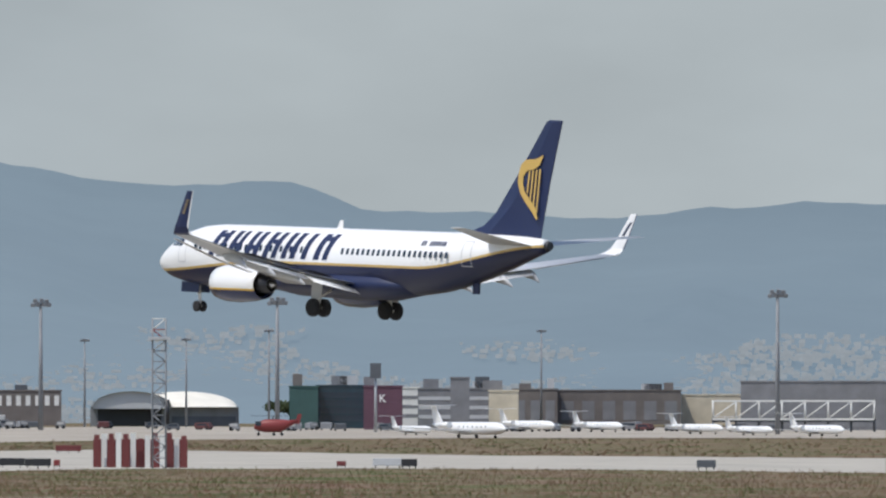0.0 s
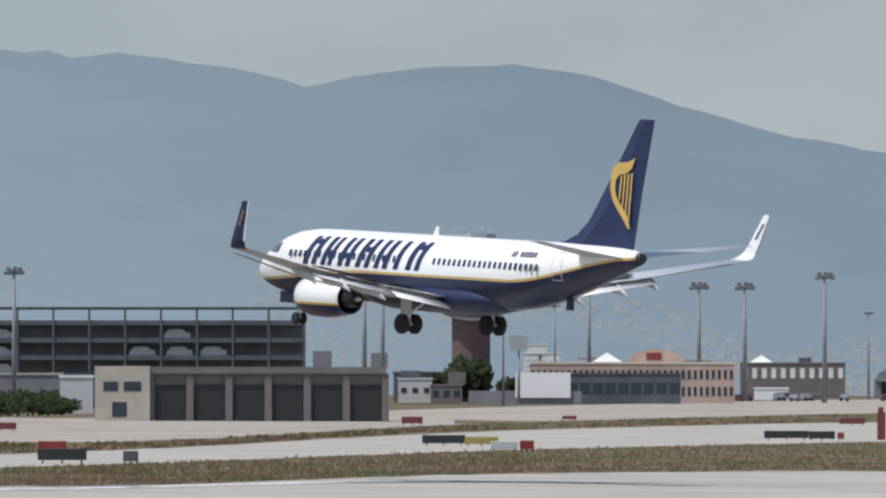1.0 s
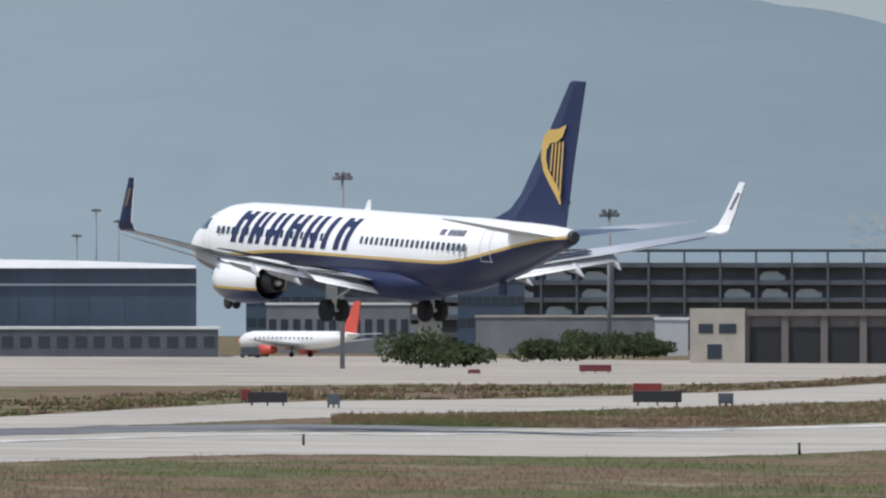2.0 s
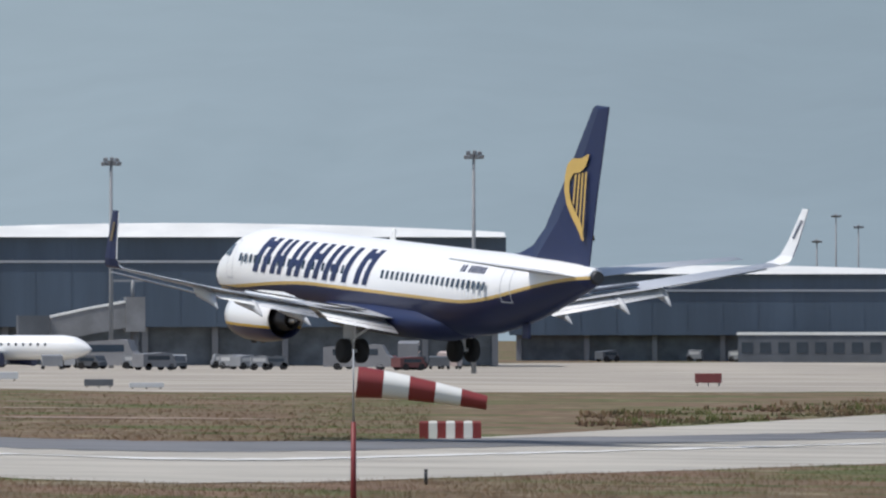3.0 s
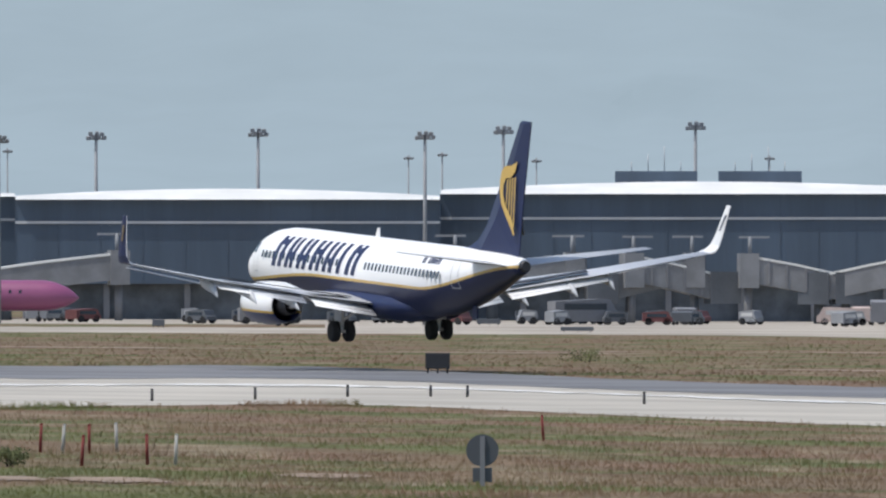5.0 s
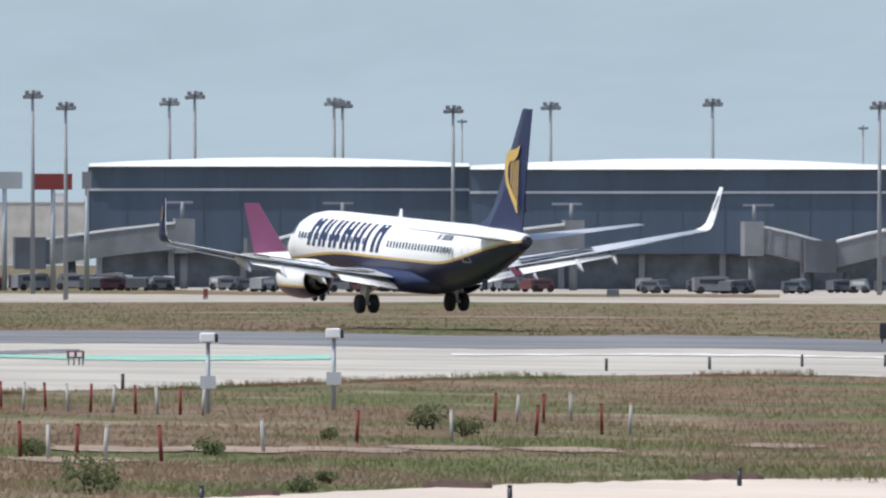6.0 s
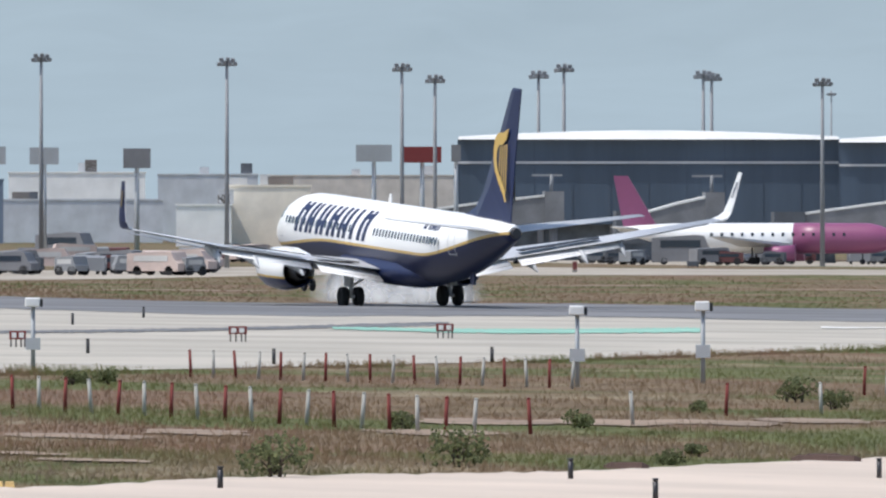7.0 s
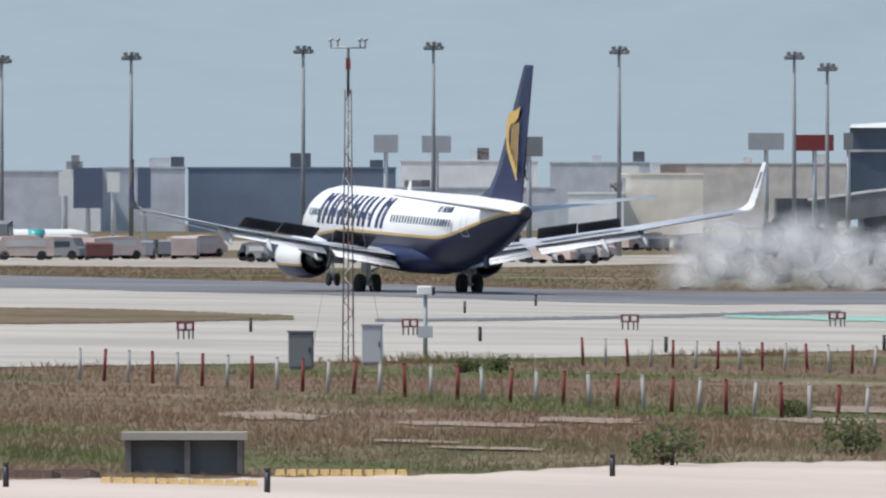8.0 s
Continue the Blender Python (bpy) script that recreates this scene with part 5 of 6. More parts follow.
for q, m, lab in (((-9.679, 391, 0.7, 1.1), GREYW, "dark grey equipment cabinet with a door"), ((-9.391, 406, 0.6, 1.2), GREY, "pale grey equipment cabinet with a door")):
    az, r, w, h = q
    e = empty("equipment_cabinet", az, r, label=lab, category="cabinet")
    bm = B(); box(bm, -w / 2, w / 2, 0, 0.5, 0.06, h - 0.05); bmesh.ops.bevel(bm, geom=bm.edges[:], offset=0.02, segments=1, affect="EDGES"); part("body", bm, m, e)
    bm = B(); box(bm, -w / 2 - 0.04, w / 2 + 0.04, -0.05, 0.55, h - 0.05, h); part("roof", bm, m, e)
    bm = B(); box(bm, -w * 0.42, w * 0.42, -0.025, -0.003, 0.12, h - 0.12); part("door", bm, m, e)
    bm = B(); box(bm, w * 0.3, w * 0.36, -0.05, -0.026, h * 0.45, h * 0.58); part("handle", bm, DARKMETAL, e)
    bm = B(); box(bm, -w * 0.45, w * 0.45, 0.05, 0.45, 0, 0.058); part("plinth", bm, TAN, e)

# concrete culvert head in the grass
az, r, w, h = -10.152, 236, 2.1, 0.7
e = empty("culvert", az, r, label="low grey concrete culvert head with a dark recess", category="culvert")
bm = B(); box(bm, -w / 2, w / 2, -0.05, 1.0, h * 0.82, h); part("lintel", bm, TAN, e)
bm = B(); box(bm, -w / 2 + 0.05, w / 2 - 0.05, 0.35, 0.9, 0, h * 0.8); part("back_wall", bm, GREYW, e)
for x in (-0.47, 0.0, 0.42):
    bm = B(); box(bm, w * x, w * (x + 0.045), 0, 0.34, 0, h * 0.815); part("pier", bm, TAN2, e)

# worn orange-yellow kerb pieces beside the near taxiway
bm = B(); loft(bm, [[(-0.085, -0.12, 0), (0.085, -0.12, 0), (0.085, 0.12, 0), (-0.085, 0.12, 0)], [(-0.07, -0.07, 0.1), (0.07, -0.07, 0.1), (0.07, 0.09, 0.11), (-0.07, 0.09, 0.11)]], smooth=False)
kerbm = mat("weathered_ochre_paint", (0.60, 0.41, 0.17), 0.9, vary=0.2, scale=6)
kf = None
K0, K1, K2, K3 = (-10.470, 226), (-9.876, 227), (-9.762, 237), (-9.270, 240)
for a, b, n in ((K0, K1, 14), (K2, K3, 12)):
    for i in range(n):
        t = i / (n - 1)
        o = part("kerb_piece", bm, kerbm) if kf is None else new("kerb_piece", kf.data)
        kf = kf or o
        tagged(o, "worn ochre kerb piece lying on the verge", "kerb", "kerb pieces")
        az, r = a[0] + (b[0] - a[0]) * t, a[1] + (b[1] - a[1]) * t
        p = place(az, r); o.matrix_world = pose(p.x, p.y, p.z, 0, 0, -az + rr.uniform(-8, 8))
bm = B(); loft(bm, [[(x, -0.25 * s, 0), (x, 0.25 * s, 0), (x, 0.15 * s, 0.13 * s), (x, -0.15 * s, 0.13 * s)] for x, s in ((-0.45, 0.5), (-0.3, 1), (0.3, 1), (0.45, 0.5))], smooth=False)
kf = None
RUST = mat("rusty_brown_iron", (0.085, 0.05, 0.04), 0.9, vary=0.25, scale=5)
for q in ((-6.013, 289), (-5.905, 289), (-4.936, 307), (-4.796, 308), (-3.770, 320), (-6.769, 275), (-5.970, 291), (-4.894, 309), (-10.766, 229), (-10.606, 231)):
    o = part("drain_cover", bm, RUST) if kf is None else new("drain_cover", kf.data)
    kf = kf or o
    tagged(o, "low rusty red drain cover at the verge", "drain cover", "drain covers"); p = place(*q); o.matrix_world = pose(p.x, p.y, p.z, 0, 0, -q[0])

for q, w, h in (((-7.449, 272), 1.1, 0.75), ((-6.606, 280), 0.7, 0.35), ((-6.490, 291), 0.4, 0.25), ((-6.086, 381), 1.1, 0.7), ((-5.923, 368), 0.8, 0.5), ((-6.486, 357), 0.5, 0.35), ((-9.010, 392), 0.7, 0.42), ((-8.887, 393), 0.6, 0.5), ((-8.196, 256), 1.4, 0.8), ((-6.962, 327), 0.6, 0.4), ((5.313, 602), 0.8, 0.7), ((-3.608, 862), 2.6, 0.9), ((-7.690, 318), 0.6, 0.45)):
    leafy("weed_clump", q[0], q[1], w, h, "leafy green weed clump in dry grass", 620, 0.0, "weed", 0.02 + 0.018 * h, leaf=WEED)


# ---- bare earth ----
BARE = []
def bare(az, r, w, depth, seed):
    """A worn patch of pale earth with an uneven rim."""
    bm = B()
    n = 40
    rim = []
    for i in range(n):
        t = 2 * math.pi * i / n
        k = 1 + 0.45 * noise.noise(Vector((2 * math.cos(t), 2 * math.sin(t), seed * 3.7))) + 0.25 * noise.noise(Vector((6 * math.cos(t), 6 * math.sin(t), seed)))
        rim.append(bm.verts.new(place(az + math.degrees(0.5 * w * k * math.cos(t) / r), r + 0.5 * depth * k * math.sin(t), 0.03 + 0.002 * (seed % 7))))
    bm.faces.new(rim)
    BARE.append((az, r, math.degrees(0.5 * w / r), 0.5 * depth))
    tagged(part("bare_earth", bm, EARTH), "pale bare earth worn through the grass", "bare earth", kind="structure")


for i, (q, w, d) in enumerate((((-9.793, 304), 2.4, 11), ((-9.017, 298), 3.5, 7), ((-8.506, 307), 2.2, 8), ((-7.355, 332), 3.6, 9), ((-6.853, 335), 3.2, 9), ((-9.227, 274), 1.9, 3), ((-8.933, 268), 2.2, 3), ((-7.529, 314), 3.0, 8), ((-6.387, 339), 3.2, 9), ((-5.512, 346), 2.6, 8),
                               ((-6.013, 345), 3.0, 8), ((-4.664, 360), 2.6, 8), ((-1.454, 864), 16, 12), ((-2.256, 986), 20, 14), ((-1.684, 930), 18, 9), ((-3.745, 982), 14, 9), ((-5.575, 988), 22, 14), ((-3.977, 955), 20, 12), ((-8.615, 920), 14, 12), ((-6.794, 1024), 14, 12), ((-0.893, 781), 16, 14), ((-2.268, 803), 18, 14))):
    bare(q[0], q[1], w, d, i)


# ---- grass ----
def tufts(name, far, near, a0, a1, n, hmin, hmax, width, material, label, seed, gate=None):
    """Blades of dry and green grass standing on the verges."""
    rnd = np.random.RandomState(seed)
    ef, en = smooth_edge(far), smooth_edge(near)
    tab = np.linspace(a0, a1, 80)
    F1, N1 = np.array([1 / float(ef(a)) for a in tab]), np.array([1 / float(en(a)) for a in tab])
    az = rnd.uniform(a0, a1, n)
    u = rnd.uniform(0, 1, n)
    r = 1 / (np.interp(az, tab, F1) * (1 - u) + np.interp(az, tab, N1) * u)
    verts, faces = [], []
    for i in range(n):
        x, y = r[i] * math.sin(radians(az[i])), r[i] * math.cos(radians(az[i]))
        c = noise.noise(Vector((x * 0.11, y * 0.05, seed)))
        if gate is not None and c < gate:
            continue
        if rnd.rand() < 0.93 and any(((az[i] - q[0]) / q[2]) ** 2 + ((r[i] - q[1]) / q[3]) ** 2 < 1 for q in BARE):
            continue
        z = ground_z(az[i])
        h = (hmin + (hmax - hmin) * rnd.rand() ** 2) * (1.0 + 0.8 * c)
        for b in range(3):
            dx, lean = rnd.uniform(-1.6, 1.6) * width, rnd.uniform(-0.5, 0.5) * h
            k = len(verts)
            w = width * rnd.uniform(0.5, 1.2)
            dy = rnd.uniform(-1, 1) * width
            verts += [(x + dx - w / 2, y + dy, z - 0.02), (x + dx + w / 2, y + dy + w * 0.4, z - 0.02), (x + dx + lean + w * 0.12, y + dy, z + h), (x + dx + lean - w * 0.12, y + dy, z + h * 0.95)]
            faces.append((k, k + 1, k + 2, k + 3))
    me = bpy.data.meshes.new(name); me.from_pydata(verts, [], faces); me.materials.append(material)
    up = rnd.normal(0, 0.22, (len(verts), 3)) + np.array((0, 0, 1.0))
    me.normals_split_custom_set_from_vertices(up / np.linalg.norm(up, axis=1)[:, None])
    tagged(new(name, me), label, "grass", kind="stuff")


NEAR_TOP = [(3.33, 360), (-2.52, 294), (-2.90, 291), (-4.65, 311), (-4.92, 309), (-5.98, 292), (-6.64, 277), (-7.49, 264), (-8.21, 260), (-9.11, 241), (-10.90, 227), (-11.59, 222)]
APRON_NEAR = [(4.53, 929), (3.33, 840), (2.73, 835), (-0.57, 1030), (-1.16, 1024), (-2.52, 1231), (-2.90, 1244), (-4.65, 1230), (-4.92, 1229), (-5.98, 1224), (-6.64, 1200), (-7.49, 1168), (-8.21, 1168), (-9.11, 1026), (-10.90, 1040)]
RUNN2 = [(a, r - 1.0) for a, r in RUN_NEAR]
RUNF2 = [(a, r + 3.0) for a, r in RUN_FAR]
tufts("meadow_grass", RUNN2, NEAR_TOP, -11.3, 5.2, 110000, 0.03, 0.17, 0.016, BLADES, "dry brown and green grass beside the runway", 2)
tufts("meadow_grass", RUNN2, NEAR_TOP, -11.3, -3.0, 7000, 0.08, 0.22, 0.014, SEEDS, "pale seeding grass heads beside the runway", 5, 0.28)
tufts("meadow_grass", RUNN2, [(a, r - 9.0) for a, r in RUN_NEAR], -11.3, -4.5, 6000, 0.04, 0.26, 0.022, BLADES, "taller weedy grass along the runway edge", 7, -0.08)
tufts("verge_grass", APRON_NEAR, RUNF2, -11.2, 0.3, 26000, 0.04, 0.17, 0.045, BLADES, "dry grass between runway and apron", 3)
tufts("verge_grass", [(10.74, 1291), (8.96, 1331), (7.47, 1286), (5.81, 1098), (4.53, 929), (3.33, 823)], RUNF2, 2.9, 10.9, 24000, 0.05, 0.3, 0.05, BLADES, "dry weedy grass beside the taxiway", 4)
tufts("verge_grass", [(10.74, 2391), (8.96, 2255), (7.47, 2092), (5.81, 1630), (4.53, 1178), (3.33, 1171), (2.73, 1130), (0.33, 778)], [(10.74, 1600), (8.96, 1648), (7.47, 1814), (5.81, 1478), (4.53, 1095), (3.33, 966), (2.73, 966), (0.33, 662)], 0.9, 10.9, 9000, 0.05, 0.35, 0.16, BLADES, "thin weedy grass between apron and taxiway", 6, -0.1)

# ---- airliner ----
def livery():
    """White hull over a navy belly, parted by a gold line that sweeps up to the tail."""
    m = mat("airliner_hull", (0.82, 0.82, 0.81), 0.4, vary=0.02, scale=2.0, coat=0.12)
    n, l = m.node_tree.nodes, m.node_tree.links
    b = n["Principled BSDF"]
    white = b.inputs["Base Color"].links[0].from_socket
    tc, sp = n.new("ShaderNodeTexCoord"), n.new("ShaderNodeSeparateXYZ")
    l.new(tc.outputs["Object"], sp.inputs[0])

    def ramp(a, b2, lo, hi):
        r = n.new("ShaderNodeMapRange"); r.interpolation_type = "SMOOTHSTEP"
        for i, val in ((1, a), (2, b2), (3, lo), (4, hi)):
            r.inputs[i].default_value = val
        l.new(sp.outputs[0], r.inputs[0])
        return r.outputs[0]

    def op(kind, x, y):
        o = n.new("ShaderNodeMath"); o.operation = kind
        for i, val in enumerate((x, y)):
            if isinstance(val, (int, float)):
                o.inputs[i].default_value = val
            else:
                l.new(val, o.inputs[i])
        return o.outputs[0]

    line = op("ADD", ramp(-19.5, -8.0, 4.75, 3.1), ramp(6.0, 19.0, 0.0, -0.75))
    gold = op("LESS_THAN", sp.outputs[2], op("ADD", line, 0.15))
    navy = op("LESS_THAN", sp.outputs[2], line)
    for mask, col in ((gold, (0.60, 0.41, 0.14)), (navy, (0.007, 0.013, 0.055))):
        mx = n.new("ShaderNodeMix"); mx.data_type = "RGBA"
        l.new(mask, mx.inputs[0]); l.new(white, mx.inputs[6]); mx.inputs[7].default_value = (*col, 1)
        white = mx.outputs[2]
    l.new(white, b.inputs["Base Color"])
    return m


def foil(y, xle, chord, z, thick, twist=0.0, n=9):
    """One closed wing section at span y."""
    top, bot = [], []
    for i in range(n + 1):
        u = 0.5 - 0.5 * math.cos(math.pi * i / n)
        t = thick * chord * 2.6 * (math.sqrt(u) * (1 - u) * 0.55 + 0.02 * (1 - u))
        d = twist * u * chord
        top.append((xle - u * chord, y, z + t * 0.62 - d))
        bot.append((xle - u * chord, y, z - t * 0.38 - d))
    return top + bot[-1:0:-1]


HULL = [(19.7, 2.9, 0.05, 0.06), (19.45, 2.92, 0.34, 0.36), (19.0, 2.96, 0.62, 0.66), (18.2, 3.05, 0.98, 1.05), (17.2, 3.17, 1.28, 1.38), (16.2, 3.32, 1.5, 1.66), (15.0, 3.41, 1.7, 1.86),
        (13.5, 3.45, 1.83, 1.97), (11.5, 3.45, 1.88, 2.0), (6, 3.45, 1.88, 2.0), (0, 3.45, 1.88, 2.0), (-5, 3.45, 1.88, 2.0), (-7, 3.48, 1.87, 1.97), (-9, 3.6, 1.82, 1.86), (-11, 3.8, 1.7, 1.66),
        (-13, 4.05, 1.48, 1.38), (-15, 4.34, 1.16, 1.06), (-16.8, 4.6, 0.8, 0.74), (-18.0, 4.75, 0.52, 0.5), (-18.6, 4.8, 0.36, 0.36)]


def hull_at(x):
    X = [h[0] for h in HULL][::-1]
    return [float(np.interp(x, X, [h[i] for h in HULL][::-1])) for i in (1, 2, 3)]


def skin(x, z, side, off=0.015):
    zc, ry, rz = hull_at(x)
    k = max(0.0, 1 - ((z - zc) / rz) ** 2)
    return Vector((x, side * (ry * math.sqrt(k) + off), z))


def patch(bm, corners, side, nx=4, nz=4, off=0.015):
    """A panel lying on the hull between four (x, z) corners."""
    g = []
    for i in range(nx + 1):
        row = []
        for j in range(nz + 1):
            u, w = i / nx, j / nz
            a = [corners[0][k] * (1 - u) + corners[1][k] * u for k in (0, 1)]
            b = [corners[3][k] * (1 - u) + corners[2][k] * u for k in (0, 1)]
            row.append(bm.verts.new(skin(a[0] * (1 - w) + b[0] * w, a[1] * (1 - w) + b[1] * w, side, off)))
        g.append(row)
    for i in range(nx):
        for j in range(nz):
            f = (g[i][j], g[i + 1][j], g[i + 1][j + 1], g[i][j + 1])
            bm.faces.new(f if side < 0 else f[::-1])


def wheel(parent, x, y, r, w):
    bm = B()
    prof = [(0.55, -0.5), (0.9, -0.5), (1.0, -0.3), (1.0, 0.3), (0.9, 0.5), (0.55, 0.5)]
    rings = [[(x + r * p * math.cos(2 * math.pi * i / 20), y + w * q, r - 0.12 + r * p * math.sin(2 * math.pi * i / 20)) for i in range(20)] for p, q in prof]
    loft(bm, rings, caps=True)
    t = part("tyre", bm, RUBBER, parent)
    bm = B(); tube(bm, (x, y - w * 0.42, r - 0.12), (x, y + w * 0.42, r - 0.12), r * 0.5, n=14)
    part("rim", bm, GREY, t)


def build_airliner():
    e = tagged(new("airliner"), "white and navy twin-engine airliner landing with gear and flaps down", "aircraft")
    hullm = livery()
    bm = B()
    rings = [[(x, ry * math.sin(2 * math.pi * i / 40), zc + rz * math.cos(2 * math.pi * i / 40)) for i in range(40)] for x, zc, ry, rz in HULL]
    loft(bm, rings)
    fus = part("fuselage", bm, hullm, e, "white hull, navy belly and gold line")
    # wing-body fairing
    bm = B()
    rings = [[(x, w * math.sin(a), 2.0 + h * math.cos(a)) for a in [2 * math.pi * i / 24 for i in range(24)]] for x, w, h in ((8.2, 0.4, 0.2), (7, 1.3, 0.6), (5, 1.95, 0.85), (0, 2.05, 0.95), (-4, 1.95, 0.9), (-6, 1.4, 0.6), (-7.2, 0.4, 0.2))]
    loft(bm, rings)
    part("belly_fairing", bm, NAVY, e)
    for s in (1, -1):
        def mir(ring):
            return [(p[0], s * p[1], p[2]) for p in (ring if s > 0 else ring[::-1])]
        bm = B()
        loft(bm, [mir(foil(*q)) for q in ((1.2, 5.8, 8.2, 2.0, 0.13), (1.9, 5.2, 7.6, 2.05, 0.13), (5.6, 2.9, 5.0, 2.55, 0.115), (11, -0.1, 3.2, 3.42, 0.105), (16.9, -3.15, 1.62, 4.55, 0.10))])
        w = part("wing", bm, mat("wing_skin", (0.5, 0.51, 0.53), 0.35, vary=0.06, scale=2), e, "pale grey metal wing")
        # leading-edge slat, drooped
        for a, b in (((6.3, 2.65, 0.62, 2.5), (11, 0.12, 0.5, 3.22)), ((11.1, 0.05, 0.5, 3.25), (16.4, -2.75, 0.36, 4.3))):
            bm = B()
            loft(bm, [mir(foil(q[0], q[1] + 0.25, q[2], q[3] - 0.05, 0.3, 0.0)) for q in (a, b)])
            part("slat", bm, METAL, w)
        # flaps, lowered
        for a, b in (((2.0, -1.7, 2.3, 1.75), (5.5, -1.75, 1.9, 2.28)), ((6.0, -1.85, 1.8, 2.38), (11.4, -2.95, 1.25, 3.2))):
            bm = B()
            loft(bm, [mir(foil(q[0], q[1] + 0.25, q[2] * 0.52, q[3] + 0.2, 0.12, 0.3)) for q in (a, b)])
            part("flap", bm, WHITE, w, "white flap lowered for landing")
            bm = B()
            loft(bm, [mir(foil(q[0], q[1] + 0.25 - q[2] * 0.52, q[2] * 0.16, q[3] + 0.2 - q[2] * 0.165, 0.12, 0.5)) for q in (a, b)])
            part("flap", bm, WHITE, w, "white flap lowered for landing")
        bm = B()
        loft(bm, [mir(foil(q[0], q[1], q[2], q[3], 0.12, 0.05)) for q in ((11.7, -2.75, 0.75, 3.52), (16.2, -4.1, 0.5, 4.38))])
        part("aileron", bm, WHITE, w)
        for y, x0, ln in ((6.7, 0.5, 3.9), (9.4, -0.6, 3.3), (11.6, -1.3, 2.5)):
            bm = B()
            z0 = 2.05 + (y - 1.9) * 0.166 - 0.25
            pts = [(x0, 0.05, 0.0), (x0 - ln * 0.2, 0.2, -0.1), (x0 - ln * 0.5, 0.25, -0.18), (x0 - ln * 0.75, 0.2, -0.35), (x0 - ln, 0.03, -0.75)]
            loft(bm, [[(x, s * y + rr * math.sin(2 * math.pi * i / 10), z0 + dz + rr * 1.3 * math.cos(2 * math.pi * i / 10)) for i in range(10)] for x, rr, dz in pts])
            part("flap_fairing", bm, GREY, w)
        # blended winglet, navy outside and white inside
        bm = B()
        secs = ((16.88, -3.14, 1.62, 4.56), (17.12, -3.4, 1.5, 4.68), (17.3, -3.75, 1.3, 4.98), (17.42, -4.2, 1.08, 5.6), (17.62, -5.2, 0.62, 7.2))
        ringsw = []
        for k, (y, xl, c, z) in enumerate(secs):
            th = (0.05, 0.05, 0.045, 0.04, 0.025)[k]
            inn = [(xl - c * u, s * (y - th * (1 - abs(2 * u - 0.8)) * (k > 0)), z + (th if k < 2 else 0)) for u in (0, 0.15, 0.4, 0.7, 1)]
            out = [(xl - c * u, s * (y + th * (1 - abs(2 * u - 0.8)) * (k > 0)), z - (th if k < 2 else 0)) for u in (1, 0.7, 0.4, 0.15, 0)]
            ringsw.append((inn + out) if s > 0 else (inn + out)[::-1])
        loft(bm, ringsw, smooth=False)
        for k, f in enumerate(bm.faces):
            if k < 40 and (5 <= k % 10 <= 8 if s > 0 else k % 10 <= 3):
                f.material_index = 1
        wl = part("winglet", bm, [WHITE, NAVY], w, "upturned winglet, navy outside and white inside")
        # plain bars where the winglet bears small lettering
        bm = B()
        for k in range(7):
            t = 0.2 + 0.085 * k
            xm, zz = -4.35 - 1.0 * t - 0.25, 5.55 + 1.5 * t
            yy = 17.42 + 0.2 * t
            for off in (-0.06, 0.06):
                box(bm, xm - 0.13, xm + 0.13, s * yy + off - 0.004, s * yy + off + 0.004, zz - 0.045, zz + 0.045)
        part("lettering_bar", bm, [mat("dull_gold_paint", (0.2, 0.15, 0.08), 0.6) if s > 0 else NAVY], w)
        # tail plane
        bm = B()
        loft(bm, [mir(foil(*q)) for q in ((0.3, -13.7, 4.0, 4.75, 0.1), (1.0, -14.1, 3.7, 4.85, 0.1), (7.1, -17.9, 1.4, 5.65, 0.09))])
        part("tailplane", bm, GREY, e)
        # engine
        yc, zc = 4.83 * s, 1.72
        def ring(x, r, dz=0.0, n=28):
            return [(x, yc + r * math.sin(2 * math.pi * i / n), zc + dz + r * math.cos(2 * math.pi * i / n) * (0.96 if math.cos(2 * math.pi * i / n) < 0 else 1)) for i in range(n)]
        bm = B()
        loft(bm, [ring(6.2, 0.75), ring(7.0, 0.82), ring(7.35, 0.93), ring(7.3, 1.02), ring(6.6, 1.16), ring(5.2, 1.2), ring(4.0, 1.1), ring(3.05, 0.93), ring(3.0, 0.88), ring(4.2, 0.86)], caps=False)
        nac = part("engine_cowl", bm, livery_cowl(), e, "white engine cowl with navy underside")
        bm = B()
        loft(bm, [ring(4.3, 0.62), ring(3.2, 0.58), ring(2.3, 0.44), ring(2.25, 0.38), ring(3.4, 0.36)], caps=False)
        part("nozzle", bm, DARKMETAL, nac)
        bm = B(); loft(bm, [ring(3.2, 0.3), ring(2.4, 0.22), ring(1.9, 0.04)])
        part("plug", bm, METAL, nac)
        bm = B(); tube(bm, (6.25, yc, zc), (6.2, yc, zc), 0.76, n=28)
        part("fan", bm, DARKMETAL, nac)
        bm = B()
        loft(bm, [[(x, yc + 0.16 * k, z) for k, z in ((-1, z0), (1, z0), (1, z1), (-1, z1))] for x, z0, z1 in ((5.6, zc + 1.0, zc + 1.22), (3.6, zc + 0.7, zc + 1.25), (1.4, zc + 0.5, zc + 1.0))], smooth=False)
        part("pylon", bm, WHITE, e)
        # main gear
        g = new("main_gear"); g.parent = e
        bm = B()
        tube(bm, (0, s * 2.86, 0.45), (0.1, s * 2.75, 2.3), 0.13)
        tube(bm, (0, s * 2.4, 0.45), (0, s * 3.3, 0.45), 0.09)
        tube(bm, (0, s * 2.86, 1.0), (0.1, s * 1.3, 1.9), 0.07)
        tube(bm, (0.1, s * 2.86, 1.2), (0.9, s * 2.7, 2.1), 0.05)
        part("strut", bm, WHITE, g)
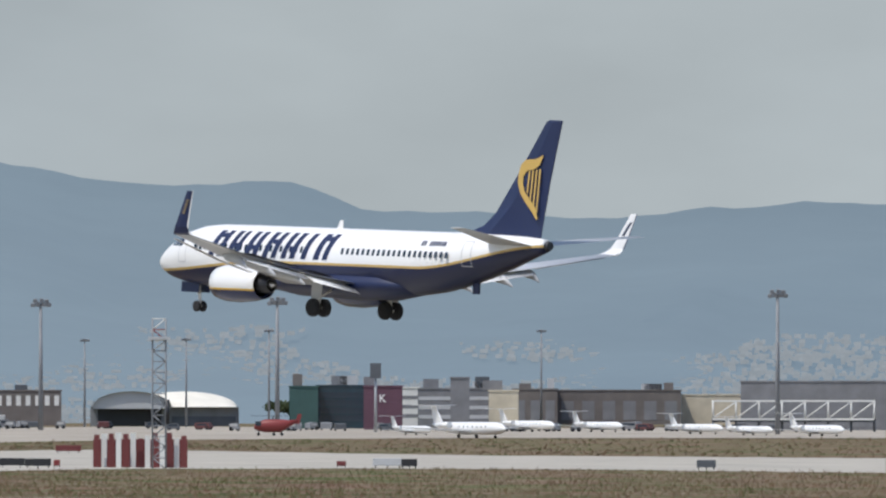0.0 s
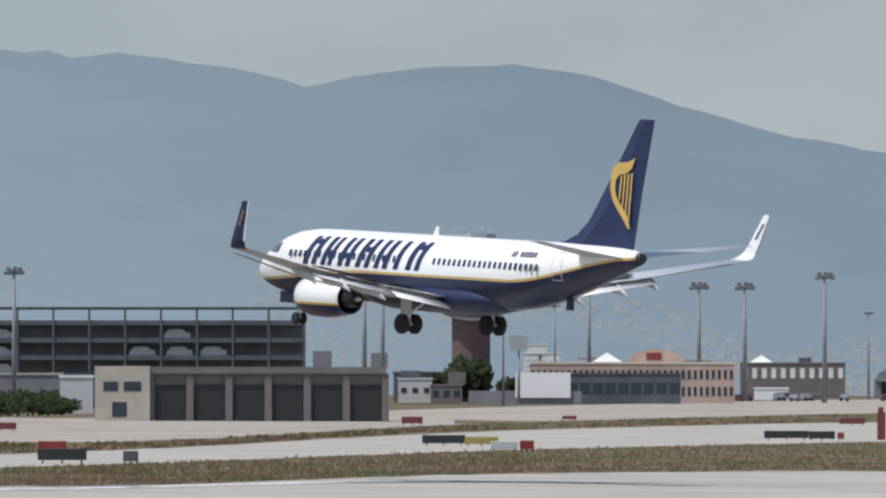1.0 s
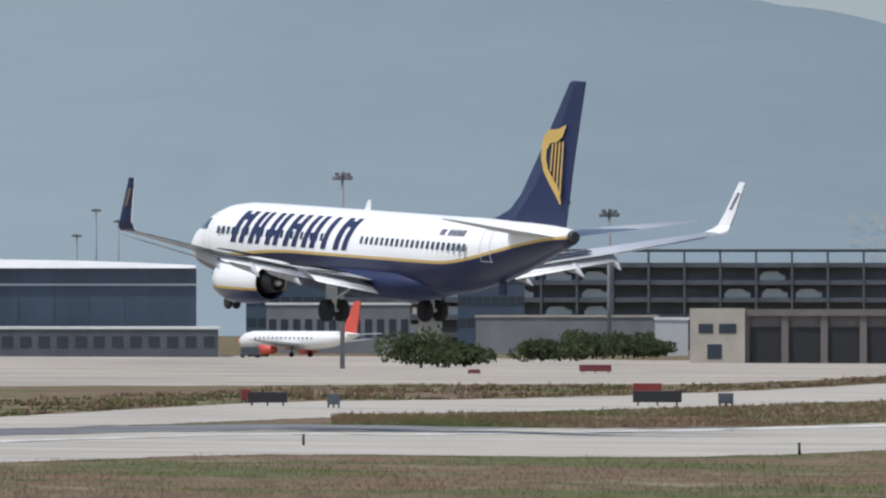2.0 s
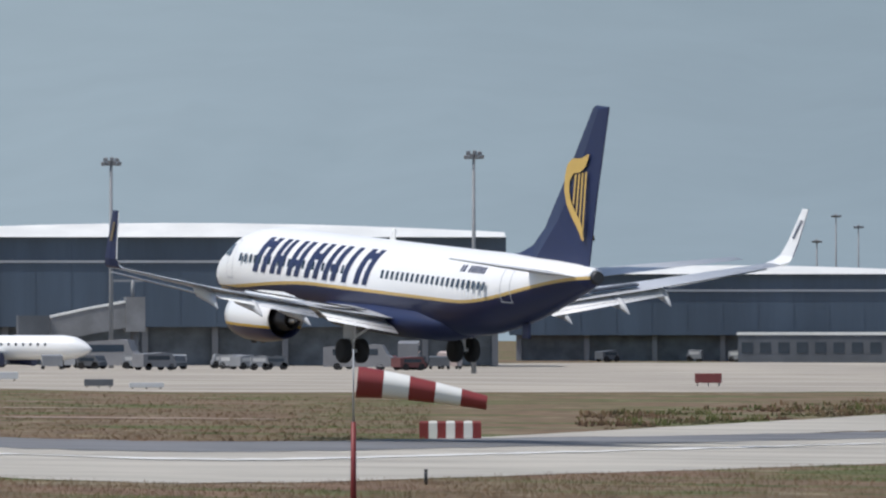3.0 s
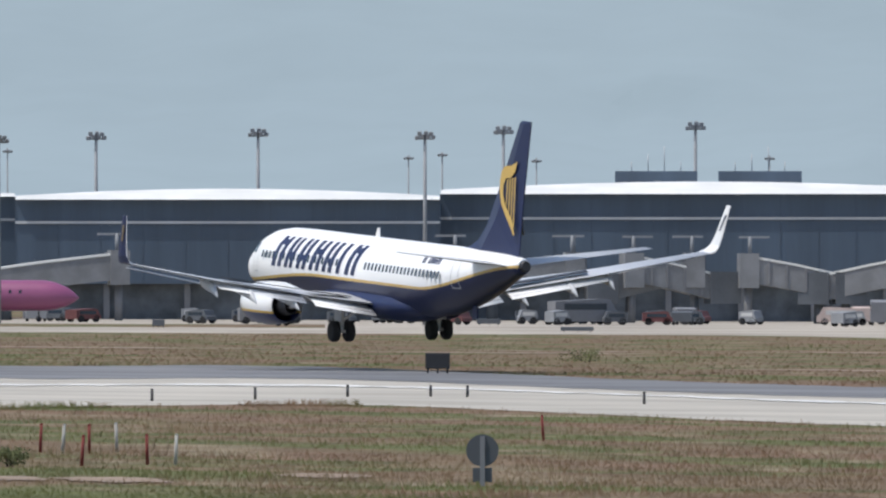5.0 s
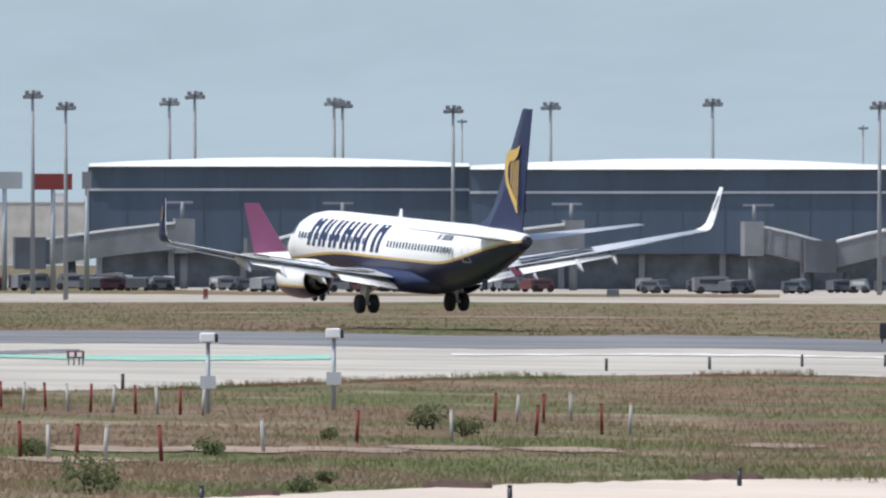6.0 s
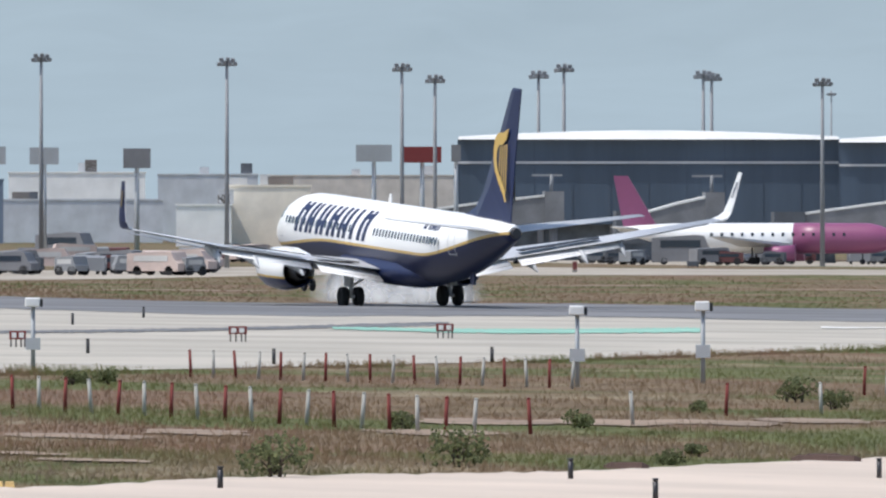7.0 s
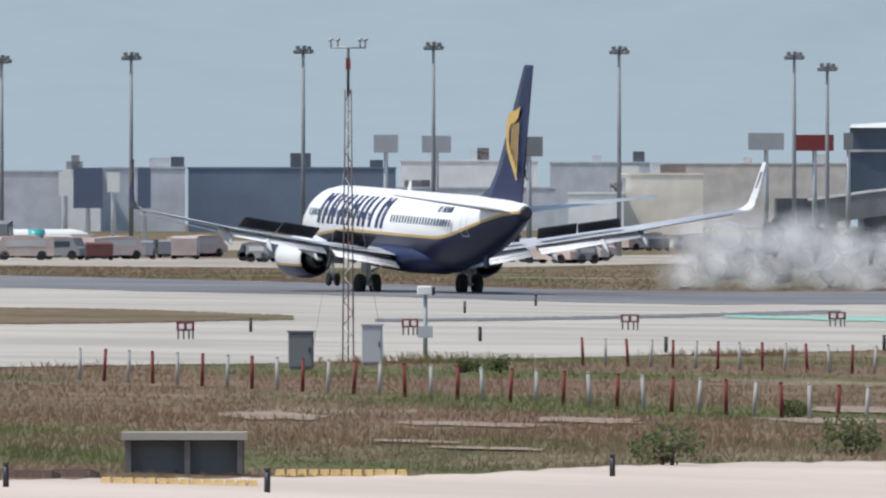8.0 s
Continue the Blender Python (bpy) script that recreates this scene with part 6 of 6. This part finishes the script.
        bm = B(); box(bm, -0.5, 0.5, s * 3.05 - 0.03, s * 3.05 + 0.03, 1.0, 2.2)
        part("gear_door", bm, GREY, g)
        for y in (2.43, 3.29):
            wheel(g, 0, s * y, 0.565, 0.4)
        # windows, doors and plain bars for the titles
        bm = B()
        patch(bm, ((-0.13, 3.82), (0.13, 3.82), (0.13, 4.2), (-0.13, 4.2)), s, 1, 2)
        first = part("cabin_window", bm, GLASSDK, fus)
        first.location.x = -0.8
        for k in range(1, 44):
            x = -0.8 - 0.51 * k if k < 21 else 14.0 - 0.51 * (k - 21)
            if x < -11.2 or (k >= 21 and x < -0.6):
                continue
            o = new("cabin_window", first.data); o.parent = fus; o.location.x = x
        for x, w2 in ((15.6, 0.45), (-12.6, 0.42)):
            bm = B()
            z0, z1 = (2.95, 4.75) if x > 0 else (3.35, 4.95)
            for a, b, c, d in ((-w2, -w2 + 0.05, z0, z1), (w2 - 0.05, w2, z0, z1), (-w2, w2, z0, z0 + 0.05), (-w2, w2, z1 - 0.05, z1)):
                patch(bm, ((x + a, c), (x + b, c), (x + b, d), (x + a, d)), s, 1, 6)
            part("cabin_door", bm, GREY, fus)
        bars = [(12.35, 0.55), (11.45, 0.5), (10.5, 0.5), (9.75, 0.42), (8.75, 0.5), (7.95, 0.5), (6.9, 0.52), (6.0, 0.5), (5.0, 0.5), (4.15, 0.52), (3.0, 0.5), (1.75, 0.55), (0.85, 0.5)]
        lean = 0.28 * s
        for x, w2 in bars:
            bm = B(); patch(bm, ((x + lean, 3.42), (x + lean - w2, 3.42), (x - lean - w2, 5.05), (x - lean, 5.05)), s, 2, 8, 0.02)
            part("title_bar", bm, NAVY, fus, "bold slanted navy bar")
        for x, w2, z in ((11.6, 0.55, 4.6), (9.9, 0.5, 4.0), (8.1, 0.4, 3.9), (6.1, 0.55, 4.3), (4.3, 0.4, 3.9), (1.0, 0.6, 4.6)):
            bm = B(); patch(bm, ((x + 0.2, z), (x - w2, z), (x - w2, z + 0.3), (x + 0.2, z + 0.3)), s, 2, 3, 0.024)
            part("title_bar", bm, NAVY, fus)
        for k in range(9):
            x = -8.2 - 0.27 * k
            if k != 2:
                bm = B(); patch(bm, ((x, 4.55), (x - 0.19, 4.55), (x - 0.19, 4.85), (x, 4.85)), s, 1, 2)
                part("registration_bar", bm, NAVY, fus)
    # cockpit glass
    for s in (1, -1):
        for x0, x1 in ((17.35, 16.9), (16.8, 16.3), (16.2, 15.75)):
            bm = B(); patch(bm, ((x0, 3.95), (x1, 4.0), (x1, 4.55), (x0, 4.32 if x0 > 17 else 4.5)), s, 2, 3)
            part("cockpit_window", bm, GLASSDK, fus)
    # fin and rudder
    bm = B()
    prof = [(-9.9, 5.36), (-11.2, 5.55), (-12.4, 5.95), (-13.5, 6.75), (-15.6, 9.3), (-18.0, 12.4), (-18.3, 12.52), (-19.5, 12.5), (-18.55, 8.6), (-17.85, 5.0)]
    halves = []
    for side in (1, -1):
        ring2 = []
        for k, (x, z) in enumerate(prof):
            edge = k in (0, 1, 2, 3, 4, 5, 6) or k >= 7
            ring2.append(bm.verts.new((x, side * (0.03 if edge else 0.2), z)))
        mid = [bm.verts.new((x, side * t, z)) for x, z, t in ((-13.0, 5.35, 0.22), (-15.2, 7.2, 0.24), (-16.9, 9.4, 0.17), (-18.6, 12.35, 0.09))]
        halves.append((ring2, mid))
    for side, (r2, md) in zip((1, -1), halves):
        polys = [(r2[0], r2[1], md[0]), (r2[1], r2[2], md[0]), (r2[2], r2[3], md[1], md[0]), (r2[3], r2[4], md[2], md[1]), (r2[4], r2[5], md[3], md[2]), (r2[5], r2[6], md[3]), (r2[6], r2[7], md[3]),
                 (r2[7], r2[8], md[2], md[3]), (r2[8], r2[9], md[0], md[1]), (r2[8], md[1], md[2]), (r2[9], r2[0], md[0])]
        for pl in polys:
            f = bm.faces.new(pl if side < 0 else pl[::-1]); f.smooth = False
    a, b = halves[0][0], halves[1][0]
    for k in range(len(prof)):
        bm.faces.new((a[k], a[(k + 1) % len(prof)], b[(k + 1) % len(prof)], b[k]))
    bmesh.ops.recalc_face_normals(bm, faces=bm.faces)
    fin = part("fin", bm, NAVY, e, "navy tail fin")
    # gold emblem as a plain curved shape with bars
    for s in (1, -1):
        bm = B()
        def em(pts):
            vs = [bm.verts.new((x, s * (0.27 - 0.02 * (z - 7)), z)) for x, z in pts]
            bm.faces.new(vs if s < 0 else vs[::-1])
        cx = [(-18.05, 10.35), (-17.3, 10.1), (-16.4, 10.05), (-15.95, 9.75), (-15.75, 9.2), (-15.75, 8.6), (-16.0, 8.0), (-16.6, 7.4), (-17.2, 6.9), (-17.7, 6.4)]
        ci = [(-18.05, 10.3), (-17.75, 9.75), (-17.2, 9.45), (-16.6, 9.4), (-16.25, 9.05), (-16.22, 8.6), (-16.45, 8.1), (-16.95, 7.65), (-17.5, 7.2), (-17.85, 6.45)]
        for k in range(len(cx) - 1):
            em((cx[k], cx[k + 1], ci[k + 1], ci[k]))
        for k in range(4):
            x = -16.62 - 0.33 * k
            zb = 8.05 - 0.38 * k
            em(((x, zb), (x - 0.13, zb - 0.1), (x - 0.28, 9.35 + 0.05 * k), (x - 0.12, 9.35 + 0.05 * k)))
        part("emblem", bm, GOLD, fin, "gold curved emblem with slim bars")
    # antenna, tail exhaust, nose gear
    bm = B()
    loft(bm, [[(x, y, z) for x, y in ((xa, -0.03), (xb, -0.03), (xb, 0.03), (xa, 0.03))] for xa, xb, z in ((2.1, 1.5, 5.4), (1.75, 1.5, 5.95))], smooth=False)
    part("antenna", bm, WHITE, fus)
    bm = B(); tube(bm, (-18.5, 0, 4.8), (-18.85, 0, 4.82), 0.33, 0.26, 14)
    part("exhaust", bm, DARKMETAL, fus)
    bm = B(); box(bm, -12.2, -11.6, -0.06, 0.06, 1.7, 2.4); part("tail_skid", bm, NAVY, fus)
    g = new("nose_gear"); g.parent = e
    bm = B()
    tube(bm, (15.6, 0, 0.3), (15.7, 0, 1.8), 0.09); tube(bm, (15.6, -0.3, 0.25), (15.6, 0.3, 0.25), 0.05); tube(bm, (15.65, 0, 0.9), (16.7, 0, 1.7), 0.05)
    part("strut", bm, WHITE, g)
    bm = B()
    for s in (1, -1):
        box(bm, 15.2, 17.0, s * 0.42 - 0.02, s * 0.42 + 0.02, 1.1, 1.75)
    part("gear_door", bm, NAVY, g)
    for y in (-0.24, 0.24):
        wheel(g, 15.6, y, 0.345, 0.2)
    # lift spoilers on the wing's back, raised after touchdown
    sp = []
    for s in (1, -1):
        for y0, y1, x0, x1, z0, z1, c in ((3.0, 5.4, -0.35, -0.8, 2.42, 2.78, 1.0), (6.3, 8.4, -1.05, -1.35, 2.93, 3.24, 0.95), (8.5, 10.7, -1.37, -1.9, 3.26, 3.6, 0.85)):
            h = new("spoiler"); h.parent = e
            piv = Vector((x0, s * y0, z0)); end = Vector((x1, s * y1, z1))
            ax = (end - piv); ln = ax.length
            bm = B(); box(bm, -c, 0, 0, ln, -0.02, 0.03)
            # dark metal paints in the shade on the raised panels' backs
            part("panel", bm, DARKMETAL, h)
            ang = math.degrees(math.atan2(ax.y, ax.x))
            base = Matrix.Translation(piv)
            yv = ax.normalized(); xv = Vector((1, 0, 0)); xv = (xv - yv * xv.dot(yv)).normalized(); zv = xv.cross(yv)
            if zv.z < 0:
                zv = -zv
            if s < 0:
                rot = Matrix((( xv.x, yv.x, zv.x, 0), (xv.y, yv.y, zv.y, 0), (xv.z, yv.z, zv.z, 0), (0, 0, 0, 1)))
                # keep a right-handed frame by starting from the far end
                yv2 = -yv; rot = Matrix(((xv.x, yv2.x, zv.x, 0), (xv.y, yv2.y, zv.y, 0), (xv.z, yv2.z, zv.z, 0), (0, 0, 0, 1)))
                base = Matrix.Translation(end)
            else:
                rot = Matrix(((xv.x, yv.x, zv.x, 0), (xv.y, yv.y, zv.y, 0), (xv.z, yv.z, zv.z, 0), (0, 0, 0, 1)))
            sp.append((h, base @ rot))
    return e, sp


def livery_cowl():
    m = mat("engine_paint", (0.8, 0.8, 0.79), 0.3, vary=0.02, coat=0.4)
    n, l = m.node_tree.nodes, m.node_tree.links
    b = n["Principled BSDF"]
    white = b.inputs["Base Color"].links[0].from_socket
    tc, sp = n.new("ShaderNodeTexCoord"), n.new("ShaderNodeSeparateXYZ")
    l.new(tc.outputs["Object"], sp.inputs[0])
    for lim, col in ((1.42, (0.72, 0.45, 0.07)), (1.30, (0.010, 0.020, 0.085))):
        o = n.new("ShaderNodeMath"); o.operation = "LESS_THAN"; o.inputs[1].default_value = lim
        l.new(sp.outputs[2], o.inputs[0])
        mx = n.new("ShaderNodeMix"); mx.data_type = "RGBA"; l.new(o.outputs[0], mx.inputs[0]); l.new(white, mx.inputs[6]); mx.inputs[7].default_value = (*col, 1)
        white = mx.outputs[2]
    l.new(white, b.inputs["Base Color"])
    return m


airliner, spoilers = build_airliner()

def build_smoke():
    """Tyre smoke in rigid puffs, each a lumpy translucent cloud that rises off the runway."""
    m = bpy.data.materials.new("tyre_smoke"); m.use_nodes = True
    n, l = m.node_tree.nodes, m.node_tree.links
    n.remove(n["Principled BSDF"])
    df, tl, tr = n.new("ShaderNodeBsdfDiffuse"), n.new("ShaderNodeBsdfTranslucent"), n.new("ShaderNodeBsdfTransparent")
    df.inputs[0].default_value = tl.inputs[0].default_value = (0.92, 0.96, 1.0, 1)
    both, mx = n.new("ShaderNodeMixShader"), n.new("ShaderNodeMixShader")
    both.inputs[0].default_value = 0.25
    l.new(df.outputs[0], both.inputs[1]); l.new(tl.outputs[0], both.inputs[2])
    tc, nz = n.new("ShaderNodeTexCoord"), n.new("ShaderNodeTexNoise")
    nz.inputs["Scale"].default_value, nz.inputs["Detail"].default_value = 0.9, 2
    l.new(tc.outputs["Object"], nz.inputs["Vector"])
    # a puff is dense at its heart and thins out to nothing at its rim
    flat = n.new("ShaderNodeVectorMath"); flat.operation = "MULTIPLY"; flat.inputs[1].default_value = (1, 0, 1)
    ln = n.new("ShaderNodeVectorMath"); ln.operation = "LENGTH"
    l.new(tc.outputs["Object"], flat.inputs[0]); l.new(flat.outputs[0], ln.inputs[0])
    ad = n.new("ShaderNodeMath"); ad.operation = "MULTIPLY_ADD"; ad.inputs[1].default_value = 0.9
    l.new(nz.outputs[0], ad.inputs[0]); l.new(ln.outputs["Value"], ad.inputs[2])
    mr = n.new("ShaderNodeMapRange"); mr.interpolation_type = "SMOOTHSTEP"
    mr.inputs[1].default_value, mr.inputs[2].default_value, mr.inputs[3].default_value, mr.inputs[4].default_value = 0.42, 1.3, 0.42, 0.0
    l.new(ad.outputs[0], mr.inputs[0]); l.new(mr.outputs[0], mx.inputs[0])
    l.new(tr.outputs[0], mx.inputs[1]); l.new(both.outputs[0], mx.inputs[2]); l.new(mx.outputs[0], n["Material Output"].inputs[0])
    rnd = random.Random(21)
    meshes = []
    for k in range(4):
        bm = B(); bmesh.ops.create_icosphere(bm, subdivisions=4, radius=1.0)
        for v in bm.verts:
            d = 0.94 + 0.1 * noise.noise(v.co * 1.4 + Vector((k * 9, 0, 0)))
            v.co = Vector((v.co.x, v.co.y * 0.6, v.co.z)) * d
        for f in bm.faces:
            f.smooth = True
        me = bpy.data.meshes.new("smoke_puff"); bm.to_mesh(me); bm.free(); me.normals_split_custom_set_from_vertices([(0, 0, 1)] * len(me.vertices)); me.materials.append(m); meshes.append(me)
    out = []
    A, R0 = -7.690, 805
    for i in range(16):
        o = tagged(new("smoke_puff", meshes[i % 4]), "pale translucent puff of tyre smoke over the runway", "smoke", "tyre smoke")
        s = rnd.uniform(1.7, 2.9)
        o.scale = (s * 1.25, s, s)
        out.append((o, A - 0.22 + 0.44 * i / 15, R0 + 7 * math.sin(i * 2.1), math.radians(-A + rnd.uniform(-15, 15)), s, (i * 0.618) % 1.0, (i - 6) * 0.03))
    return out


puffs = build_smoke()


def motions():
    rows = [
        (0.0, 8.583, 876.6, 11.68, 120.01, 1.84, 1.83),
        (0.5, 7.206, 839.4, 10.08, 118.58, 2.51, 2.54),
        (1.0, 5.794, 795.7, 8.44, 117.94, 2.34, 0.94),
        (1.5, 4.470, 755.2, 7.03, 117.40, 2.26, -0.08),
        (2.0, 3.108, 711.2, 5.67, 116.67, 2.38, 0.12),
        (2.2, 2.621, 695.6, 5.29, 116.46, 2.57, -0.06),
        (3.3, -0.716, 644.4, 3.24, 116.51, 3.35, -0.26),
        (3.5, -1.245, 658.9, 2.97, 116.65, 3.26, -0.27),
        (4.0, -2.456, 697.2, 2.56, 116.61, 3.64, -0.03),
        (4.2, -2.865, 709.2, 2.38, 116.77, 3.40, -0.24),
        (5.3, -4.937, 786.0, 1.62, 116.97, 2.64, -1.12),
        (5.5, -5.299, 799.1, 1.54, 117.09, 2.47, -1.09),
        (6.0, -6.142, 837.4, 1.14, 117.28, 2.23, -1.08),
        (6.5, -6.879, 835.5, 0.72, 117.08, 2.31, -1.47),
        (7.0, -7.685, 767.5, 0.12, 116.80, 2.82, -0.80),
        (7.5, -8.437, 731.1, 0.03, 116.91, 1.89, 0.10),
        (8.0, -9.203, 756.5, 0.00, 116.65, 1.50, 0.20),
    ]
    walk(airliner, [(t, Matrix.Translation(place(a, d, h)) @ pose(0, 0, 0, roll, -pitch, yaw)) for t, a, d, h, yaw, pitch, roll in rows])
    for h, base in spoilers:
        walk(h, [(t, base @ pose(0, 0, 0, 0, up, 0)) for t, up in ((0.0, 0), (7.6, 0), (7.75, 18), (7.9, 36), (8.0, 38))])
    for o, a, r, spin, s, k, drift in puffs:
        born = 6.76 + 0.12 * k
        low, high = -2.6 * s - 0.5, 0.3 + 2.6 * k + 0.2 * s
        rows2 = [(0.0, a, low), (born - 0.1, a, low), (born + 0.16, a, 0.05 * s + 0.12 * high), (7.6 if born < 7.3 else 7.7, a - 0.03 + drift * 0.4, 0.8 * high), (8.0, a - 0.03 + drift, high)]
        walk(o, [(t, Matrix.Translation(place(b, r, z)) @ pose(0, 0, 0, 0, 0, math.degrees(spin))) for t, b, z in rows2])



motions()
